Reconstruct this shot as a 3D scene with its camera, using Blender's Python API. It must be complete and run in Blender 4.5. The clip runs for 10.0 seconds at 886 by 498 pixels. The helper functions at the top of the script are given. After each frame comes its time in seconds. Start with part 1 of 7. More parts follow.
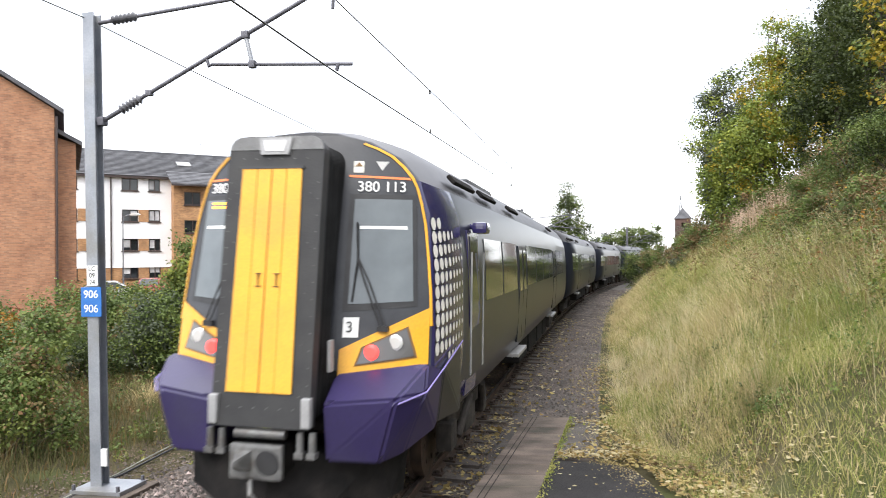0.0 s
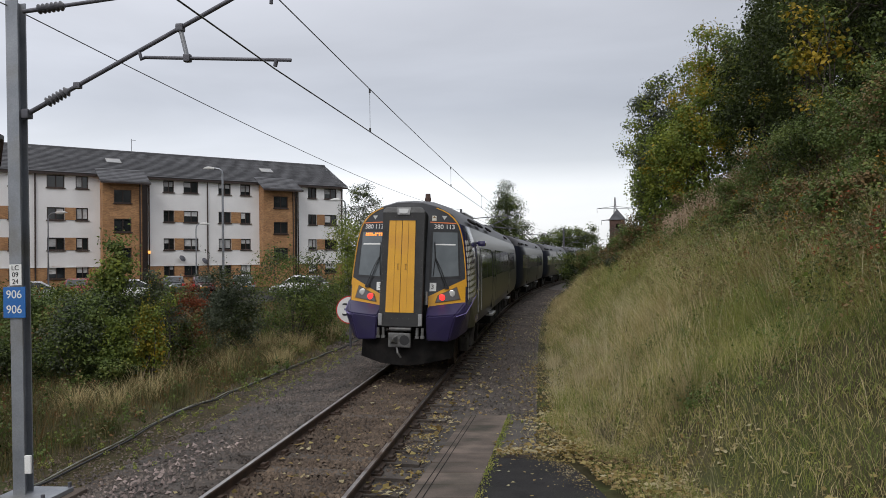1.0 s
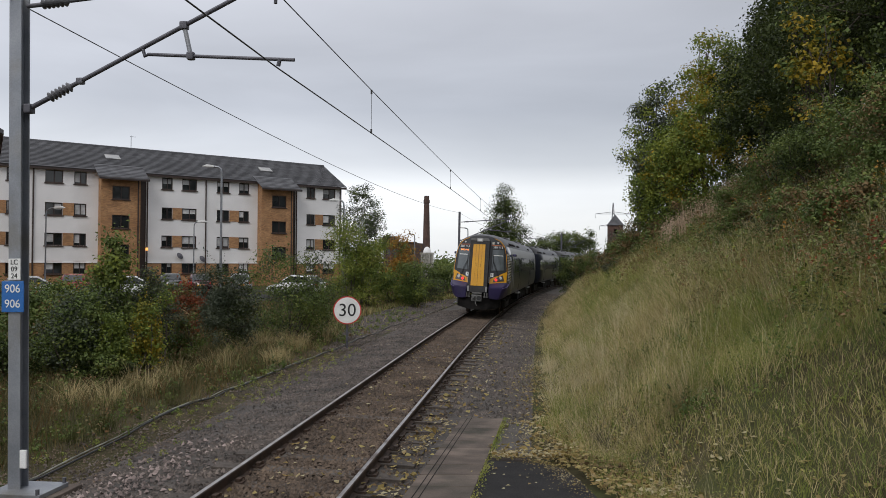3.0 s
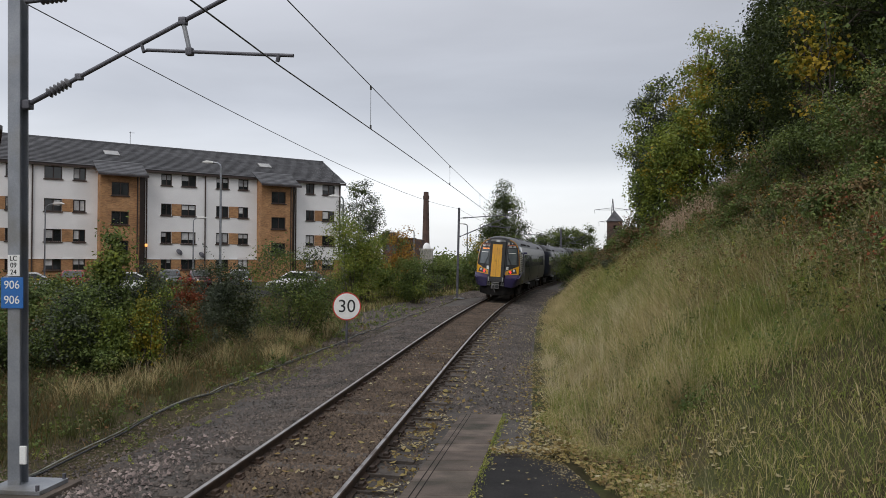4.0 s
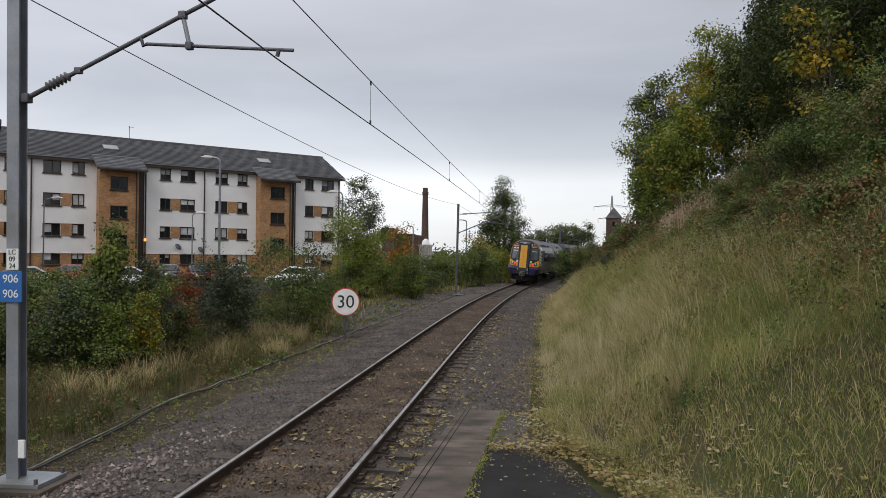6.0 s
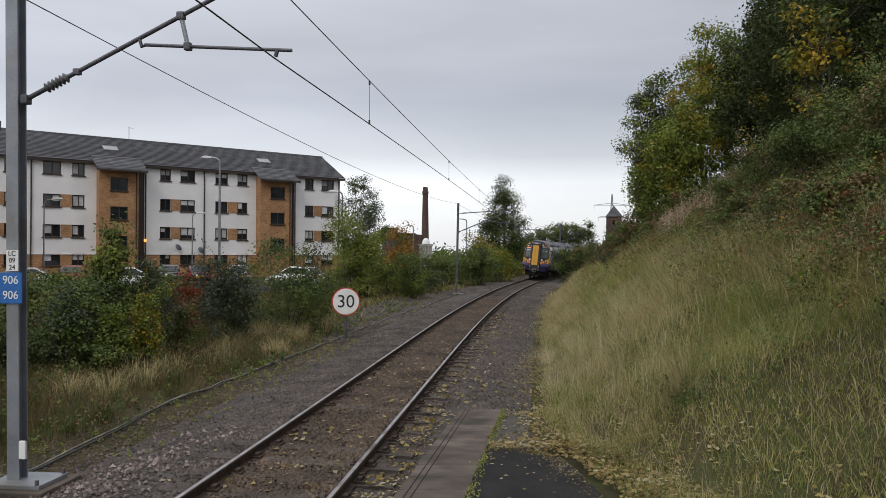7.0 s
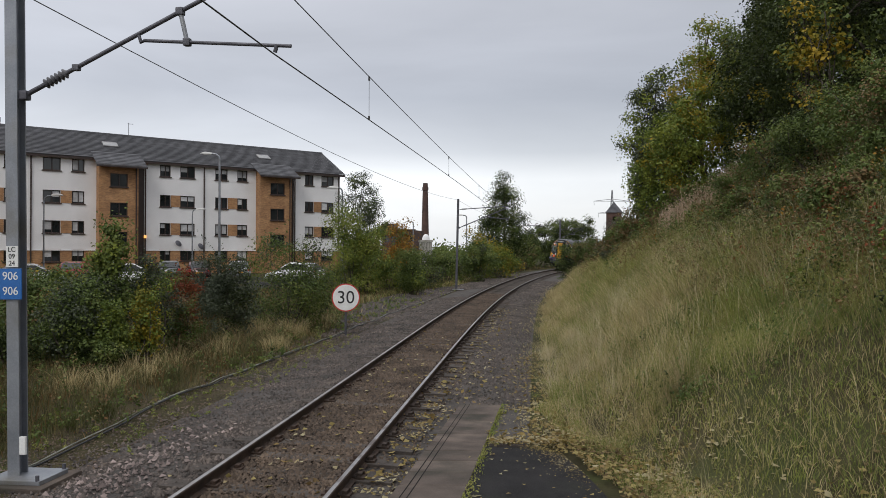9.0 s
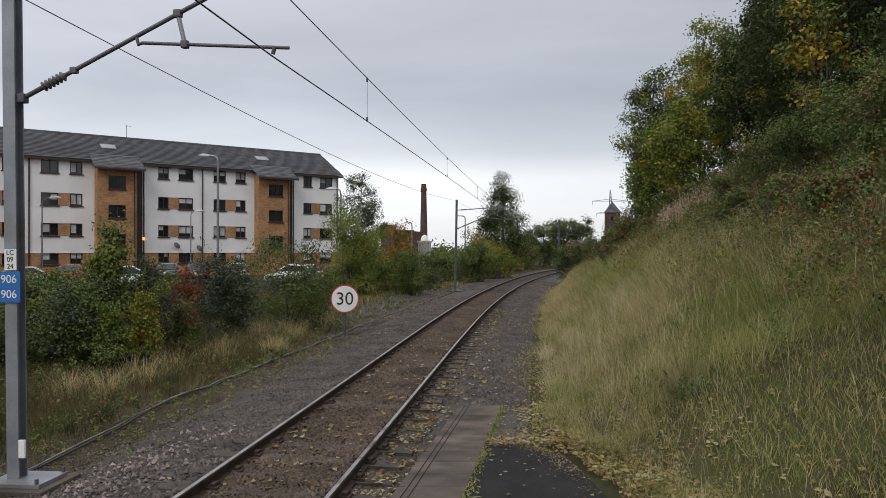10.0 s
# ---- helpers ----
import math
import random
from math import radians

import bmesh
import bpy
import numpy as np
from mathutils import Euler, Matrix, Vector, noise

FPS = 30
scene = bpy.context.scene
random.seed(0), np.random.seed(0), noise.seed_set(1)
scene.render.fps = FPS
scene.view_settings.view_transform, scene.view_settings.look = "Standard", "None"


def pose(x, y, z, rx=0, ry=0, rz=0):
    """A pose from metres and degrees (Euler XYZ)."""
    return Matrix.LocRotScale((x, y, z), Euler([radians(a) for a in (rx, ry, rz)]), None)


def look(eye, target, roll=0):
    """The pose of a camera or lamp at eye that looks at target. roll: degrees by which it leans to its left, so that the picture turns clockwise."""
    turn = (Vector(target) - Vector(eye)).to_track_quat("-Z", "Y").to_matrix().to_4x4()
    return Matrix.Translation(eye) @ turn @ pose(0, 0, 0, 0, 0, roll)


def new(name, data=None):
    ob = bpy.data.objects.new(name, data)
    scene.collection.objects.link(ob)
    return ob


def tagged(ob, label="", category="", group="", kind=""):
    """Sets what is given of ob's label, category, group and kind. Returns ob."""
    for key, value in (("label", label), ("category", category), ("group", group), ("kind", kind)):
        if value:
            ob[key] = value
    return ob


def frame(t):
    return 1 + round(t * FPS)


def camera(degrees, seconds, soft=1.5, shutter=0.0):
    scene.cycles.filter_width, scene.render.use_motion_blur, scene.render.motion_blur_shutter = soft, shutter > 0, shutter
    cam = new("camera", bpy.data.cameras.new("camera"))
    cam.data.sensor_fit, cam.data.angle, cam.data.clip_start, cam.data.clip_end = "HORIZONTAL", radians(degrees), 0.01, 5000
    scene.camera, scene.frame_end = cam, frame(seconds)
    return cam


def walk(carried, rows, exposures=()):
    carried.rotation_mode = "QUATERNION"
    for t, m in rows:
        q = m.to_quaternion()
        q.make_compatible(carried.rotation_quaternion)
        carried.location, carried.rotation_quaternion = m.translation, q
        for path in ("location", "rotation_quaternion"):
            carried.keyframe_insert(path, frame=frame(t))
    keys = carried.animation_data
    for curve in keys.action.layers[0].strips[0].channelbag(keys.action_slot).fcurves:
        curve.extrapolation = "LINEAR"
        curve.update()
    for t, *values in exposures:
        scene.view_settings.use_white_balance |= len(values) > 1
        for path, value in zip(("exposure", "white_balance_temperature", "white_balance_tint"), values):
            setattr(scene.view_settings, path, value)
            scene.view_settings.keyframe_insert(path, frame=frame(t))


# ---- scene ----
cam = camera(61.8, 10.0, 0.75, 0.3)

# Hand-held on a platform end: turn in degrees (yaw, pitch, lean) and small sway.
EYE = (0.0, 0.0, 2.54)
TURNS = [
    (0.0, 5.113, 0.878, 0.787, 0.021, 0.022, 0.017),
    (0.5, 2.167, 0.435, 0.653, 0.017, 0.026, -0.003),
    (1.0, 0.397, 0.828, 0.739, 0.010, 0.018, 0.003),
    (1.5, 0.165, 0.750, 0.534, 0.004, 0.009, -0.002),
    (2.0, 0.172, 0.817, 0.085, -0.002, 0.005, -0.004),
    (2.5, 0.236, 1.031, -0.292, -0.011, 0.001, -0.000),
    (4.0, 0.153, 0.701, -0.301, -0.011, 0.004, 0.001),
    (4.5, 0.161, 0.430, -0.302, -0.014, 0.007, -0.001),
    (5.0, 0.089, 0.375, -0.474, -0.014, 0.008, -0.003),
    (5.5, 0.087, 0.400, -0.634, -0.018, 0.012, -0.001),
    (7.0, 0.100, 0.339, -0.286, -0.003, 0.001, -0.002),
    (7.5, 0.164, 0.214, -0.197, 0.000, -0.001, -0.004),
    (8.0, 0.153, 0.115, -0.312, -0.006, 0.003, 0.000),
    (8.5, 0.174, 0.073, -0.486, -0.005, 0.000, -0.006),
    (9.0, 0.100, 0.033, -0.269, 0.001, 0.000, -0.004),
    (9.5, 0.037, 0.042, -0.097, 0.003, -0.003, -0.002),
    (10.0, -0.000, 0.090, 0.000, -0.000, -0.000, 0.000),
]
walk(cam, [(t, pose(EYE[0] + dx, EYE[1] + dy, EYE[2] + dz, 90 + p, r, y)) for t, y, p, r, dx, dy, dz in TURNS],
     [(0.0, 1.68), (0.1, 1.4), (0.2, 1.0), (0.35, 0.6), (0.5, 0.37), (0.7, 0.17), (1.0, 0.1), (2.0, 0.03), (3.0, 0.0), (10.0, 0.0)])

# ---- light: an overcast autumn sky, brighter under the edge of the cloud ----
world = bpy.data.worlds.new("sky")
scene.world = world
world.use_nodes = True
wn, wl = world.node_tree.nodes, world.node_tree.links
wn.clear()
w_out = wn.new("ShaderNodeOutputWorld")
w_bg = wn.new("ShaderNodeBackground")
w_co = wn.new("ShaderNodeTexCoord")
w_sep = wn.new("ShaderNodeSeparateXYZ")
w_ramp = wn.new("ShaderNodeValToRGB")
w_map = wn.new("ShaderNodeMapping")
w_map.inputs["Scale"].default_value = (1.0, 1.0, 4.5)
w_noise = wn.new("ShaderNodeTexNoise")
w_noise.inputs["Scale"].default_value = 1.7
w_noise.inputs["Detail"].default_value = 6.0
w_noise.inputs["Roughness"].default_value = 0.5
w_noise.inputs["Distortion"].default_value = 0.4
w_rng = wn.new("ShaderNodeMapRange")
w_rng.inputs["From Min"].default_value = 0.3
w_rng.inputs["From Max"].default_value = 0.7
w_rng.inputs["To Min"].default_value = 0.87
w_rng.inputs["To Max"].default_value = 1.13
w_mul = wn.new("ShaderNodeMix")
w_mul.data_type, w_mul.blend_type = "RGBA", "MULTIPLY"
w_mul.inputs["Factor"].default_value = 1.0
w_sky = wn.new("ShaderNodeTexSky")
w_sky.sky_type, w_sky.sun_disc = "NISHITA", False
w_sky.sun_elevation, w_sky.sun_rotation = radians(38), radians(200)
w_skyb = wn.new("ShaderNodeMix")
w_skyb.data_type, w_skyb.blend_type = "RGBA", "ADD"
w_skyb.inputs["Factor"].default_value = 0.012
els = w_ramp.color_ramp.elements
els[0].position, els[0].color = 0.0, (0.80, 0.82, 0.86, 1)
els[1].position, els[1].color = 1.0, (1.25, 1.27, 1.34, 1)
for at, col in ((0.05, (0.92, 0.93, 0.955)), (0.095, (0.90, 0.915, 0.945)), (0.13, (0.64, 0.66, 0.705)), (0.2, (0.50, 0.52, 0.575)), (0.33, (0.60, 0.615, 0.67)), (0.6, (1.0, 1.01, 1.06))):
    e = els.new(at)
    e.color = (*col, 1)
wl.new(w_co.outputs["Generated"], w_sep.inputs[0])
wl.new(w_sep.outputs["Z"], w_ramp.inputs["Fac"])
wl.new(w_co.outputs["Generated"], w_map.inputs["Vector"])
wl.new(w_map.outputs[0], w_noise.inputs["Vector"])
wl.new(w_noise.outputs["Fac"], w_rng.inputs["Value"])
# the cloud is thinner to the west of the line
w_side = wn.new("ShaderNodeMapRange")
w_side.inputs["From Min"].default_value, w_side.inputs["From Max"].default_value = -0.55, 0.45
w_side.inputs["To Min"].default_value, w_side.inputs["To Max"].default_value = 1.11, 0.80
w_both = wn.new("ShaderNodeMath")
w_both.operation = "MULTIPLY"
wl.new(w_sep.outputs["X"], w_side.inputs["Value"])
wl.new(w_rng.outputs[0], w_both.inputs[0])
wl.new(w_side.outputs[0], w_both.inputs[1])
wl.new(w_ramp.outputs["Color"], w_mul.inputs["A"])
wl.new(w_both.outputs[0], w_mul.inputs["B"])
wl.new(w_mul.outputs["Result"], w_skyb.inputs["A"])
wl.new(w_sky.outputs[0], w_skyb.inputs["B"])
wl.new(w_skyb.outputs["Result"], w_bg.inputs["Color"])
w_bg.inputs["Strength"].default_value = 1.0
wl.new(w_bg.outputs[0], w_out.inputs["Surface"])

sun = new("sun", bpy.data.lights.new("sun", "SUN"))
sun.data.energy, sun.data.angle, sun.data.color = 0.8, radians(25), (1.0, 0.96, 0.9)
sun.matrix_basis = look((-20, -60, 60), (0, 0, 0))


# ---- materials ----
def mat(name, c1, c2, scale=4.0, rough=0.75, bump=0.25, fine=60.0, metal=0.0, coat=0.0, rand=0.0, island=0.0, spec=0.5, dirt=None, dirt_scale=1.2):
    """Two colours mixed by a coarse noise, fine grain and bump; rand: value spread per object; island: per loose piece."""
    m = bpy.data.materials.new(name)
    m.use_nodes = True
    n, l = m.node_tree.nodes, m.node_tree.links
    b = n["Principled BSDF"]
    co = n.new("ShaderNodeTexCoord")
    big, small = n.new("ShaderNodeTexNoise"), n.new("ShaderNodeTexNoise")
    big.inputs["Scale"].default_value, big.inputs["Detail"].default_value = scale, 5.0
    small.inputs["Scale"].default_value, small.inputs["Detail"].default_value = fine, 3.0
    for t in (big, small):
        l.new(co.outputs["Object"], t.inputs["Vector"])
    ramp = n.new("ShaderNodeValToRGB")
    ramp.color_ramp.elements[0].position, ramp.color_ramp.elements[0].color = 0.34, (*c1, 1)
    ramp.color_ramp.elements[1].position, ramp.color_ramp.elements[1].color = 0.66, (*c2, 1)
    l.new(big.outputs["Fac"], ramp.inputs["Fac"])
    col = ramp.outputs["Color"]
    if dirt:
        dn = n.new("ShaderNodeTexNoise")
        dn.inputs["Scale"].default_value, dn.inputs["Detail"].default_value = dirt_scale, 8.0
        l.new(co.outputs["Object"], dn.inputs["Vector"])
        dr = n.new("ShaderNodeMapRange")
        dr.inputs["From Min"].default_value, dr.inputs["From Max"].default_value = 0.5, 0.68
        l.new(dn.outputs["Fac"], dr.inputs["Value"])
        dm = n.new("ShaderNodeMix")
        dm.data_type = "RGBA"
        l.new(dr.outputs[0], dm.inputs["Factor"])
        l.new(col, dm.inputs["A"])
        dm.inputs["B"].default_value = (*dirt, 1)
        col = dm.outputs["Result"]
    hsv = n.new("ShaderNodeHueSaturation")
    l.new(col, hsv.inputs["Color"])
    grain = n.new("ShaderNodeMapRange")
    grain.inputs["To Min"].default_value, grain.inputs["To Max"].default_value = 0.8, 1.2
    l.new(small.outputs["Fac"], grain.inputs["Value"])
    value = grain.outputs[0]
    if rand or island:
        src = n.new("ShaderNodeObjectInfo").outputs["Random"] if rand else n.new("ShaderNodeNewGeometry").outputs["Random Per Island"]
        rr = n.new("ShaderNodeMapRange")
        rr.inputs["To Min"].default_value, rr.inputs["To Max"].default_value = 1 - (rand or island), 1 + (rand or island)
        l.new(src, rr.inputs["Value"])
        mm = n.new("ShaderNodeMath")
        mm.operation = "MULTIPLY"
        l.new(value, mm.inputs[0])
        l.new(rr.outputs[0], mm.inputs[1])
        value = mm.outputs[0]
    l.new(value, hsv.inputs["Value"])
    l.new(hsv.outputs["Color"], b.inputs["Base Color"])
    if bump:
        bp = n.new("ShaderNodeBump")
        bp.inputs["Strength"].default_value, bp.inputs["Distance"].default_value = bump, 0.02
        l.new(small.outputs["Fac"], bp.inputs["Height"])
        l.new(bp.outputs["Normal"], b.inputs["Normal"])
    b.inputs["Roughness"].default_value, b.inputs["Metallic"].default_value = rough, metal
    b.inputs["Coat Weight"].default_value, b.inputs["Specular IOR Level"].default_value = coat, spec
    return m


def leaf_mat(name, cols, rough=0.6):
    """Foliage: every loose leaf takes a colour of its own from the ramp, with some light through it."""
    m = bpy.data.materials.new(name)
    m.use_nodes = True
    n, l = m.node_tree.nodes, m.node_tree.links
    b = n["Principled BSDF"]
    geo = n.new("ShaderNodeNewGeometry")
    co = n.new("ShaderNodeTexCoord")
    # metre-scale noise paints lit clumps and shadowed gaps into the leaf colour
    nz = n.new("ShaderNodeTexNoise")
    nz.inputs["Scale"].default_value, nz.inputs["Detail"].default_value = 0.85, 3.0
    l.new(co.outputs["Object"], nz.inputs["Vector"])
    mx = n.new("ShaderNodeMath")
    mx.operation = "MULTIPLY_ADD"
    mx.inputs[1].default_value = 0.32
    rg = n.new("ShaderNodeMapRange")
    rg.inputs["From Min"].default_value, rg.inputs["From Max"].default_value = 0.3, 0.7
    rg.inputs["To Min"].default_value, rg.inputs["To Max"].default_value = 0.0, 0.68
    l.new(nz.outputs["Fac"], rg.inputs["Value"])
    l.new(geo.outputs["Random Per Island"], mx.inputs[0])
    l.new(rg.outputs[0], mx.inputs[2])
    ramp = n.new("ShaderNodeValToRGB")
    e = ramp.color_ramp.elements
    e[0].position, e[0].color = 0.05, (*cols[0], 1)
    e[1].position, e[1].color = 0.95, (*cols[-1], 1)
    for i, c in enumerate(cols[1:-1]):
        x = e.new(0.05 + 0.9 * (i + 1) / (len(cols) - 1))
        x.color = (*c, 1)
    l.new(mx.outputs[0], ramp.inputs["Fac"])
    l.new(ramp.outputs["Color"], b.inputs["Base Color"])
    b.inputs["Roughness"].default_value = rough
    b.inputs["Specular IOR Level"].default_value = 0.25
    tr = n.new("ShaderNodeBsdfTranslucent")
    l.new(ramp.outputs["Color"], tr.inputs["Color"])
    mix = n.new("ShaderNodeMixShader")
    mix.inputs[0].default_value = 0.25
    out = n["Material Output"]
    l.new(b.outputs[0], mix.inputs[1])
    l.new(tr.outputs[0], mix.inputs[2])
    l.new(mix.outputs[0], out.inputs["Surface"])
    return m


def plain(name, c, rough=0.5, metal=0.0, coat=0.0, glow=0.0):
    m = bpy.data.materials.new(name)
    m.use_nodes = True
    b = m.node_tree.nodes["Principled BSDF"]
    b.inputs["Base Color"].default_value = (*c, 1)
    b.inputs["Roughness"].default_value, b.inputs["Metallic"].default_value, b.inputs["Coat Weight"].default_value = rough, metal, coat
    if glow:
        b.inputs["Emission Color"].default_value, b.inputs["Emission Strength"].default_value = (*c, 1), glow
    return m


M = {
    "soil": mat("soil", (0.038, 0.034, 0.017), (0.075, 0.064, 0.033), 0.9, 0.95, 0.6, 25, dirt=(0.052, 0.06, 0.022), dirt_scale=0.7, spec=0.08),
    "ballast": mat("ballast_bed", (0.042, 0.037, 0.033), (0.09, 0.078, 0.068), 2.2, 0.95, 1.0, 26, dirt=(0.05, 0.036, 0.028)),
    "stone": mat("ballast_stone", (0.046, 0.038, 0.033), (0.125, 0.101, 0.085), 1.2, 0.9, 0.4, 50, island=0.6),
    "stone_rust": mat("rusty_ballast_stone", (0.052, 0.036, 0.025), (0.112, 0.079, 0.054), 1.2, 0.9, 0.4, 50, island=0.5),
    "rail_side": mat("rusted_rail_steel", (0.035, 0.024, 0.018), (0.07, 0.042, 0.028), 6, 0.8, 0.3, 80, metal=0.3),
    "rail_top": mat("polished_rail_head", (0.32, 0.30, 0.29), (0.47, 0.455, 0.44), 5, 0.33, 0.05, 80, metal=1.0, dirt=(0.12, 0.085, 0.065), dirt_scale=2.5),
    "sleeper": mat("weathered_timber", (0.045, 0.036, 0.03), (0.095, 0.078, 0.064), 5, 0.9, 0.6, 45, rand=0.25),
    "slab": mat("concrete_slab", (0.075, 0.060, 0.050), (0.138, 0.108, 0.089), 2.5, 0.9, 0.45, 70, rand=0.16, dirt=(0.045, 0.042, 0.032), spec=0.25),
    "tarmac": mat("tarmac", (0.018, 0.0175, 0.018), (0.032, 0.030, 0.030), 2.5, 0.9, 1.0, 90, dirt=(0.032, 0.033, 0.026), spec=0.2),
    "steel": mat("galvanised_steel", (0.22, 0.235, 0.26), (0.30, 0.315, 0.34), 3, 0.5, 0.1, 50, metal=0.55, dirt=(0.2, 0.19, 0.17)),
    "steel_dark": mat("weathered_tube_steel", (0.075, 0.075, 0.088), (0.13, 0.128, 0.145), 6, 0.55, 0.1, 60, metal=0.4),
    "insulator": mat("brown_grey_insulator", (0.06, 0.06, 0.068), (0.11, 0.108, 0.115), 9, 0.4, 0.05, 60),
    "wire": plain("copper_wire", (0.06, 0.06, 0.06), 0.5, 0.6),
    "cable": mat("weathered_cable", (0.13, 0.13, 0.105), (0.32, 0.32, 0.27), 2.2, 0.7, 0.2, 40, dirt=(0.07, 0.07, 0.04), dirt_scale=1.2),
    "concrete": mat("pale_concrete", (0.3, 0.29, 0.26), (0.42, 0.4, 0.36), 4, 0.85, 0.35, 60, dirt=(0.2, 0.2, 0.15)),
    "blue": mat("blue_enamel", (0.016, 0.115, 0.37), (0.02, 0.14, 0.42), 6, 0.4, 0.03, 60),
    "white": mat("white_enamel", (0.72, 0.72, 0.70), (0.82, 0.82, 0.80), 5, 0.5, 0.03, 60),
    "black": mat("black_paint", (0.012, 0.012, 0.013), (0.022, 0.022, 0.023), 5, 0.5, 0.1, 60),
    "red": mat("red_enamel", (0.5, 0.03, 0.03), (0.6, 0.04, 0.04), 5, 0.45, 0.03, 60),
    "render_white": mat("white_render", (0.76, 0.75, 0.745), (0.84, 0.83, 0.825), 0.4, 0.9, 0.15, 30, dirt=(0.72, 0.71, 0.70), dirt_scale=0.25),
    "brick": mat("orange_brick", (0.36, 0.185, 0.085), (0.47, 0.26, 0.125), 0.8, 0.9, 0.3, 9, dirt=(0.33, 0.175, 0.085)),
    "brick_red": mat("tan_red_brick", (0.33, 0.155, 0.085), (0.41, 0.21, 0.12), 0.8, 0.9, 0.3, 9, dirt=(0.29, 0.14, 0.08)),
    "brick_dark": mat("sooty_brick", (0.065, 0.04, 0.034), (0.105, 0.06, 0.047), 0.5, 0.9, 0.3, 9, dirt=(0.06, 0.035, 0.03)),
    "roof_tile": mat("grey_roof_tile", (0.055, 0.055, 0.06), (0.10, 0.10, 0.107), 1.5, 0.85, 0.4, 12, rand=0.18),
    "frame_brown": mat("dark_brown_joinery", (0.035, 0.022, 0.018), (0.05, 0.03, 0.024), 3, 0.5, 0.1, 30),
    "glass_dark": mat("dark_window_glass", (0.012, 0.014, 0.016), (0.025, 0.028, 0.03), 0.3, 0.06, 0.0, 5, spec=0.6),
    "curtain": mat("pale_curtain", (0.42, 0.42, 0.42), (0.6, 0.6, 0.6), 3, 0.9, 0.2, 20, rand=0.25),
    "navy": mat("navy_train_paint", (0.018, 0.015, 0.065), (0.024, 0.02, 0.08), 1.2, 0.22, 0.02, 30, coat=0.6),
    "side": mat("dark_blue_train_paint", (0.012, 0.014, 0.024), (0.02, 0.023, 0.034), 0.8, 0.29, 0.02, 3, coat=0.0, spec=0.24),
    "purple": mat("purple_train_paint", (0.017, 0.0115, 0.055), (0.023, 0.015, 0.072), 1.5, 0.42, 0.03, 30, coat=0.1, dirt=(0.024, 0.02, 0.055)),
    "mask": mat("dark_grey_cab_mask", (0.019, 0.020, 0.024), (0.031, 0.033, 0.037), 3, 0.4, 0.05, 50, coat=0.1),
    "gangway": mat("gangway_frame", (0.013, 0.013, 0.014), (0.023, 0.023, 0.023), 5, 0.65, 0.15, 60, dirt=(0.03, 0.029, 0.027)),
    "bellows": mat("rubber_bellows", (0.008, 0.008, 0.008), (0.015, 0.015, 0.015), 6, 0.8, 0.2, 50, spec=0.15),
    "yellow": mat("warning_yellow", (0.60, 0.29, 0.008), (0.68, 0.34, 0.012), 1.5, 0.4, 0.05, 50, coat=0.2, dirt=(0.58, 0.27, 0.02)),
    "orange": plain("orange_line", (0.75, 0.2, 0.06), 0.5),
    # base colour lifted to grey-blue for reflected sky and the cab behind
    "windscreen": mat("sky_toned_windscreen", (0.085, 0.10, 0.105), (0.12, 0.135, 0.14), 0.6, 0.04, 0.0, 5, spec=0.9),
    "pale": mat("pale_grey_paint", (0.22, 0.22, 0.22), (0.31, 0.31, 0.31), 4, 0.5, 0.1, 50, dirt=(0.34, 0.33, 0.31)),
    "roof_train": mat("train_roof_paint", (0.042, 0.042, 0.047), (0.07, 0.07, 0.075), 2, 0.45, 0.1, 40, dirt=(0.055, 0.053, 0.05), spec=0.3),
    "dots": mat("cream_dots", (0.62, 0.60, 0.52), (0.70, 0.68, 0.60), 5, 0.5, 0.0, 50),
    "metal": mat("worn_coupler_metal", (0.09, 0.09, 0.09), (0.18, 0.18, 0.175), 7, 0.5, 0.2, 50, metal=0.5, dirt=(0.1, 0.09, 0.08), dirt_scale=6),
    "under": mat("grimy_underframe", (0.008, 0.008, 0.008), (0.02, 0.018, 0.017), 4, 0.9, 0.3, 40, spec=0.1),
    "bogie": mat("dusty_bogie_steel", (0.022, 0.02, 0.018), (0.055, 0.048, 0.042), 5, 0.85, 0.3, 40, spec=0.25),
    "tail": plain("lit_red_tail_lamp", (1.0, 0.035, 0.03), 0.4, 0, 0, 1.25),
    "amber_edge": mat("dark_amber_rubber", (0.10, 0.05, 0.012), (0.16, 0.08, 0.02), 6, 0.6, 0.1, 50),
    "lens": plain("clear_lamp_lens", (0.62, 0.62, 0.60), 0.15, 0.25),
    "lampglass": plain("lamp_bezel_grey", (0.13, 0.125, 0.12), 0.12, 0.4),
    "led": plain("lit_orange_display", (1.0, 0.28, 0.03), 0.5, 0, 0, 1.6),
    "pale_stone": mat("fresh_pale_ballast", (0.13, 0.10, 0.09), (0.27, 0.215, 0.195), 1.2, 0.9, 0.4, 50, island=0.5),
    "bark": mat("grey_brown_bark", (0.05, 0.04, 0.03), (0.10, 0.085, 0.065), 6, 0.9, 0.8, 30),
    "birch": mat("pale_birch_bark", (0.2, 0.19, 0.17), (0.38, 0.36, 0.33), 5, 0.85, 0.5, 25, dirt=(0.05, 0.045, 0.04), dirt_scale=4),
}


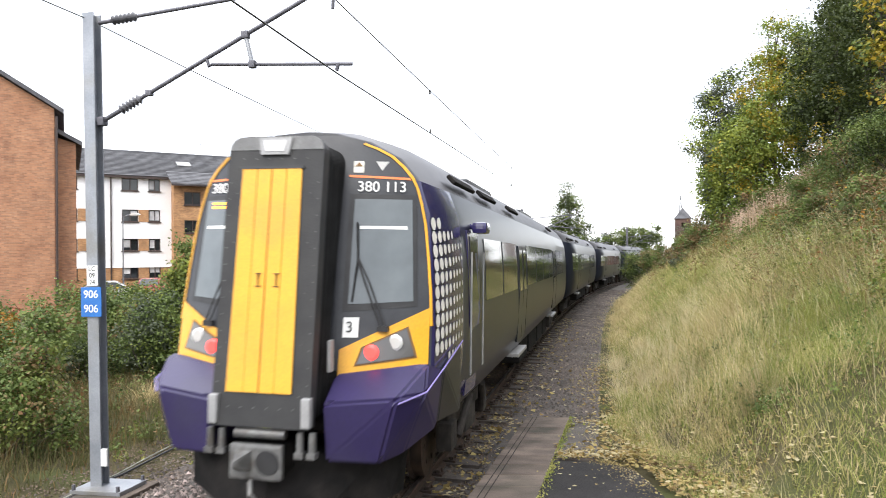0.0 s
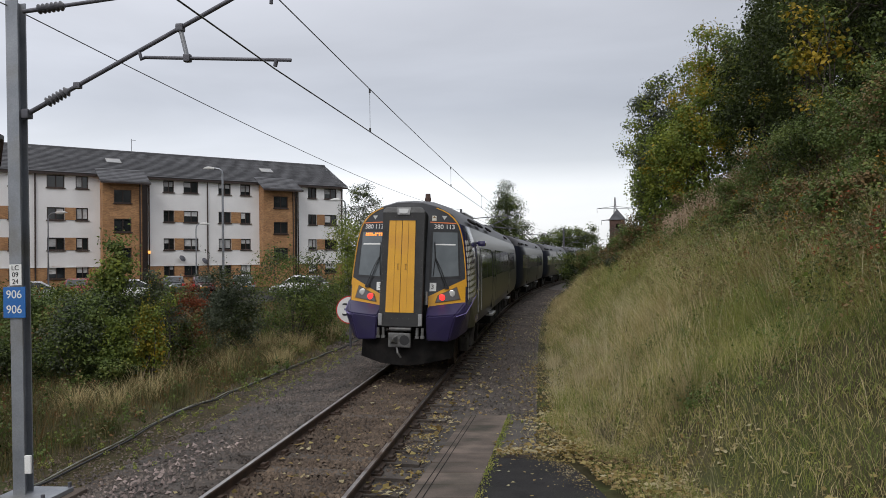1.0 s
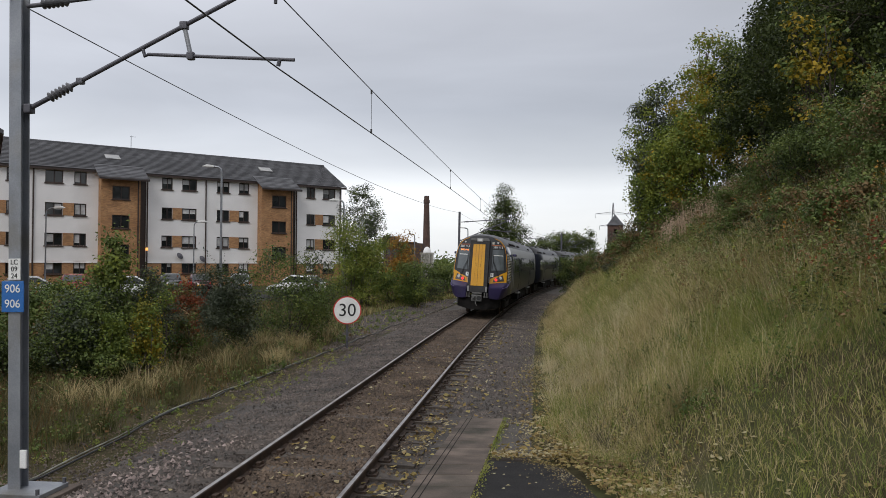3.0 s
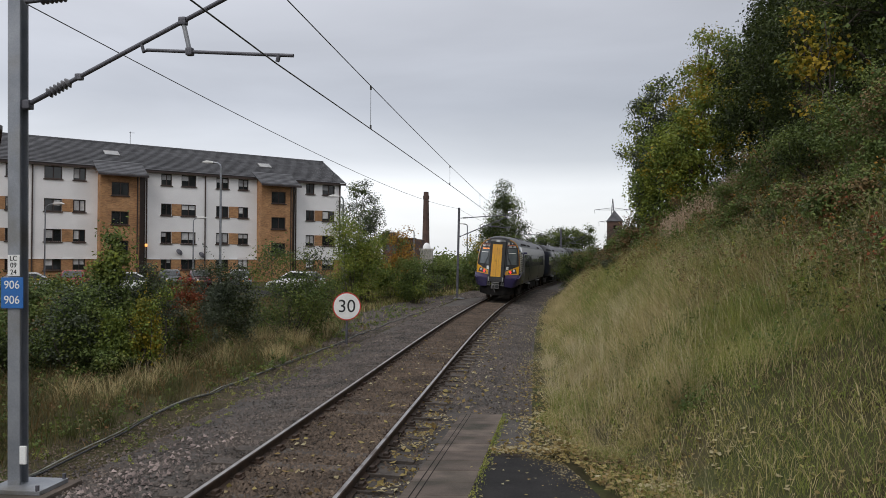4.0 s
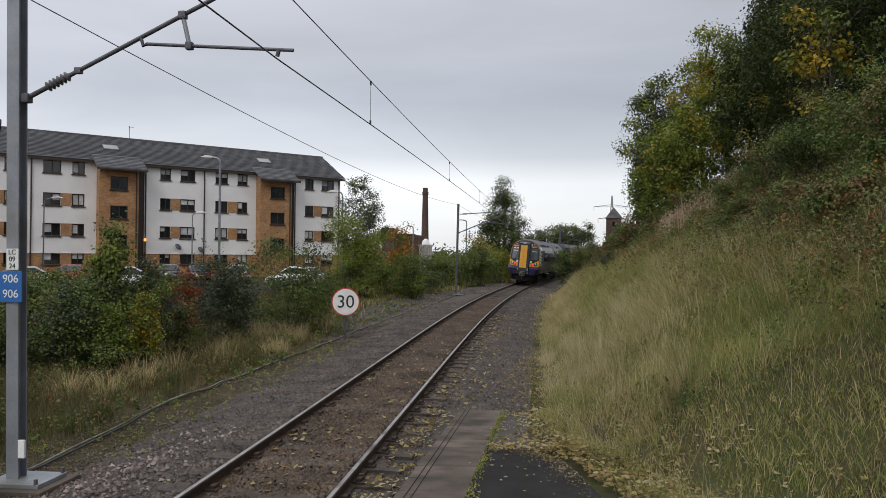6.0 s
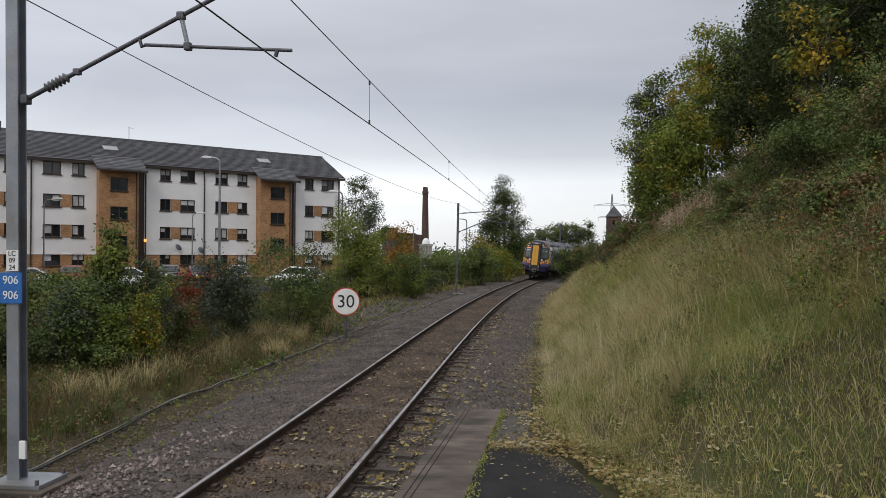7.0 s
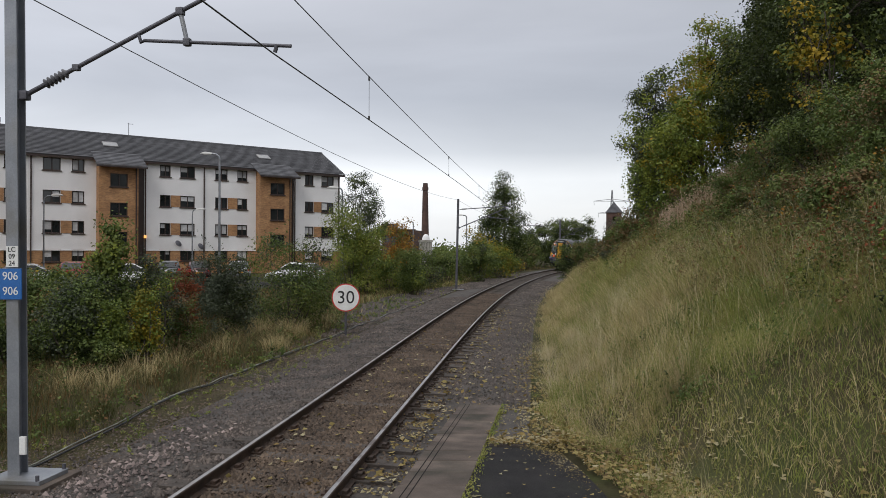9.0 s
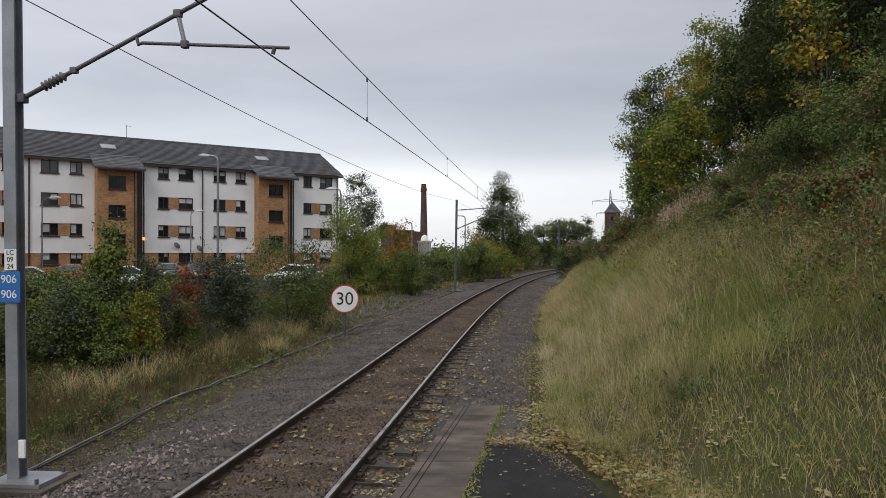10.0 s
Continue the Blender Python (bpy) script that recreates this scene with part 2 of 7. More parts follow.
def brick_courses(m, mortar):
    """Courses of far brickwork, at true brick size, over a wall's colour."""
    n, l = m.node_tree.nodes, m.node_tree.links
    b = n["Principled BSDF"]
    src = b.inputs["Base Color"].links[0].from_socket
    co, sp, ad, cb = n.new("ShaderNodeTexCoord"), n.new("ShaderNodeSeparateXYZ"), n.new("ShaderNodeMath"), n.new("ShaderNodeCombineXYZ")
    l.new(co.outputs["Object"], sp.inputs[0])
    l.new(sp.outputs["X"], ad.inputs[0])
    l.new(sp.outputs["Y"], ad.inputs[1])
    l.new(ad.outputs[0], cb.inputs["X"])
    l.new(sp.outputs["Z"], cb.inputs["Y"])
    t = n.new("ShaderNodeTexBrick")
    l.new(cb.outputs[0], t.inputs["Vector"])
    for key, val in (("Scale", 1.0), ("Brick Width", 0.225), ("Row Height", 0.075), ("Mortar Size", 0.006)):
        t.inputs[key].default_value = val
    t.inputs["Color1"].default_value = (0.72, 0.72, 0.74, 1)
    t.inputs["Color2"].default_value = (1.12, 1.1, 1.06, 1)
    t.inputs["Mortar"].default_value = (*mortar, 1)
    x = n.new("ShaderNodeMix")
    x.data_type, x.blend_type = "RGBA", "MULTIPLY"
    x.inputs["Factor"].default_value = 1.0
    l.new(src, x.inputs[6])
    l.new(t.outputs["Color"], x.inputs[7])
    l.new(x.outputs[2], b.inputs["Base Color"])


brick_courses(M["brick"], (0.8, 0.95, 1.1))
brick_courses(M["brick_red"], (0.85, 1.1, 1.3))


# ---- small builders ----
def link(name, bm, material, parent=None, smooth=False):
    me = bpy.data.meshes.new(name)
    bmesh.ops.recalc_face_normals(bm, faces=bm.faces)
    if smooth:
        for f in bm.faces:
            f.smooth = True
    bm.to_mesh(me)
    bm.free()
    me.materials.append(material)
    ob = new(name, me)
    ob.parent = parent
    return ob


def part(name, bm, material, parent, label="", smooth=False):
    ob = link(name, bm, material, parent, smooth)
    return tagged(ob, label) if label else ob


def box(bm, c, size, turn=None):
    m = Matrix.Translation(c) @ (turn or Matrix.Identity(4)) @ Matrix.Diagonal((*size, 1))
    return bmesh.ops.create_cube(bm, size=1, matrix=m)


def rbox(bm, c, size, r=0.01, turn=None):
    made = box(bm, c, size, turn)
    vs = made["verts"]
    es = list({e for v in vs for e in v.link_edges})
    bmesh.ops.bevel(bm, geom=es, offset=min(r, min(size) * 0.45), segments=2, affect="EDGES", profile=0.7)


def tube(bm, p0, p1, r0, r1=None, n=10):
    p0, p1 = Vector(p0), Vector(p1)
    d = p1 - p0
    m = Matrix.Translation((p0 + p1) / 2) @ d.to_track_quat("Z", "Y").to_matrix().to_4x4()
    bmesh.ops.create_cone(bm, cap_ends=True, segments=n, radius1=r0, radius2=r0 if r1 is None else r1, depth=d.length, matrix=m)


def pipe(bm, pts, r, n=8):
    """A tube along a polyline."""
    pts = [Vector(p) for p in pts]
    rings = []
    for i, p in enumerate(pts):
        d = (pts[min(i + 1, len(pts) - 1)] - pts[max(i - 1, 0)]).normalized()
        q = d.to_track_quat("Z", "Y")
        rings.append([bm.verts.new(p + q @ Vector((r * math.cos(2 * math.pi * k / n), r * math.sin(2 * math.pi * k / n), 0))) for k in range(n)])
    for a, b in zip(rings[:-1], rings[1:]):
        for k in range(n):
            bm.faces.new((a[k], a[(k + 1) % n], b[(k + 1) % n], b[k]))
    bm.faces.new(rings[0][::-1])
    bm.faces.new(rings[-1])


def hull(bm, pts):
    vs = [bm.verts.new(p) for p in pts]
    bmesh.ops.convex_hull(bm, input=vs)


def words(name, text, size, material, m, parent, thick=0.002):
    cu = bpy.data.curves.new(name, "FONT")
    cu.body, cu.size, cu.align_x, cu.align_y, cu.extrude = text, size, "CENTER", "CENTER", thick
    cu.materials.append(material)
    ob = new(name, cu)
    ob.parent = parent
    ob.matrix_basis = m
    return ob


def empty(name, m=None):
    ob = new(name)
    ob.empty_display_size = 0.2
    if m is not None:
        ob.matrix_basis = m
    return ob


def raw(name, verts, faces_v, nper, material, parent=None):
    """A mesh from arrays: verts (n, 3), faces as an index array with nper corners each."""
    me = bpy.data.meshes.new(name)
    verts, faces_v = np.asarray(verts, np.float32), np.asarray(faces_v, np.int32)
    me.vertices.add(len(verts))
    me.vertices.foreach_set("co", verts.ravel())
    nf = len(faces_v)
    me.loops.add(nf * nper)
    me.loops.foreach_set("vertex_index", faces_v.ravel())
    me.polygons.add(nf)
    me.polygons.foreach_set("loop_start", np.arange(nf, dtype=np.int32) * nper)
    me.update(calc_edges=True)
    me.materials.append(material)
    ob = new(name, me)
    ob.parent = parent
    return ob


# ---- the line: a gentle right-hand curve, by length s along it and offset e to its right ----
DS = 0.5
S_ALL = np.arange(-80, 1400, DS)
K_ALL = np.interp(S_ALL, [-1, 0, 25, 62, 82, 150, 151], [0.0, -0.0015, 0.00212, 0.0022, 0.0043, 0.0043, 0.0])
TH_ALL = np.concatenate([[0], np.cumsum(K_ALL[:-1] * DS)])
TH_ALL += 0.13 - np.interp(0, S_ALL, TH_ALL)
X_ALL = np.concatenate([[0], np.cumsum(np.sin(TH_ALL[:-1] + K_ALL[:-1] * DS / 2) * DS)])
Y_ALL = np.concatenate([[0], np.cumsum(np.cos(TH_ALL[:-1] + K_ALL[:-1] * DS / 2) * DS)])
X_ALL += -2.3076 - np.interp(0, S_ALL, X_ALL)
Y_ALL += 5.0 - np.interp(0, S_ALL, Y_ALL)


def line(s):
    return np.interp(s, S_ALL, X_ALL), np.interp(s, S_ALL, Y_ALL), np.interp(s, S_ALL, TH_ALL)


def cant(s):
    return np.interp(s, [0, 15, 40, 70], [0.026, 0.026, 0.058, 0.087])


def on_line(s, e=0.0, z=0.0, tilt=False):
    x, y, th = line(s)
    if tilt:
        z = z - e * math.sin(cant(s))
    return Vector((x + e * math.cos(th), y - e * math.sin(th), z))

# ---- ground: one sheet laid along the line, out to the horizon ----
def foot(s):
    """Where the grass bank begins, to the right of the line."""
    return np.interp(s, [-6, 1, 4, 8, 12, 40, 400], [5.2, 4.3, 3.6, 3.05, 3.0, 3.15, 4.2])


def bump(x, y):
    return 0.10 * np.sin(0.7 * x + 0.3 * y) * np.sin(0.55 * y - 0.2 * x) + 0.05 * np.sin(1.9 * x + 1.1) * np.sin(1.6 * y)


def ground_z(s, e):
    """Height of the ground at length s and offset e."""
    s, e = np.asarray(s, float), np.asarray(e, float)
    x, y, th = line(s)
    px, py = x + e * np.cos(th), y - e * np.sin(th)
    f = foot(s)
    d = e - f
    bank = np.where(d > 0, np.where(d < 8.5, 0.70 * d, np.where(d < 20, 5.95 + 0.28 * (d - 8.5), np.where(d < 60, 9.17 + 0.03 * (d - 20), 10.4))), 0)
    soft = np.clip(d / 1.2, 0, 1)
    bank = bank * (0.35 + 0.65 * soft) + np.where(d > 1, 1.6, 0) * bump(px, py) * np.clip(d - 1, 0, 1)
    fade = np.interp(s, [-80, 90, 160, 260, 400], [1, 1, 0.75, 0.25, 0.12])
    left = np.interp(e, [-400, -40, -12, -5.0, -3.6, -2.6, -1.6, 1.6, 2.4, 3.2], [0.3, 0.3, 0.0, -0.22, -0.28, -0.28, -0.19, -0.19, -0.26, -0.3])
    left = left + np.where(e < -3.8, bump(px, py) * np.clip((-3.8 - e) / 2, 0, 1) * np.where(e < -25, 0.2, 1), 0)
    slope = np.interp(py, [-4, 0, 7, 9.4, 12.9], [1.0, 0.85, 0.21, 0.03, -0.17]) - 0.06
    beside = (px > 0.1 + (py - 7.0) * 0.139) & (py < 12.9) & (py > -4)
    dip = -np.clip(e, -1.7, 1.7) * np.sin(cant(s))
    z = left + bank * fade + dip * np.where(np.abs(e) < 6, 1, 0) * np.clip((6 - np.abs(e)) / 3, 0, 1)
    return np.where(beside, np.maximum(z, slope), z)


def on_ground(s, e, up=0.0):
    p = on_line(s, e)
    p.z = float(ground_z(s, e)) + up
    return p


def where(x, y):
    """The s and e of a place in the plan."""
    i = int(np.argmin((X_ALL - x) ** 2 + (Y_ALL - y) ** 2))
    s = S_ALL[i]
    x0, y0, th = X_ALL[i], Y_ALL[i], TH_ALL[i]
    return float(s + (x - x0) * math.sin(th) + (y - y0) * math.cos(th)), float((x - x0) * math.cos(th) - (y - y0) * math.sin(th))


def at_ground(x, y, up=0.0):
    s, e = where(x, y)
    return Vector((x, y, float(ground_z(s, e)) + up))


def sheet(name, ss, ee, material, lift=0.0, skip=None):
    sg, eg = np.meshgrid(ss, ee, indexing="ij")
    x, y, th = line(sg)
    z = ground_z(sg, eg) + lift
    v = np.stack([x + eg * np.cos(th), y - eg * np.sin(th), z], -1).reshape(-1, 3)
    n, m = len(ss), len(ee)
    i = np.arange(n * m).reshape(n, m)
    q = np.stack([i[:-1, :-1], i[:-1, 1:], i[1:, 1:], i[1:, :-1]], -1).reshape(-1, 4)
    ob = raw(name, v, q, 4, material)
    ob.data.polygons.foreach_set("use_smooth", [True] * len(q))
    return ob


s_steps = np.concatenate([np.arange(-70, -6, 4), np.arange(-6, 60, 0.4), np.arange(60, 160, 2), np.arange(160, 1380, 40)])
e_steps = np.concatenate([[-900, -600, -400, -250, -150, -100, -70, -50], np.arange(-40, -14, 2), np.arange(-14, 16, 0.4), np.arange(16, 40, 2), [50, 70, 100, 150, 220, 300, 400]])
ground = tagged(sheet("ground", s_steps, e_steps, M["soil"]), "dark grassy soil of the verge and bank", "ground", kind="structure")
bed = tagged(sheet("track_bed", np.concatenate([np.arange(-12, 60, 0.4), np.arange(60, 150, 1.0)]), np.arange(-2.8, 2.81, 0.2), M["ballast"], 0.012),
             "grey-brown stone ballast bed under the rails", "track bed", kind="structure")

def gravel_edge(s):
    return np.interp(s, [14, 20, 27, 34, 42, 52], [-3.3, -4.0, -5.2, -5.6, -5.2, -4.0])


apron = tagged(sheet("gravel_apron", np.arange(22, 48, 0.8), np.arange(-5.99, -2.79, 0.4), M["ballast"], 0.012), "open grey gravel beside the line", "gravel", kind="structure")

# ---- rails, sleepers and their fastenings ----
RAIL = [(-0.07, -0.155), (0.07, -0.155), (0.07, -0.143), (0.012, -0.125), (0.010, -0.05), (0.035, -0.035), (0.035, -0.006), (0.028, 0.0), (-0.028, 0.0), (-0.035, -0.006), (-0.035, -0.035), (-0.010, -0.05), (-0.012, -0.125), (-0.07, -0.143)]


def rail(side):
    bm = bmesh.new()
    top = bmesh.new()
    prev = ptop = None
    for s in np.concatenate([np.arange(-15, 60, 1.0), np.arange(60, 170, 2.0)]):
        c = cant(s)
        x, y, th = line(s)
        def at(a, b):
            e = side * 0.752 + a * math.cos(c) + b * math.sin(c)
            return (x + e * math.cos(th), y - e * math.sin(th), b * math.cos(c) - side * 0.752 * math.sin(c) - a * math.sin(c))
        ring = [bm.verts.new(at(a, b)) for a, b in RAIL]
        strip = [top.verts.new(at(a, b)) for a, b in ((-0.024, 0.001), (-0.016, 0.004), (0.016, 0.004), (0.024, 0.001))]
        if prev:
            for k in range(len(RAIL)):
                bm.faces.new((prev[k], prev[(k + 1) % len(RAIL)], ring[(k + 1) % len(RAIL)], ring[k]))
            for k in range(3):
                top.faces.new((ptop[k], ptop[k + 1], strip[k + 1], strip[k]))
        prev, ptop = ring, strip
    ob = tagged(link("rail", bm, M["rail_side"]), "rusty running rail with a polished head", "rail", "rails of the line", "structure")
    part("rail_head", top, M["rail_top"], ob, "bright worn running surface")
    return ob


rails = [rail(-1), rail(1)]

track = tagged(empty("sleepers"), "weathered dark timber sleepers in the ballast", "sleepers", kind="structure")
bm = bmesh.new()
rbox(bm, (0, 0, 0), (2.5, 0.25, 0.16), 0.012)
me_sleeper = bpy.data.meshes.new("sleeper")
bm.to_mesh(me_sleeper)
bm.free()
me_sleeper.materials.append(M["sleeper"])
bm = bmesh.new()
for a in (-1, 1):
    box(bm, (a * 0.752, 0, 0.018), (0.32, 0.16, 0.03))
    for b in (-1, 1):
        rbox(bm, (a * 0.752 + b * 0.095, 0, 0.045), (0.06, 0.1, 0.05), 0.01)
        tube(bm, (a * 0.752 + b * 0.135, 0.05, 0.03), (a * 0.752 + b * 0.135, 0.05, 0.075), 0.014, n=6)
me_chair = bpy.data.meshes.new("rail_chair")
bmesh.ops.recalc_face_normals(bm, faces=bm.faces)
bm.to_mesh(me_chair)
bm.free()
me_chair.materials.append(M["rail_side"])
rs = random.Random(5)
for s in np.arange(-8, 118, 0.66):
    x, y, th = line(s)
    ob = new("sleeper", me_sleeper)
    ob.parent = track
    ob.matrix_basis = pose(x + rs.uniform(-.03, .03), y, -0.155 - 0.068 + rs.uniform(-.012, .012), 0, math.degrees(cant(s)), -math.degrees(th) + rs.uniform(-.7, .7))
    if s < 45:
        ch = new("rail_chair", me_chair)
        ch.parent = ob
        ch.matrix_basis = pose(0, 0, 0.075)


# ---- the train ----
def wide(a):
    """The cab face widens outside the gangway."""
    return a if abs(a) < 0.5 else math.copysign(0.5 + (abs(a) - 0.5) * 1.1, a)


FACE = [(0.0, 3.74), (0.3, 3.72), (0.62, 3.64), (0.88, 3.49), (1.04, 3.28), (1.13, 2.95), (1.19, 2.4), (1.22, 1.95), (1.23, 1.5), (1.22, 1.2), (1.18, 0.98)]
FACE = [(wide(a), b) for a, b in FACE]
BODY = [(0.0, 3.85), (0.4, 3.83), (0.75, 3.71), (1.02, 3.51), (1.22, 3.24), (1.330, 2.95), (1.385, 2.4), (1.40, 1.95), (1.40, 1.5), (1.372, 1.2), (1.30, 0.92)]
LEN = 23.5


def face_y(a, b):
    return 0.17 * (b - 1.3) + 0.26 * (a / 1.15) ** 2


def blend(y):
    return float(np.interp(y, [0.0, 0.3, 0.7, 1.3, 2.2], [0.0, 0.42, 0.74, 0.94, 1.0]))


def shell_pt(i, y):
    k = blend(y)
    a = FACE[i][0] * (1 - k) + BODY[i][0] * k
    b = FACE[i][1] * (1 - k) + BODY[i][1] * k
    back = face_y(*FACE[i])
    return a, (back + y) * (1 - min(y / 2.2, 1)) + y * min(y / 2.2, 1), b


def side_pt(y, z):
    """The half width of the shell at a place along it and a height."""
    k = blend(y)
    zs = [f[1] * (1 - k) + b[1] * k for f, b in zip(FACE, BODY)][::-1]
    ws = [f[0] * (1 - k) + b[0] * k for f, b in zip(FACE, BODY)][::-1]
    return float(np.interp(z, zs, ws))


def shell(car, i0, i1, name, material, cab, label=""):
    bm = bmesh.new()
    ys = [0, 0.12, 0.3, 0.5, 0.7, 1.0, 1.3, 1.7, 2.2, 6, 12, 18, LEN] if cab else [0.25, 6, 12, 18, LEN]
    rings = []
    for y in ys:
        idx = list(range(i1, i0, -1)) if i0 == 0 else list(range(i1, i0 - 1, -1))
        pts = []
        for i in idx:
            a, yy, b = shell_pt(i, y) if cab else (BODY[i][0], y, BODY[i][1])
            pts.append((-a, yy, b))
        if i0 == 0:
            a, yy, b = shell_pt(0, y) if cab else (0, y, BODY[0][1])
            pts.append((0, yy, b))
            for i in range(1, i1 + 1):
                a, yy, b = shell_pt(i, y) if cab else (BODY[i][0], y, BODY[i][1])
                pts.append((a, yy, b))
            rings.append([[bm.verts.new(p) for p in pts]])
        else:
            left = [bm.verts.new(p) for p in pts]
            right = [bm.verts.new((-p[0], p[1], p[2])) for p in pts]
            rings.append([left, right])
    for r0, r1 in zip(rings[:-1], rings[1:]):
        for a, b in zip(r0, r1):
            for k in range(len(a) - 1):
                bm.faces.new((a[k], a[k + 1], b[k + 1], b[k]))
    if i0:
        for r0, r1 in zip(rings[:-1], rings[1:]):
            bm.faces.new((r0[0][0], r0[1][0], r1[1][0], r1[0][0]))
        for r in (rings[0], rings[-1]):
            for k in range(len(r[0]) - 1):
                bm.faces.new((r[0][k], r[0][k + 1], r[1][k + 1], r[1][k]))
    else:
        for r in (rings[0][0], rings[-1][0]):
            bm.faces.new(r)
    ob = part(name, bm, material, car, label, smooth=True)
    if cab and i0:
        ob.data.materials.append(M["navy"])
        for f in ob.data.polygons:
            f.material_index = 1 if f.center.y < 1.6 else 0
    return ob


def patch(bm, q, off, thick=0.02, nu=6, nv=6, fy=face_y):
    """A curved plate on the cab face between four corners (a, b), proud by off."""
    grid = []
    for layer in (off, off - thick):
        g = []
        for i in range(nu + 1):
            row = []
            for j in range(nv + 1):
                u, v = i / nu, j / nv
                a = (q[0][0] * (1 - u) + q[1][0] * u) * (1 - v) + (q[3][0] * (1 - u) + q[2][0] * u) * v
                b = (q[0][1] * (1 - u) + q[1][1] * u) * (1 - v) + (q[3][1] * (1 - u) + q[2][1] * u) * v
                a = wide(a)
                row.append(bm.verts.new((a, fy(a, b) - layer, b)))
            g.append(row)
        grid.append(g)
    f, k = grid
    for i in range(nu):
        for j in range(nv):
            bm.faces.new((f[i][j], f[i + 1][j], f[i + 1][j + 1], f[i][j + 1]))
            bm.faces.new((k[i][j], k[i][j + 1], k[i + 1][j + 1], k[i + 1][j]))
    edge = [(i, 0) for i in range(nu)] + [(nu, j) for j in range(nv)] + [(i, nv) for i in range(nu, 0, -1)] + [(0, j) for j in range(nv, 0, -1)]
    for (i, j), (i2, j2) in zip(edge, edge[1:] + edge[:1]):
        bm.faces.new((f[i][j], k[i][j], k[i2][j2], f[i2][j2]))


def disc(bm, a, b, r, off, thick=0.02, n=20, fy=face_y):
    rings = []
    a = wide(a)
    for layer, rr in ((off - thick, r), (off, r), (off + 0.14 * r, r * 0.7)):
        rings.append([bm.verts.new((a + rr * math.cos(t), fy(a, b) - layer, b + rr * math.sin(t))) for t in (2 * math.pi * k / n for k in range(n))])
    for p, q in zip(rings[:-1], rings[1:]):
        for k in range(n):
            bm.faces.new((p[k], p[(k + 1) % n], q[(k + 1) % n], q[k]))
    bm.faces.new(rings[-1])


def gang_y(a, b):
    return -0.46 + 0.115 * (b - 1.3)


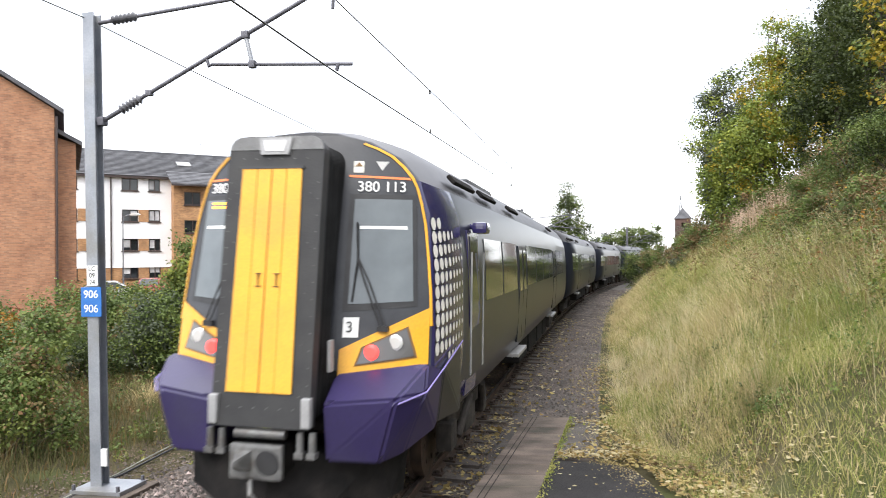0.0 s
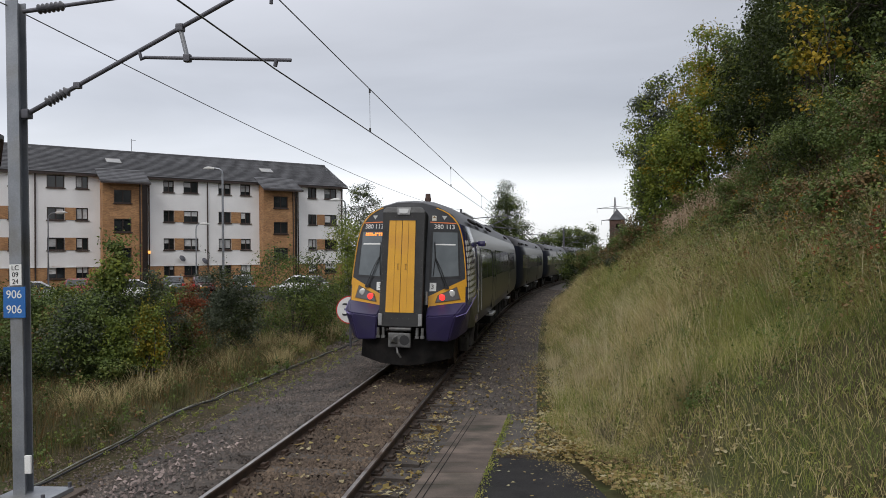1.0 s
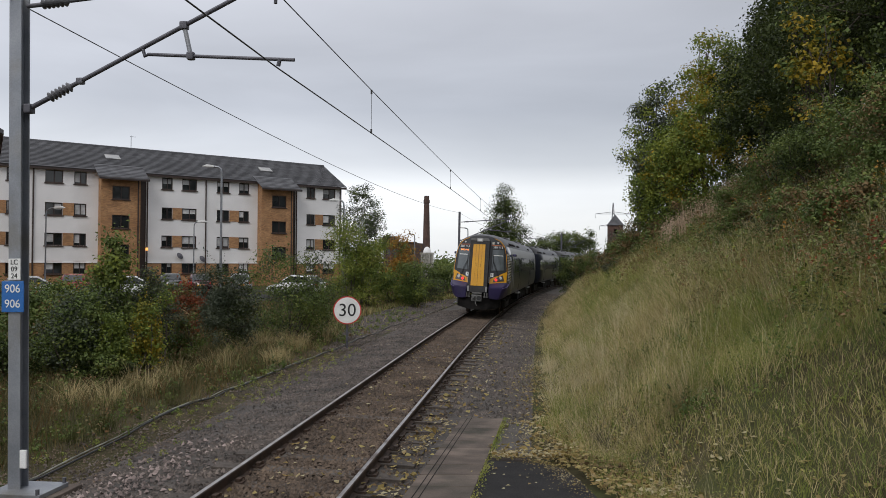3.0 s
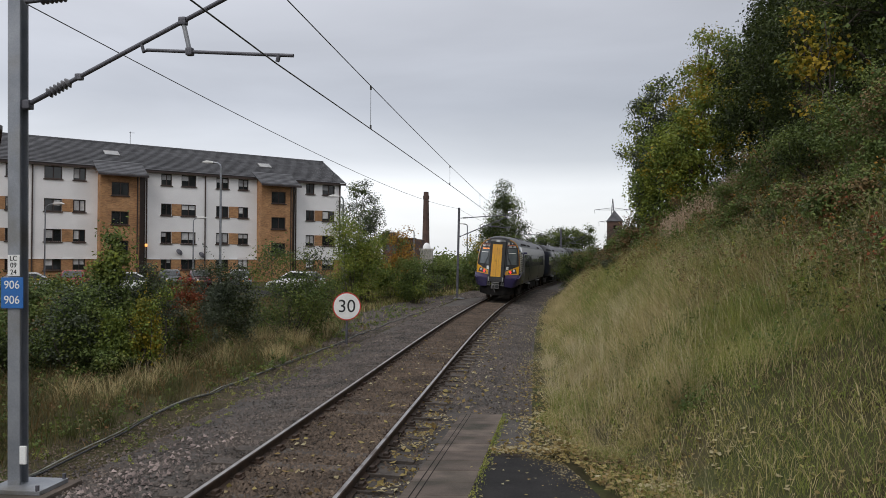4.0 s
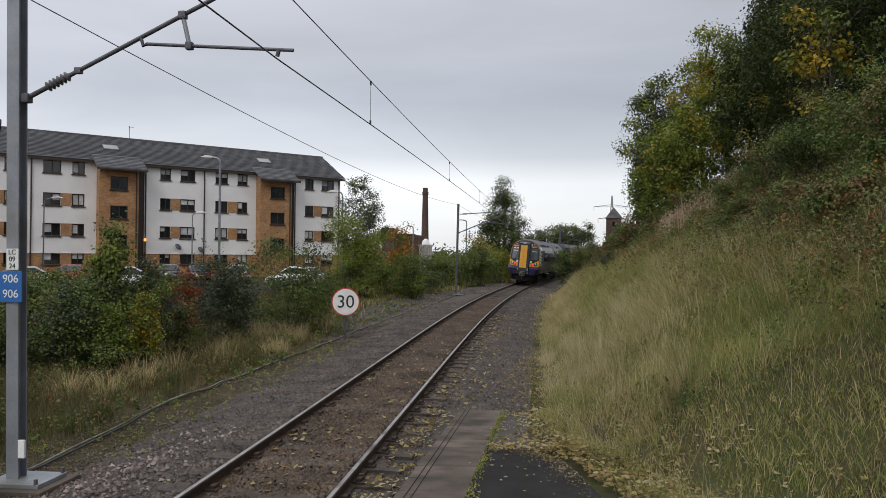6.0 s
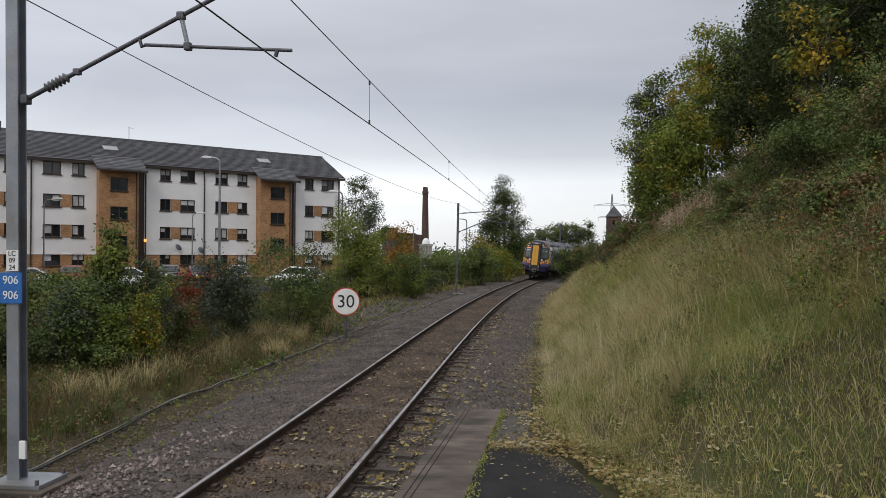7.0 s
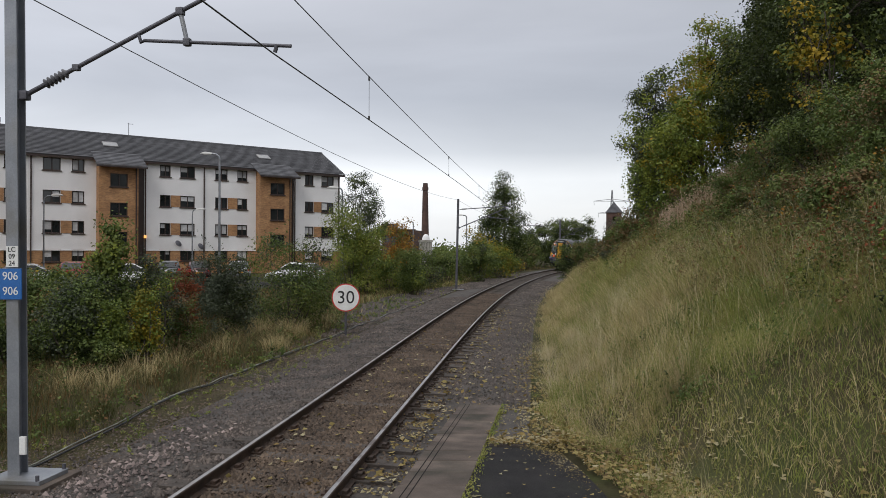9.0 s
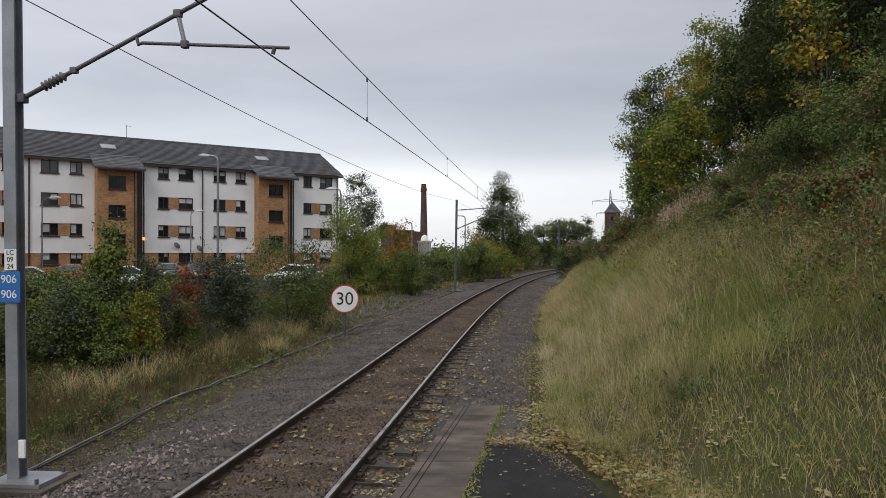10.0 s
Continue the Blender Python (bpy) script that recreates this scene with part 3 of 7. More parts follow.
def cab_front(car):
    # dark mask above the lamps
    bm = bmesh.new()
    zs = [1.5, 1.75, 1.95, 2.15, 2.4, 2.6, 2.85, 2.95, 3.1, 3.28, 3.38, 3.49, 3.57, 3.64, 3.70]
    fz, fa = [p[1] for p in FACE][::-1], [p[0] for p in FACE][::-1]
    rows = []
    for b in zs:
        w = float(np.interp(b, fz, fa)) - 0.004
        rows.append([bm.verts.new((a, face_y(a, b) - 0.006, b)) for a in np.linspace(-w, w, 17)])
    for r0, r1 in zip(rows[:-1], rows[1:]):
        for k in range(16):
            bm.faces.new((r0[k], r0[k + 1], r1[k + 1], r1[k]))
    part("cab_mask", bm, M["mask"], car, "dark grey cab front panel", smooth=True)
    bm = bmesh.new()
    rows = []
    for b in (0.98, 1.2, 1.5):
        w = float(np.interp(b, fz, fa)) - 0.004
        rows.append([bm.verts.new((a, face_y(a, b) - 0.006, b)) for a in np.linspace(-w, w, 17)])
    for r0, r1 in zip(rows[:-1], rows[1:]):
        for k in range(16):
            bm.faces.new((r0[k], r0[k + 1], r1[k + 1], r1[k]))
    part("lower_front", bm, M["under"], car, smooth=True)
    for sg in (-1, 1):
        # yellow rim up the edge of the face
        bm = bmesh.new()
        prof = [(1.9, 1.225), (2.2, 1.207), (2.5, 1.18), (2.85, 1.14), (3.05, 1.10), (3.2, 1.06), (3.30, 1.02), (3.41, 0.94), (3.51, 0.84), (3.58, 0.72), (3.63, 0.60)]
        for (b0, w0), (b1, w1) in zip(prof[:-1], prof[1:]):
            patch(bm, [(sg * (w0 - 0.02), b0 - (0.015 if b0 > 3.2 else 0)), (sg * w0, b0), (sg * w1, b1), (sg * (w1 - 0.02), b1 - (0.015 if b1 > 3.2 else 0.0))], 0.016, 0.03, 1, 2)
        part("yellow_rim", bm, M["yellow"], car)
        # yellow panel round the lamps
        bm = bmesh.new()
        patch(bm, [(sg * 0.50, 1.45), (sg * 1.205, 1.55), (sg * 1.20, 2.07), (sg * 0.50, 1.69)], 0.02, 0.03)
        lamp_panel = part("lamp_panel", bm, M["yellow"], car, "yellow panel round the lamps")
        bm = bmesh.new()
        patch(bm, [(sg * 0.63, 1.545), (sg * 1.12, 1.62), (sg * 1.04, 1.90), (sg * 0.68, 1.715)], 0.030, 0.02)
        part("lamp_bezel", bm, M["amber_edge"], lamp_panel)
        bm = bmesh.new()
        patch(bm, [(sg * 0.65, 1.56), (sg * 1.10, 1.632), (sg * 1.03, 1.882), (sg * 0.695, 1.705)], 0.037, 0.02)
        part("lamp_glass", bm, M["lampglass"], lamp_panel, "grey lamp cover")
        bm = bmesh.new()
        disc(bm, sg * 0.76, 1.665, 0.072, 0.045)
        part("tail_lamp", bm, M["tail"], lamp_panel, "lit red tail lamp")
        bm = bmesh.new()
        disc(bm, sg * 0.945, 1.755, 0.075, 0.042)
        part("headlamp", bm, M["lens"], lamp_panel, "unlit clear headlamp")
        # windscreen with a thin dark gasket, wiper, number, destination
        bm = bmesh.new()
        patch(bm, [(sg * 0.50, 2.03), (sg * 1.10, 2.08), (sg * 1.05, 3.13), (sg * 0.50, 3.13)], 0.011, 0.02)
        screen = part("windscreen_frame", bm, M["black"], car)
        bm = bmesh.new()
        patch(bm, [(sg * 0.545, 2.10), (sg * 1.065, 2.13), (sg * 1.015, 3.085), (sg * 0.545, 3.085)], 0.016, 0.02)
        part("windscreen", bm, M["windscreen"], screen, "raked windscreen, coloured grey-blue for the sky it reflects")
        bm = bmesh.new()
        patch(bm, [(sg * 0.60, 2.80), (sg * 0.99, 2.80), (sg * 0.985, 2.83), (sg * 0.60, 2.83)], 0.019, 0.004, 2, 1)
        part("blind_edge", bm, M["white"], screen, "pale edge of the sun blind")
        bm = bmesh.new()
        for k in (0.0, 0.045):
            pipe(bm, [(sg * (0.86 + k), face_y(0.86, 1.9) - 0.05, 1.90), (sg * (0.70 + k), face_y(0.7, 2.3) - 0.055, 2.30), (sg * (0.62 + k * .3), face_y(0.62, 2.5) - 0.05, 2.52)], 0.009, 6)
        pipe(bm, [(sg * 0.585, face_y(0.6, 2.2) - 0.035, 2.12), (sg * 0.62, face_y(0.62, 2.5) - 0.035, 2.52), (sg * 0.60, face_y(0.6, 2.7) - 0.035, 2.86)], 0.011, 6)
        box(bm, (sg * 0.88, face_y(0.88, 1.9) - 0.04, 1.88), (0.10, 0.05, 0.05))
        part("wiper", bm, M["black"], car, "black wiper arm")
        bm = bmesh.new()
        patch(bm, [(sg * 0.48, 3.295), (sg * 0.995, 3.275), (sg * 0.985, 3.297), (sg * 0.48, 3.317)], 0.012, 0.01, 4, 1)
        part("orange_line", bm, M["orange"], car)
        lean = math.degrees(math.atan(2 * 0.26 * 0.75 / 1.15 ** 2))
        words("unit_number", "380 113", 0.143, M["white"], pose(sg * 0.79, face_y(0.79, 3.20) - 0.021, 3.20, 90 - 9.6, 0, sg * lean), car)
        bm = bmesh.new()
        for p in (((sg * 0.72, 3.45), (sg * 0.84, 3.45), (sg * 0.78, 3.36), (sg * 0.78, 3.36)),):
            vs = [bm.verts.new((a, face_y(a, b) - 0.016, b)) for a, b in p[:3]]
            bm.faces.new(vs)
            bmesh.ops.solidify(bm, geom=bm.faces[:], thickness=0.004)
        part("triangle_mark", bm, M["white"], car, "white triangle")
        if sg > 0:
            bm = bmesh.new()
            patch(bm, [(0.515, 3.34), (0.60, 3.34), (0.60, 3.45), (0.515, 3.45)], 0.012, 0.006, 1, 1)
            warn = part("warning_card", bm, M["dots"], car, "small pale warning card")
            bm = bmesh.new()
            patch(bm, [(0.525, 3.40), (0.59, 3.40), (0.56, 3.44), (0.555, 3.44)], 0.016, 0.006, 1, 1)
            part("warning_mark", bm, M["amber_edge"], warn)
        bm = bmesh.new()
        patch(bm, [(sg * 0.52, 1.80), (sg * 0.645, 1.80), (sg * 0.645, 1.98), (sg * 0.52, 1.98)], 0.026, 0.01, 1, 1)
        card = part("number_card", bm, M["white"], car, "white card with a figure")
        words("figure", "3", 0.14, M["black"], pose(sg * 0.582, face_y(0.58, 1.89) - 0.033, 1.89, 90 - 9.6, 0, sg * 12), card)
        # purple cheek below the lamps
        bm = bmesh.new()
        hull(bm, [(sg * 0.500, 0.0, 1.48), (sg * 1.303, 0.24, 1.58), (sg * 0.522, -0.36, 1.28), (sg * 1.138, -0.22, 1.33), (sg * 1.325, 0.06, 1.33),
                  (sg * 0.544, -0.33, 0.78), (sg * 0.985, -0.20, 0.755), (sg * 1.13, 0.06, 0.79), (sg * 1.380, 0.55, 1.48), (sg * 1.314, 0.55, 0.92), (sg * 0.500, 0.5, 0.8), (sg * 0.500, 0.5, 1.4)])
        bmesh.ops.bevel(bm, geom=bm.edges[:], offset=0.025, segments=2, affect="EDGES")
        part("lower_cheek", bm, M["purple"], car, "purple moulded lower corner of the cab")
        bm = bmesh.new()
        hull(bm, [(sg * 1.226, 0.10, 1.28), (sg * 1.391, 0.56, 1.50), (sg * 1.415, 1.25, 1.66), (sg * 1.160, 0.12, 0.98), (sg * 1.325, 0.56, 0.98), (sg * 1.415, 1.25, 0.95), (sg * 0.940, 0.6, 0.98), (sg * 0.940, 1.2, 0.95), (sg * 1.050, 0.6, 1.4), (sg * 1.270, 1.2, 1.6)])
        bmesh.ops.bevel(bm, geom=bm.edges[:], offset=0.02, segments=2, affect="EDGES")
        part("side_fairing", bm, M["side"], car, "dark fairing behind the purple corner")
        bm = bmesh.new()
        pipe(bm, [(sg * 1.15, -0.21, 1.285), (sg * 1.335, 0.06, 1.35), (sg * 1.395, 0.56, 1.51), (sg * 1.43, 1.25, 1.68)], 0.008, 6)
        part("cheek_stripe", bm, plain("pale_lilac_line", (0.22, 0.18, 0.42), 0.5) if sg < 0 else bpy.data.materials["pale_lilac_line"], car, "pale lilac edge line")
    # lit destination in one windscreen only
    bm = bmesh.new()
    for k in range(9):
        for r in range(2):
            if (k * 5 + r * 3) % 7 != 2:
                patch(bm, [(-0.95 + k * 0.042, 3.0 + r * 0.04), (-0.92 + k * 0.042, 3.0 + r * 0.04), (-0.92 + k * 0.042, 3.025 + r * 0.04), (-0.95 + k * 0.042, 3.025 + r * 0.04)], 0.02, 0.004, 1, 1)
    part("destination_display", bm, M["led"], car, "lit orange destination display")
    # gangway: bellows, frame, doors
    bm = bmesh.new()
    def ring_at(y0, hw, z0, z1, r=0.16):
        pts = [(-hw, z0), (hw, z0)]
        for k in range(7):
            t = math.pi / 2 * k / 6
            pts.append((hw - r + r * math.cos(t), z1 - r + r * math.sin(t)))
        for k in range(7):
            t = math.pi / 2 + math.pi / 2 * k / 6
            pts.append((-hw + r + r * math.cos(t), z1 - r + r * math.sin(t)))
        return [(a, y0 + 0.115 * (b - 1.3), b) for a, b in pts]
    rr = []
    for i in range(9):
        y0 = -0.36 + 0.085 * i
        rr.append([bm.verts.new(p) for p in ring_at(y0, 0.435 - (0.03 if i % 2 else 0), 1.14, 3.57 - (0.03 if i % 2 else 0))])
    for p, q in zip(rr[:-1], rr[1:]):
        for k in range(len(p)):
            bm.faces.new((p[k], p[(k + 1) % len(p)], q[(k + 1) % len(q)], q[k]))
    bm.faces.new(rr[0])
    gang = part("gangway_bellows", bm, M["bellows"], car, "black rubber gangway bellows")
    bm = bmesh.new()
    f0 = [bm.verts.new(p) for p in ring_at(-0.46, 0.452, 1.08, 3.605)]
    f1 = [bm.verts.new(p) for p in ring_at(-0.33, 0.452, 1.08, 3.605)]
    bm.faces.new(f0)
    bm.faces.new(f1[::-1])
    for k in range(len(f0)):
        bm.faces.new((f0[k], f0[(k + 1) % len(f0)], f1[(k + 1) % len(f0)], f1[k]))
    frame_ob = part("gangway_frame", bm, M["gangway"], car, "dark grey gangway end frame")
    bm = bmesh.new()
    for k in range(14):
        for sg in (-1, 1):
            disc(bm, sg * 0.415, 1.3 + k * 0.145, 0.006, 0.003, 0.006, 6, gang_y)
            if k % 3 == 0:
                disc(bm, sg * 0.345, 1.35 + k * 0.145, 0.005, 0.003, 0.006, 6, gang_y)
    for k in range(6):
        disc(bm, -0.3 + 0.12 * k, 3.40, 0.006, 0.003, 0.006, 6, gang_y)
        disc(bm, -0.3 + 0.12 * k, 1.24, 0.006, 0.003, 0.006, 6, gang_y)
    tagged(part("rivet_heads", bm, M["metal"], frame_ob), kind="stuff")
    bm = bmesh.new()
    pts = [p for p in ring_at(-0.466, 0.447, 3.48, 3.60, 0.115)]
    fa_ = [bm.verts.new(p) for p in pts]
    bm.faces.new(fa_)
    bmesh.ops.solidify(bm, geom=bm.faces[:], thickness=0.006)
    part("gangway_cap", bm, M["pale"], frame_ob, "pale grey top of the frame")
    for sg in (-1, 1):
        bm = bmesh.new()
        for a0, a1 in ((0.006, 0.135), (0.143, 0.28)):
            patch(bm, [(sg * a0 - 0.02, 1.37), (sg * (a1 + (0.022 if a1 > .2 else 0.005)) - 0.02, 1.37), (sg * a1 - 0.02, 3.31), (sg * a0 - 0.02, 3.31)], 0.014, 0.02, 1, 4, gang_y)
        leaf = part("gangway_door", bm, M["yellow"], car, "yellow ribbed gangway door leaf")
        bm = bmesh.new()
        for dz in (-0.055, 0.055):
            box(bm, (sg * 0.085, gang_y(0, 2.33 + dz) - 0.022, 2.33 + dz), (0.05, 0.01, 0.008))
        box(bm, (sg * 0.085, gang_y(0, 2.33) - 0.022, 2.33), (0.009, 0.012, 0.11))
        part("door_latch", bm, M["amber_edge"], leaf)
        bm = bmesh.new()
        rbox(bm, (sg * 0.425, -0.465, 1.22), (0.08, 0.08, 0.25), 0.015)
        part("buffer_pad", bm, M["pale"], car, "worn pale grey pad")
        bm = bmesh.new()
        for k in (0.36, 0.47):
            tube(bm, (sg * k, -0.44, 0.86), (sg * k, -0.44, 1.05), 0.035, 0.03)
            box(bm, (sg * k, -0.44, 0.86), (0.08, 0.08, 0.05))
        part("gangway_bracket", bm, M["metal"], car)
    bm = bmesh.new()
    patch(bm, [(-0.32, 3.31), (0.28, 3.31), (0.28, 3.335), (-0.32, 3.335)], 0.02, 0.02, 1, 1, gang_y)
    part("door_head", bm, M["black"], car)
    bm = bmesh.new()
    patch(bm, [(-0.13, 3.435), (0.13, 3.435), (0.16, 3.585), (-0.16, 3.585)], 0.03, 0.03, 1, 1, gang_y)
    lamp = part("top_lamp", bm, M["pale"], car, "pale surround of the upper lamp")
    bm = bmesh.new()
    patch(bm, [(-0.085, 3.465), (0.085, 3.465), (0.11, 3.56), (-0.11, 3.56)], 0.036, 0.02, 1, 1, gang_y)
    part("top_lamp_glass", bm, M["lens"], lamp)
    for sg in (-1, 1):
        bm = bmesh.new()
        rbox(bm, (sg * 0.50, -0.12, 1.66), (0.035, 0.08, 0.28), 0.01)
        part("grab_rail", bm, M["pale"], car, "pale grab handle")
    # coupler
    bm = bmesh.new()
    rbox(bm, (0, -0.35, 0.80), (0.42, 0.30, 0.24), 0.03)
    tube(bm, (0, -0.25, 0.78), (0, 0.6, 0.78), 0.12)
    coup = part("coupler", bm, M["under"], car, "grimy metal coupler head")
    bm = bmesh.new()
    rbox(bm, (0.0, -0.51, 0.80), (0.48, 0.06, 0.30), 0.03)
    hull(bm, [(-0.19, -0.53, 0.90), (-0.03, -0.53, 0.90), (-0.19, -0.53, 0.72), (-0.03, -0.53, 0.72), (-0.11, -0.73, 0.80), (-0.11, -0.71, 0.84)])
    part("coupler_face", bm, M["metal"], coup, "bare grey metal face with cone")
    bm = bmesh.new()
    tube(bm, (0.11, -0.52, 0.80), (0.11, -0.548, 0.80), 0.105, n=18)
    part("coupler_socket", bm, M["black"], coup)
    bm = bmesh.new()
    tube(bm, (-0.23, -0.44, 1.02), (0.23, -0.44, 1.02), 0.045, n=14)
    part("electrical_cover", bm, M["metal"], coup)
    bm = bmesh.new()
    pipe(bm, [(-0.05, -0.53, 0.64), (-0.02, -0.58, 0.54), (0.04, -0.55, 0.44)], 0.022, 8)
    part("uncoupling_handle", bm, M["metal"], coup)
    bm = bmesh.new()
    hull(bm, [(-0.92, 0.05, 0.80), (0.92, 0.05, 0.80), (-1.05, 0.55, 0.80), (1.05, 0.55, 0.80), (0, -0.22, 0.78), (0, -0.42, 0.26), (-0.45, -0.22, 0.27), (0.45, -0.22, 0.27), (-0.98, 0.16, 0.36), (0.98, 0.16, 0.36), (1.0, 0.55, 0.32), (-1.0, 0.55, 0.32)])
    part("obstacle_deflector", bm, M["under"], car, "black underframe skirt")
    # cream dots fading along the cab side, cab doors, camera pods
    for sg in (-1, 1):
        for col in range(8):
            r = 0.064 * (1 - 0.085 * col)
            for row in range(14):
                zc = 1.28 + 0.132 * row + 0.01 * col
                if zc > 2.93 - 0.03 * col or zc < 1.66 - 0.045 * col:
                    continue
                edge = face_y(side_pt(0.0, zc), zc)
                yc = edge + 0.10 + 0.118 * col
                bm = bmesh.new()
                vs = []
                for k in range(12):
                    a = 2 * math.pi * k / 12
                    yy, zz = yc + r * 0.78 * math.cos(a), zc + r * math.sin(a)
                    vs.append(bm.verts.new((sg * (side_pt((yy - edge) / (1 - edge / 2.2), zz) + 0.014), yy, zz)))
                bm.faces.new(vs)
                part("dot", bm, M["dots"], car)
        bm = bmesh.new()
        for b0, b1, w0, w1 in ((1.0, 1.9, 1.352, 1.41), (1.9, 2.85, 1.41, 1.362)):
            hull(bm, [(sg * (w + dx), yy, b) for b, w in ((b0, w0), (b1, w1)) for dx in (0, -0.03) for yy in (1.8, 2.5)])
        door = part("cab_door", bm, M["navy"], car, "navy cab side door")
        bm = bmesh.new()
        hull(bm, [(sg * (w + dx), yy, b) for b, w in ((2.03, 1.412), (2.78, 1.372)) for dx in (0, -0.03) for yy in (1.92, 2.38)])
        part("cab_door_window", bm, M["glass_dark"], door)
        for yy in (1.74, 2.56):
            bm = bmesh.new()
            tube(bm, (sg * 1.43, yy, 1.25), (sg * 1.43, yy, 2.6), 0.012, n=6)
            part("handrail", bm, M["pale"], car)
        bm = bmesh.new()
        rbox(bm, (sg * 1.47, 2.10, 2.88), (0.18, 0.28, 0.13), 0.05)
        tube(bm, (sg * 1.33, 2.15, 2.9), (sg * 1.47, 2.13, 2.88), 0.03)
        part("camera_pod", bm, M["navy"], car, "navy side camera pod")


def bogie(car, y0, wheels):
    bm = bmesh.new()
    for sg in (-1, 1):
        rbox(bm, (sg * 1.0, y0, 0.56), (0.13, 2.4, 0.18), 0.03)
        rbox(bm, (sg * 1.05, y0, 0.42), (0.16, 0.7, 0.3), 0.03)
        for dy in (-1.15, 1.15):
            rbox(bm, (sg * 1.04, y0 + dy, 0.43), (0.2, 0.34, 0.34), 0.05)
            tube(bm, (sg * 1.12, y0 + dy * 0.75, 0.35), (sg * 1.2, y0 + dy * 0.4, 0.8), 0.05)
    box(bm, (0, y0, 0.6), (1.9, 0.4, 0.2))
    part("bogie_frame", bm, M["bogie"], car, "grimy bogie side frames")
    for dy in (-1.15, 1.15):
        bm = bmesh.new()
        for sg in (-1, 1):
            tube(bm, (sg * 0.70, 0, 0), (sg * 0.83, 0, 0), 0.42, n=28)
            tube(bm, (sg * 0.66, 0, 0), (sg * 0.70, 0, 0), 0.45, n=28)
            for k in range(6):
                t = math.pi * k / 3
                tube(bm, (sg * 0.83, 0.25 * math.cos(t), 0.25 * math.sin(t)), (sg * 0.845, 0.25 * math.cos(t), 0.25 * math.sin(t)), 0.03, n=6)
        tube(bm, (-0.7, 0, 0), (0.7, 0, 0), 0.08)
        w = part("wheelset", bm, M["rail_side"], car, "steel wheelset")
        w.matrix_basis = pose(0, y0 + dy, 0.345)
        wheels.append((w, y0 + dy))


def train_car(cab):
    car = tagged(empty("train_car"), "dark blue electric train end car with yellow gangway door" if cab else "dark blue electric train middle car with grey roof", "train", "cars of the train")
    shell(car, 4, 10, "body", M["side"], cab, "glossy dark blue bodyside")
    shell(car, 0, 4, "roof", M["roof_train"], cab, "grey train roof")
    wheels = []
    if cab:
        cab_front(car)
    else:
        bm = bmesh.new()
        rbox(bm, (0, -0.2, 2.2), (2.1, 0.95, 2.5), 0.1)
        part("gangway_bellows", bm, M["bellows"], car, "black corridor bellows between the cars")
    for sg in (-1, 1):
        y_doors = (7.4, 16.6)
        for yd in y_doors:
            for k in (-1, 1):
                bm = bmesh.new()
                for b0, b1, w0, w1 in ((1.05, 1.9, 1.372, 1.413), (1.9, 2.75, 1.413, 1.372)):
                    pts = [(sg * (w0 + dx), yd + k * 0.34 + dy, b0) for dx in (0, -0.03) for dy in (-0.32, 0.32)] + [(sg * (w1 + dx), yd + k * 0.34 + dy, b1) for dx in (0, -0.03) for dy in (-0.32, 0.32)]
                    hull(bm, pts)
                leaf = part("door_leaf", bm, M["side"], car, "dark blue sliding door leaf")
                bm = bmesh.new()
                for b0, b1, w0, w1 in ((1.08, 1.9, 1.38, 1.42), (1.9, 2.72, 1.42, 1.382)):
                    hull(bm, [(sg * (w + dx), yd + k * 0.665 + dy, b) for b, w in ((b0, w0), (b1, w1)) for dx in (0, -0.03) for dy in (-0.01, 0.01)])
                part("door_edge", bm, M["mask"], leaf, "grey door edge strip")
                bm = bmesh.new()
                hull(bm, [(sg * (w + dx), yd + k * 0.34 + dy, b) for b, w in ((1.95, 1.416), (2.68, 1.384)) for dx in (0, -0.03) for dy in (-0.2, 0.2)])
                part("door_window", bm, M["glass_dark"], leaf)
        spans = [(3.0, 4.6), (4.75, 6.5), (8.3, 10.2), (10.35, 12.2), (12.35, 14.2), (14.35, 15.7), (17.5, 19.4), (19.55, 21.4)]
        for y0, y1 in spans:
            bm = bmesh.new()
            hull(bm, [(sg * (w + dx), y, b) for b, w in ((2.0, 1.404), (2.4, 1.390), (2.78, 1.356)) for dx in (0, -0.03) for y in (y0, y1)])
            part("side_window", bm, M["glass_dark"], car, "dark tinted window")
    for y0, ln in ((9.0, 1.6), (11.0, 1.9), (13.2, 1.5), (15.0, 1.2)):
        bm = bmesh.new()
        rbox(bm, (0, y0 + ln / 2, 0.62), (2.35, ln, 0.55), 0.05)
        part("underfloor_box", bm, M["under"], car, "grimy equipment box under the floor")
    for sg in (-1, 1):
        for yy in (7.4, 16.6):
            bm = bmesh.new()
            rbox(bm, (sg * 1.30, yy, 0.82), (0.22, 1.4, 0.06), 0.01)
            part("footstep", bm, M["pale"], car, "pale worn footstep")
    for y0, ln in ((6.0, 2.6), (14.0, 3.4)):
        bm = bmesh.new()
        rbox(bm, (0, y0 + ln / 2, 3.80), (1.2, ln, 0.14), 0.05)
        part("roof_unit", bm, M["roof_train"], car, "grey roof equipment pod")
    for sg in (-1, 1):
        for y0 in (1.7, 3.6, 6.6, 15.8):
            bm = bmesh.new()
            rbox(bm, (sg * 1.20, y0 + 0.6, 3.40), (0.05, 1.3, 0.12), 0.02, Matrix.Rotation(-sg * 0.75, 4, "Y"))
            part("roof_vent", bm, M["under"], car, "dark vent along the roof edge")
    bogie(car, 3.5, wheels)
    bogie(car, 19.6, wheels)
    return car, wheels


CARS = [train_car(True), train_car(False), train_car(False), train_car(False)]


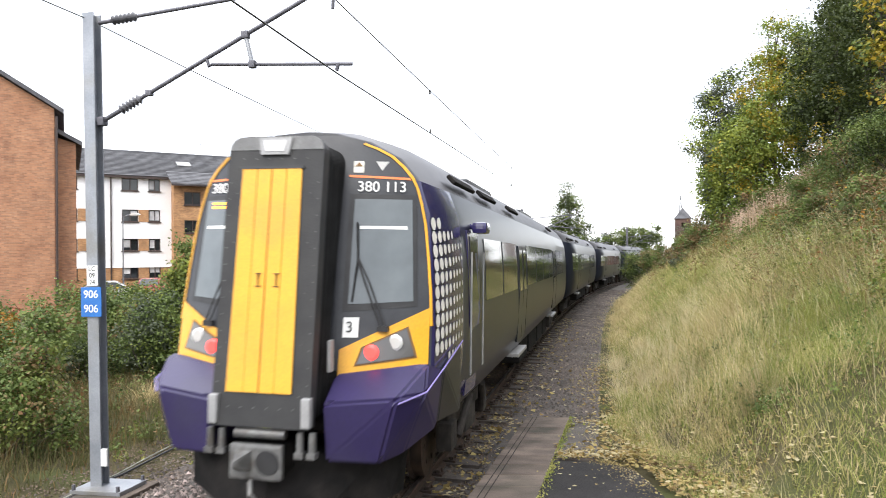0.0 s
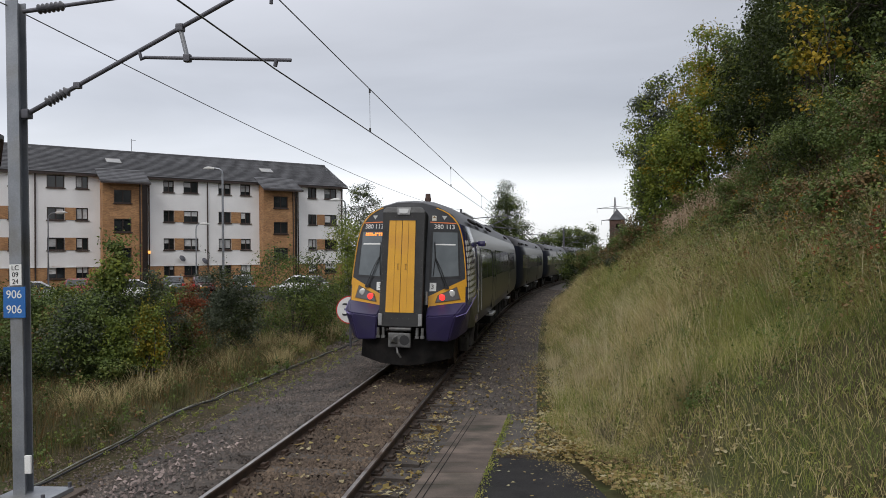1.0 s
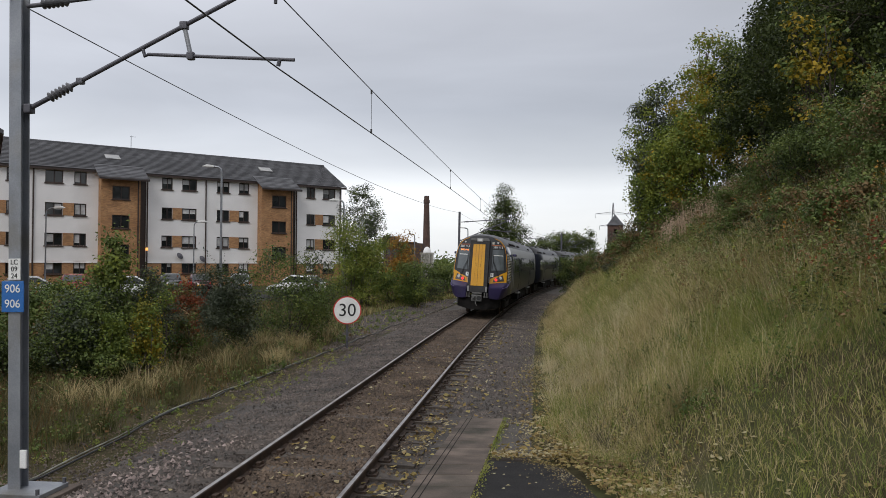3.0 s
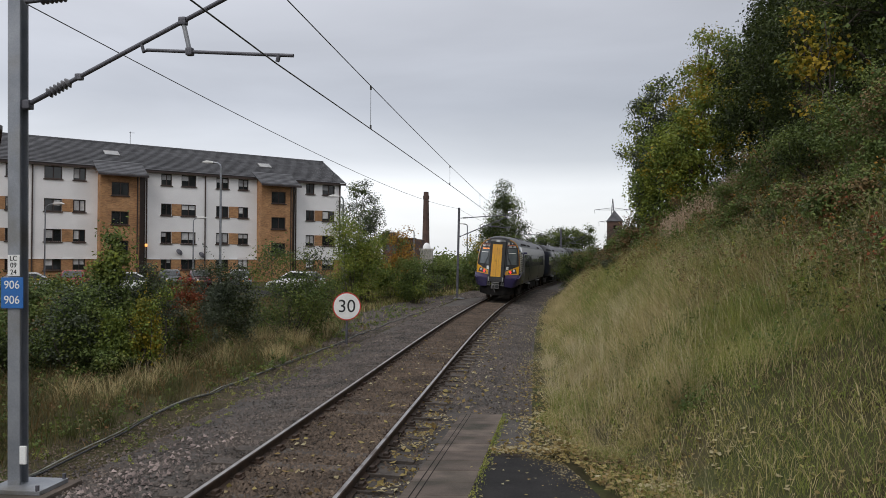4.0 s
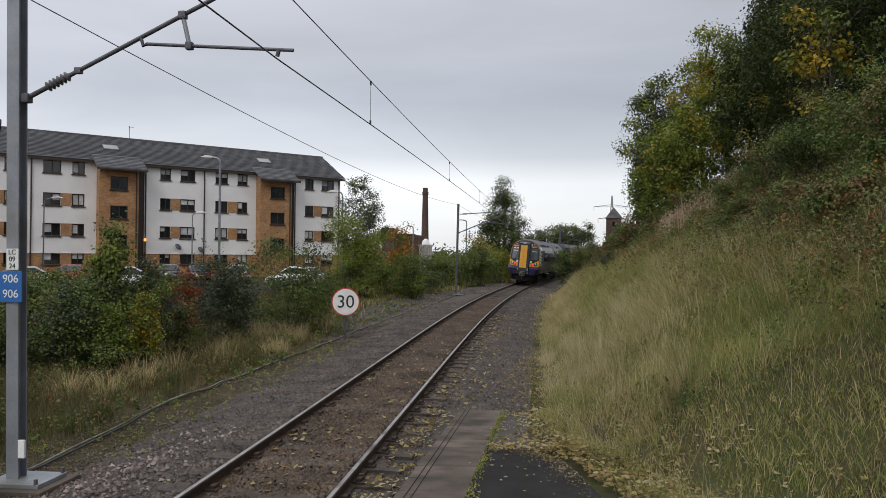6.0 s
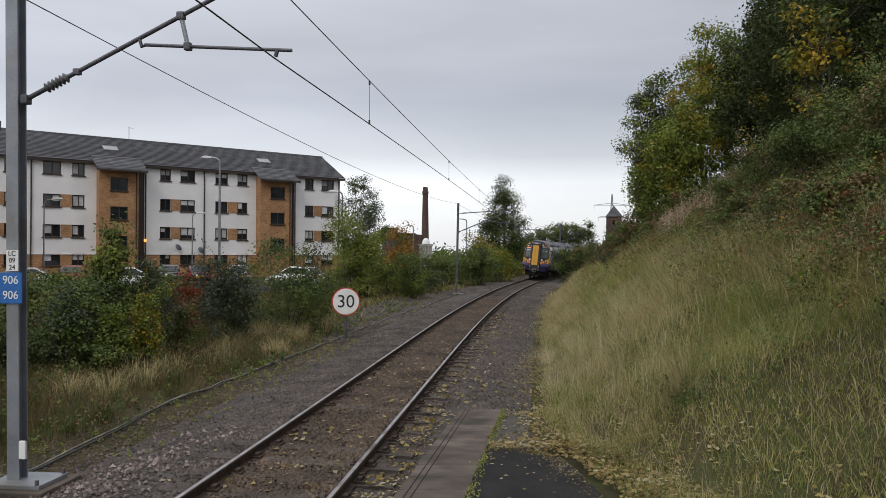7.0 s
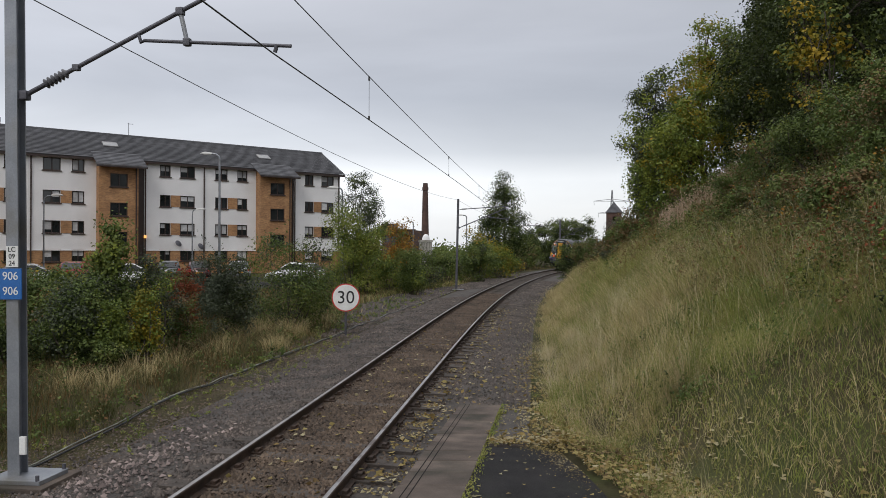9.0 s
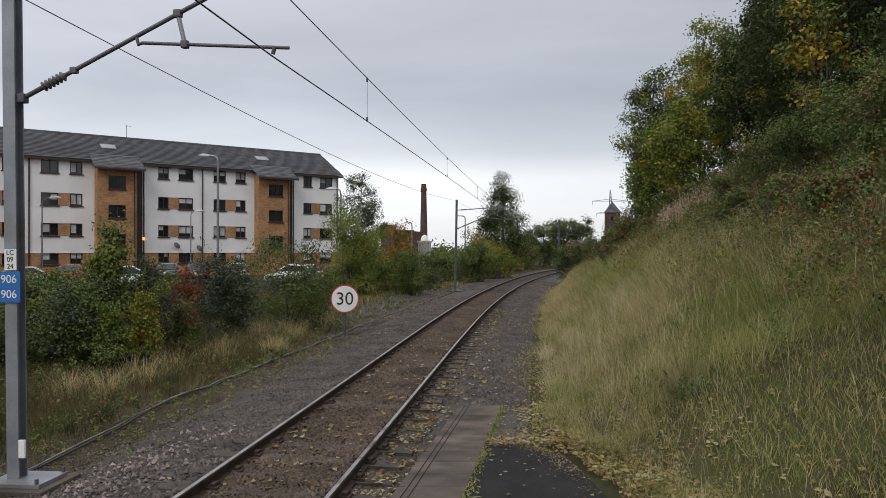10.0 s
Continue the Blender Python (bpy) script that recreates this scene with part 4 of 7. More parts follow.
# ---- flats across the car park ----
def opening_wall(bm, u0, u1, z0, z1, holes, depth=0.3, y=0.0):
    """A wall in the plane y with rectangular openings (u0, u1, z0, z1) and their reveals."""
    us = sorted({u0, u1, *[h[0] for h in holes], *[h[1] for h in holes]})
    zs = sorted({z0, z1, *[h[2] for h in holes], *[h[3] for h in holes]})
    us, zs = [u for u in us if u0 <= u <= u1], [z for z in zs if z0 <= z <= z1]
    for a, b in zip(us[:-1], us[1:]):
        for c, d in zip(zs[:-1], zs[1:]):
            if any(h[0] < (a + b) / 2 < h[1] and h[2] < (c + d) / 2 < h[3] for h in holes):
                continue
            bm.faces.new([bm.verts.new(p) for p in ((a, y, c), (b, y, c), (b, y, d), (a, y, d))])
    for h in holes:
        a, b, c, d = h
        for p, q in (((a, c), (b, c)), ((b, c), (b, d)), ((b, d), (a, d)), ((a, d), (a, c))):
            bm.faces.new([bm.verts.new(v) for v in ((p[0], y, p[1]), (q[0], y, q[1]), (q[0], y + depth, q[1]), (p[0], y + depth, p[1]))])


rw = random.Random(11)


def window(house, u0, u1, z0, z1, y, blind):
    bm = bmesh.new()
    t = 0.07
    mid = u0 + (u1 - u0) * 0.52
    for a, b, c, d in ((u0, u1, z0, z0 + t), (u0, u1, z1 - t, z1), (u0, u0 + t, z0 + t, z1 - t), (u1 - t, u1, z0 + t, z1 - t), (mid - t / 2, mid + t / 2, z0 + t, z1 - t)):
        box(bm, ((a + b) / 2, y + 0.12, (c + d) / 2), (b - a, 0.08, d - c))
    w = part("window", bm, M["frame_brown"], house, "dark brown framed window")
    for a, b in ((u0 + t, mid - t / 2), (mid + t / 2, u1 - t)):
        bm = bmesh.new()
        box(bm, ((a + b) / 2, y + 0.15, (z0 + z1) / 2), (b - a, 0.02, z1 - z0 - 2 * t))
        part("pane", bm, M["glass_dark"], w)
    bm = bmesh.new()
    rbox(bm, ((u0 + u1) / 2, y - 0.02, z0 - 0.05), (u1 - u0 + 0.16, 0.16, 0.09), 0.01)
    part("sill", bm, M["frame_brown"], w)
    if blind:
        bm = bmesh.new()
        h = (z1 - z0) * rw.uniform(0.35, 0.85)
        side = rw.random() < 0.5
        a, b = (u0 + t, mid) if side else (mid, u1 - t)
        if rw.random() < 0.4:
            a, b = u0 + t, u1 - t
        box(bm, ((a + b) / 2, y + 0.133, z1 - t - h / 2), (b - a - 0.04, 0.006, h - 0.06))
        part("curtain", bm, M["curtain"], w, "pale curtain or blind")


def flats():
    house = empty("apartment_building", Matrix(((0.806, -0.592, 0, -32.83), (0.592, 0.806, 0, 61.8), (0, 0, 1, 0), (0, 0, 0, 1))))
    tagged(house, "four-storey flats of white render and orange brick, grey roof", "apartment building")
    sills, wh = (1.35, 3.75, 6.3, 9.02), 1.06
    eave, u_left, u_right = 10.25, -26.0, 27.09
    pairs = [[(-5.05, -4.13), (-3.46, -3.07)], [(-0.67, 0.67), (1.53, 2.50)], [(8.76, 9.70), (10.57, 11.91)], [(13.82, 15.02), (15.97, 16.98)], [(23.08, 24.03), (24.93, 26.36)]]
    bays = [(3.44, 7.39, 4.33, 5.75), (17.85, 21.84, 18.89, 20.37)]
    white = []
    edges = [u_left] + [x for b in bays for x in b[:2]] + [u_right]
    for a, b in zip(edges[0::2], edges[1::2]):
        holes = [(p, q, z, z + wh) for pr in pairs for p, q in pr if a < p < b for z in sills]
        bm = bmesh.new()
        opening_wall(bm, a, b, 2.32, eave, [h for h in holes if h[2] > 2], 0.35)
        part("wall", bm, M["render_white"], house, "white rendered wall")
        bm = bmesh.new()
        opening_wall(bm, a, b, -0.3, 2.32, [h for h in holes if h[2] < 2], 0.35, -0.03)
        part("base_wall", bm, M["brick"], house, "orange brick ground floor")
        bm = bmesh.new()
        box(bm, ((a + b) / 2, -0.03, 2.32), (b - a, 0.1, 0.06))
        part("string_course", bm, M["render_white"], house)
    for pr in pairs:
        for k, (p, q) in enumerate(pr):
            for z in sills:
                window(house, p, q, z, z + wh, 0.0 if z > 2 else -0.03, rw.random() < 0.75)
        if len(pr) == 2:
            for z in sills[1:3]:
                bm = bmesh.new()
                box(bm, ((pr[0][1] + pr[1][0]) / 2, -0.01, z + wh / 2), (pr[1][0] - pr[0][1] - 0.02, 0.05, wh))
                part("infill_panel", bm, M["brick"], house, "orange brick panel between windows")
    for b0, b1, w0, w1 in bays:
        bm = bmesh.new()
        holes = [(w0, w1, z, z + wh + 0.08) for z in (2.78, 5.30, 7.82)]
        opening_wall(bm, b0, b1 - 0.75, -0.3, eave - 0.4, holes, 0.3, -1.1)
        for u in (b0, b1 - 0.75):
            bm.faces.new([bm.verts.new(v) for v in ((u, -1.1, -0.3), (u, 0.3, -0.3), (u, 0.3, eave), (u, -1.1, eave - 0.4))])
        part("stair_bay", bm, M["brick"], house, "projecting orange brick stair bay")
        bm = bmesh.new()
        box(bm, (b1 - 0.37, 0.12, (eave + 1) / 2), (0.74, 0.1, eave - 1))
        part("recess_panel", bm, M["frame_brown"], house, "dark recessed strip beside the bay")
        for h in holes:
            window(house, *h, -1.1, False)
        bm = bmesh.new()
        box(bm, ((b0 + b1) / 2 - 0.27, -1.98, eave - 0.74), (b1 - b0 + 0.13, 0.1, 0.2))
        bay_roof = part("bay_roof", bm, M["frame_brown"], house, "dark fascia under the tiled bay roof")
        for k in range(9):
            y0, y1 = -2.05 + 0.30 * k, -2.05 + 0.30 * (k + 1) + 0.05
            z0, z1 = (eave + 0.10 + 0.523 * (y + 0.45) for y in (y0, y1))
            bm = bmesh.new()
            hull(bm, [(u, y, z) for u in (b0 - 0.35, b1 - 0.2) for y, z in ((y0, z0 + 0.05), (y1, z1 + 0.005), (y0, z0), (y1, z1 - 0.05))])
            part("tile_course", bm, M["roof_tile"], bay_roof)
        for u in (b1 - 0.95, b1 + 0.1):
            bm = bmesh.new()
            tube(bm, (u, -1.2 if u < b1 else -0.08, 0), (u, -1.2 if u < b1 else -0.08, eave - 0.4), 0.06, n=8)
            part("drainpipe", bm, M["frame_brown"], house)
    for u in (-1.54, 12.75, 26.89):
        bm = bmesh.new()
        tube(bm, (u, -0.08, 0), (u, -0.08, eave), 0.06, n=8)
        part("drainpipe", bm, M["frame_brown"], house)
    for u, z in ((10.36, 3.0), (12.43, 2.75)):
        bm = bmesh.new()
        bmesh.ops.create_cone(bm, cap_ends=True, segments=16, radius1=0.33, radius2=0.1, depth=0.12, matrix=pose(u, -0.35, z, 60, 0, 25))
        tube(bm, (u, 0, z - 0.1), (u, -0.3, z), 0.03, n=6)
        part("satellite_dish", bm, M["steel_dark"], house, "dark grey satellite dish")
    bm = bmesh.new()
    rbox(bm, (7.44, -0.2, 3.55), (0.2, 0.2, 0.26), 0.05)
    part("wall_lamp", bm, plain("lit_amber_lamp", (1.0, 0.45, 0.12), 0.5, 0, 0, 1.2), house, "lit amber wall lamp")
    # body, gable end and roof courses
    bm = bmesh.new()
    for v in (((u_right, 0, -0.3), (u_right, 10, -0.3), (u_right, 10, eave), (u_right, 5.0, eave + 2.8), (u_right, 0, eave)), ((u_left, 0, -0.3), (u_left, 10, -0.3), (u_left, 10, eave), (u_left, 5, eave + 2.8), (u_left, 0, eave)), ((u_left, 10, -0.3), (u_right, 10, -0.3), (u_right, 10, eave), (u_left, 10, eave))):
        bm.faces.new([bm.verts.new(p) for p in v])
    part("end_wall", bm, M["render_white"], house)
    bm = bmesh.new()
    box(bm, ((u_left + u_right) / 2, -0.32, eave - 0.06), (u_right - u_left + 0.8, 0.16, 0.2))
    part("gutter", bm, M["frame_brown"], house)
    bm = bmesh.new()
    box(bm, ((u_left + u_right) / 2, -0.1, eave + 0.01), (u_right - u_left + 0.7, 0.5, 0.06))
    part("soffit", bm, M["frame_brown"], house)
    n = 20
    rise = 2.85
    bm = bmesh.new()
    hull(bm, [(u, y, z) for u in (u_left - 0.4, u_right + 0.4) for y, z in ((5.0, eave + rise + 0.05), (10.5, eave), (5.0, eave + rise - 0.1), (10.5, eave - 0.1))])
    roof = part("roof", bm, M["roof_tile"], house, "dark grey tiled roof in courses")
    for k in range(n):
        y0, y1 = -0.45 + 5.45 * k / n, -0.45 + 5.45 * (k + 1) / n + 0.05
        z0, z1 = eave + 0.05 + rise * k / n, eave + 0.05 + rise * (k + 1) / n
        bm = bmesh.new()
        hull(bm, [(u, y, z) for u in (u_left - 0.4, u_right + 0.4) for y, z in ((y0, z0 + 0.05), (y1, z1 + 0.005), (y0, z0), (y1, z1 - 0.05))])
        part("tile_course", bm, M["roof_tile"], roof)
    bm = bmesh.new()
    for u in np.arange(u_left - 0.3, u_right + 0.3, 0.46):
        tube(bm, (u, 5.0, eave + rise + 0.04), (u + 0.45, 5.0, eave + rise + 0.04), 0.11, 0.10, 8)
    part("ridge_tile", bm, M["roof_tile"], roof)
    for u in (5.03, 19.59):
        bm = bmesh.new()
        k = 0.52
        rot = Matrix.Rotation(math.atan2(rise, 5.45), 4, "X")
        rbox(bm, (u, -0.45 + 5.45 * k, eave + 0.14 + rise * k), (1.25, 0.95, 0.1), 0.02, rot)
        part("rooflight", bm, M["pale"], roof, "pale rooflight")
    bm = bmesh.new()
    u = 7.22
    tube(bm, (u, 5, eave + rise), (u, 5, eave + rise + 1.3), 0.025, n=6)
    box(bm, (u + 0.15, 5, eave + rise + 1.2), (0.5, 0.03, 0.03))
    part("aerial", bm, M["steel_dark"], house)
    return house


flats()


# ---- platform end: coping slabs, tarmac ramp ----
def ramp_z(y):
    return float(np.interp(y, [-4, 0, 7.0, 12.9], [1.0, 0.85, 0.21, -0.17]))


def coping():
    base = tagged(empty("platform_ramp"), "worn concrete slabs ramping down from the platform end", "platform", kind="structure")
    n = 26
    y_far, y_near = 12.95, -1.5
    for i in range(n):
        y0, y1 = y_near + (y_far - y_near) * i / n, y_near + (y_far - y_near) * (i + 1) / n - 0.012
        def edge(y, k):
            l = (-0.50 + (y - 7.0) * 0.132, 0.19 + (y - 7.0) * 0.139)
            return l[k]
        bm = bmesh.new()
        top = [(edge(y0, 0), y0, ramp_z(y0)), (edge(y0, 1), y0, ramp_z(y0)), (edge(y1, 1), y1, ramp_z(y1)), (edge(y1, 0), y1, ramp_z(y1))]
        hull(bm, top + [(p[0], p[1], p[2] - 0.09) for p in top])
        bmesh.ops.bevel(bm, geom=bm.edges[:], offset=0.008, segments=1, affect="EDGES")
        part("slab", bm, M["slab"], base)
        bm = bmesh.new()
        for k in (0.10, 0.17):
            q = [(edge(y0, 0) + k, y0, ramp_z(y0) + 0.002), (edge(y0, 0) + k + 0.012, y0, ramp_z(y0) + 0.002), (edge(y1, 0) + k + 0.012, y1, ramp_z(y1) + 0.002), (edge(y1, 0) + k, y1, ramp_z(y1) + 0.002)]
            bm.faces.new([bm.verts.new(p) for p in q])
        part("groove", bm, M["under"], base)
    bm = bmesh.new()
    pts = []
    for y in (y_near, 12.9):
        for x in ((-0.46 + (y - 7.0) * 0.132), (0.15 + (y - 7.0) * 0.139)):
            pts += [(x, y, ramp_z(y) - 0.08), (x, y, -0.5)]
    hull(bm, pts)
    part("ramp_wall", bm, M["concrete"], base)


coping()
bm = bmesh.new()
outer = [(2.0, -3.0), (1.85, 0.0), (1.68, 5.0), (1.58, 6.6), (1.56, 7.6), (1.52, 8.4), (1.44, 9.0), (1.2, 9.35), (0.9, 9.42), (0.60, 9.40)]
inner = [(-1.19, -3.0), (-0.78, 0.0), (-0.08, 5.0), (0.14, 6.6), (0.28, 7.6), (0.39, 8.4), (0.47, 9.0), (0.52, 9.35), (0.525, 9.38), (0.53, 9.40)]
prev = None
for (ox, oy), (ix, iy) in zip(outer, inner):
    row = [bm.verts.new((ix + (ox - ix) * k / 6, iy + (oy - iy) * k / 6, ramp_z(iy) - 0.012 - 0.004 * k)) for k in range(7)]
    if prev:
        for k in range(6):
            bm.faces.new((prev[k], prev[k + 1], row[k + 1], row[k]))
    prev = row
ext = bmesh.ops.extrude_face_region(bm, geom=bm.faces[:])
bmesh.ops.translate(bm, verts=[v for v in ext["geom"] if isinstance(v, bmesh.types.BMVert)], vec=(0, 0, -0.9))
tagged(link("tarmac_ramp", bm, M["tarmac"]), "dark tarmac path on the platform ramp", "tarmac", kind="structure")


# ---- overhead line ----
def mast(x, y, z0, top, width, lean, label, turn=-7.3, finish="steel_dark"):
    ob = tagged(empty("overhead_line_mast", pose(x, y, z0, 0, lean, turn)), label, "mast", "overhead line masts")
    h = top - z0
    bm = bmesh.new()
    w, t = width / 2, 0.016
    prof = [(-w, -w), (w, -w), (w, -w + t), (t / 2, -w + t), (t / 2, w - t), (w, w - t), (w, w), (-w, w), (-w, w - t), (-t / 2, w - t), (-t / 2, -w + t), (-w, -w + t)]
    ring = [[bm.verts.new((px, py, pz)) for px, py in prof] for pz in (0, h)]
    for k in range(12):
        bm.faces.new((ring[0][k], ring[0][(k + 1) % 12], ring[1][(k + 1) % 12], ring[1][k]))
    bm.faces.new(ring[1])
    part("column", bm, M[finish], ob, "galvanised steel column")
    bm = bmesh.new()
    rbox(bm, (0.12, 0, -0.01), (0.68, 0.52, 0.05), 0.008)
    plate = part("base_plate", bm, M["steel"], ob, "steel base plate")
    bm = bmesh.new()
    rbox(bm, (0.14, 0, -0.16), (0.85, 0.75, 0.25), 0.02)
    part("footing", bm, M["slab"], ob, "concrete footing")
    for a in (-0.18, 0.42):
        for b in (-0.24, 0.24):
            bm = bmesh.new()
            tube(bm, (a, b, 0.01), (a, b, 0.075), 0.022, n=8)
            part("bolt", bm, M["steel_dark"], plate)
    return ob


def strut(parent, name, p0, p1, r, material="steel_dark", label=""):
    bm = bmesh.new()
    tube(bm, p0, p1, r, n=12)
    return part(name, bm, M[material], parent, label)


def insulator(parent, p0, p1, n=6, r=0.075):
    p0, p1 = Vector(p0), Vector(p1)
    q = (p1 - p0).to_track_quat("Z", "Y")
    prof = [(0.0, r * 0.45)]
    for i in range(n):
        prof += [((i + 0.15) / n, r * 0.5), ((i + 0.3) / n, r), ((i + 0.7) / n, r * 0.62), ((i + 0.9) / n, r * 0.45)]
    prof.append((1.0, r * 0.45))
    bm = bmesh.new()
    rings = [[bm.verts.new(p0.lerp(p1, t) + q @ Vector((rr * math.cos(math.pi * k / 7), rr * math.sin(math.pi * k / 7), 0))) for k in range(14)] for t, rr in prof]
    for a, b in zip(rings[:-1], rings[1:]):
        for k in range(14):
            bm.faces.new((a[k], a[(k + 1) % 14], b[(k + 1) % 14], b[k]))
    bm.faces.new(rings[0])
    bm.faces.new(rings[-1])
    part("insulator", bm, M["insulator"], parent, "ribbed grey-brown insulator")


def cantilever(ob, z_low, z_top, z_reg, z_mess, reach, z_stay=None, r=0.033):
    """Arms of a mast, in its own space: x towards the line."""
    a, b = Vector((0.12, 0, z_low)), Vector((reach + 0.05, 0, z_stay or z_mess - 0.1))
    d = b - a
    strut(ob, "stay_tube", a.lerp(b, 0.175), b, r)
    insulator(ob, a.lerp(b, 0.085), a.lerp(b, 0.175), 6, 0.062)
    strut(ob, "clevis", a, a.lerp(b, 0.09), 0.028)
    bm = bmesh.new()
    rbox(bm, a, (0.10, 0.10, 0.11), 0.02)
    part("bracket", bm, M["steel_dark"], ob)
    bm = bmesh.new()
    rbox(bm, a.lerp(b, 0.21), (0.08, 0.075, 0.075), 0.02)
    part("tube_clamp", bm, M["steel_dark"], ob)
    t0, t1 = Vector((0.1, 0, z_top)), Vector((reach + 0.1, 0, z_mess))
    strut(ob, "top_tube", t0.lerp(t1, 0.17), t1, r * 0.9)
    insulator(ob, t0.lerp(t1, 0.06), t0.lerp(t1, 0.165), 6, 0.06)
    strut(ob, "clevis", t0, t0.lerp(t1, 0.07), 0.026)
    k0 = (1.55 - 0.12) / (b.x - a.x)
    k1 = (2.06 - 0.12) / (b.x - a.x)
    q0, q1 = a.lerp(b, k0), a.lerp(b, k1)
    arm0, arm1 = Vector((1.62, 0, z_reg + 0.17)), Vector((reach + 0.17, 0, z_reg + 0.03))
    bm = bmesh.new()
    pipe(bm, [q0, q0 + Vector((0.03, 0, -0.1)), arm0, arm0.lerp(arm1, 0.05), arm1], r * 0.8, 10)
    part("registration_arm", bm, M["steel_dark"], ob, "grey registration arm")
    strut(ob, "arm_hanger", q1, Vector((2.14, 0, arm0.lerp(arm1, 0.3).z)), 0.026, "steel")
    bm = bmesh.new()
    rbox(bm, q1, (0.09, 0.08, 0.09), 0.02)
    part("tube_clamp", bm, M["steel_dark"], ob)
    bm = bmesh.new()
    rbox(bm, (2.14, 0, arm0.lerp(arm1, 0.3).z), (0.08, 0.08, 0.09), 0.02)
    part("tube_clamp", bm, M["steel_dark"], ob)
    bm = bmesh.new()
    tube(bm, (reach, 0, z_reg + 0.05), (reach - 0.02, 0, z_reg - 0.03), 0.025, n=8)
    part("wire_clamp", bm, M["steel_dark"], ob)


near_mast = mast(-5.0, 8.70, -0.14, 5.66, 0.152, -0.75, "grey galvanised steel overhead line mast with number plates", -7.3, "steel")
cantilever(near_mast, 4.46, 5.68, 4.87, 5.88, 3.2, 5.90, 0.025)
strut(near_mast, "wire_hanger", (3.17, 0, 5.85), (3.15, 0, 5.55), 0.02)
bm = bmesh.new()
rbox(bm, (0.0, -0.10, 2.25), (0.28, 0.012, 0.36), 0.004)
plate = part("number_plate", bm, M["blue"], near_mast, "blue enamel plate with white figures")
for dz in (0.09, -0.085):
    words("plate_figures", "906", 0.135, M["white"], pose(0.0, -0.108, 2.25 + dz, 90, 0, 0), plate)
bm = bmesh.new()
rbox(bm, (0.02, -0.10, 2.57), (0.15, 0.01, 0.245), 0.003)
card = part("code_plate", bm, M["white"], near_mast, "white plate with black code")
for dz, tx in ((0.08, "LC"), (0.0, "09"), (-0.08, "24")):
    words("code", tx, 0.082, M["black"], pose(0.02, -0.107, 2.57 + dz, 90, 0, 0), card)
bm = bmesh.new()
rbox(bm, (0.13, -0.085, 0.37), (0.08, 0.03, 0.21), 0.008)
part("junction_box", bm, M["white"], near_mast, "small white box")

far_mast = mast(0.80, 48.6, -0.08, 5.85, 0.13, 1.0, "distant galvanised steel overhead line mast", -11)
cantilever(far_mast, 4.05, 5.25, 4.62, 5.5, 3.2)
third_mast = mast(8.1, 88.0, -0.1, 6.2, 0.24, 0.6, "distant weathered steel overhead line mast", -15)
cantilever(third_mast, 4.1, 5.4, 4.45, 5.6, 3.4)
bm = bmesh.new()
rbox(bm, (0, -0.16, 2.9), (0.3, 0.02, 0.6), 0.01)
part("number_plate", bm, M["white"], third_mast)
fourth_mast = mast(17.2, 110.0, -0.1, 7.0, 0.24, 0.0, "far steel overhead line mast beside the curve", -18)
cantilever(fourth_mast, 4.4, 5.7, 4.75, 5.9, 3.4)

P_CON = [on_line(-25, 0.1, 4.7), Vector((-1.92, 8.30, 4.72)), on_line(43.2, 0.1, 4.66), on_line(84.5, 0.2, 4.6), on_line(125, 0, 4.6)]
P_MES = [on_line(-25, 0.1, 5.9), Vector((-1.92, 8.30, 5.56)), on_line(43.2, 0.1, 5.40), on_line(84.5, 0.2, 5.5), on_line(125, 0, 5.6)]


def span(a, b, sag, n=16):
    return [a.lerp(b, k / n) - Vector((0, 0, sag * 4 * (k / n) * (1 - k / n))) for k in range(n + 1)]


wires = tagged(empty("overhead_wires"), "dark contact and catenary wires with droppers over the track", "overhead wire")
for pts, sags, r, nm in ((P_CON, (0.0, -0.08, 0.0, 0.0), 0.0085, "contact_wire"), (P_MES, (0.12, 0.16, 0.25, 0.25), 0.0075, "catenary_wire")):
    path = []
    for a, b, sg in zip(pts[:-1], pts[1:], sags):
        path += span(a, b, sg)[: -1]
    bm = bmesh.new()
    pipe(bm, path + [pts[-1]], r, 6)
    part(nm, bm, M["wire"], wires)
for k, sags in ((1, 0.16), (2, 0.25)):
    for f in (0.11, 0.36, 0.60, 0.84):
        a, b = P_CON[k].lerp(P_CON[k + 1], f), P_MES[k].lerp(P_MES[k + 1], f)
        a = a + Vector((0, 0, (0.08 if k == 1 else 0) * 4 * f * (1 - f)))
        b = b - Vector((0, 0, sags * 4 * f * (1 - f)))
        bm = bmesh.new()
        tube(bm, a, b, 0.004, n=5)
        for q, dz in ((a, 0.03), (b, -0.03)):
            box(bm, q + Vector((0, 0, dz)), (0.03, 0.03, 0.07))
        part("dropper", bm, M["wire"], wires)
bm = bmesh.new()
ret = [on_line(-30, -3.4, 5.6), Vector((-5.13, 8.7, 5.60)), Vector((0.86, 48.6, 5.8)), Vector((8.1, 88, 6.1))]
path = []
for a, b, sg in zip(ret[:-1], ret[1:], (0.2, 0.42, 0.4)):
    path += span(a, b, sg)[: -1]
pipe(bm, path + [ret[-1]], 0.007, 6)
tagged(link("return_wire", bm, M["wire"]), "thin dark return wire between the masts", "overhead wire")


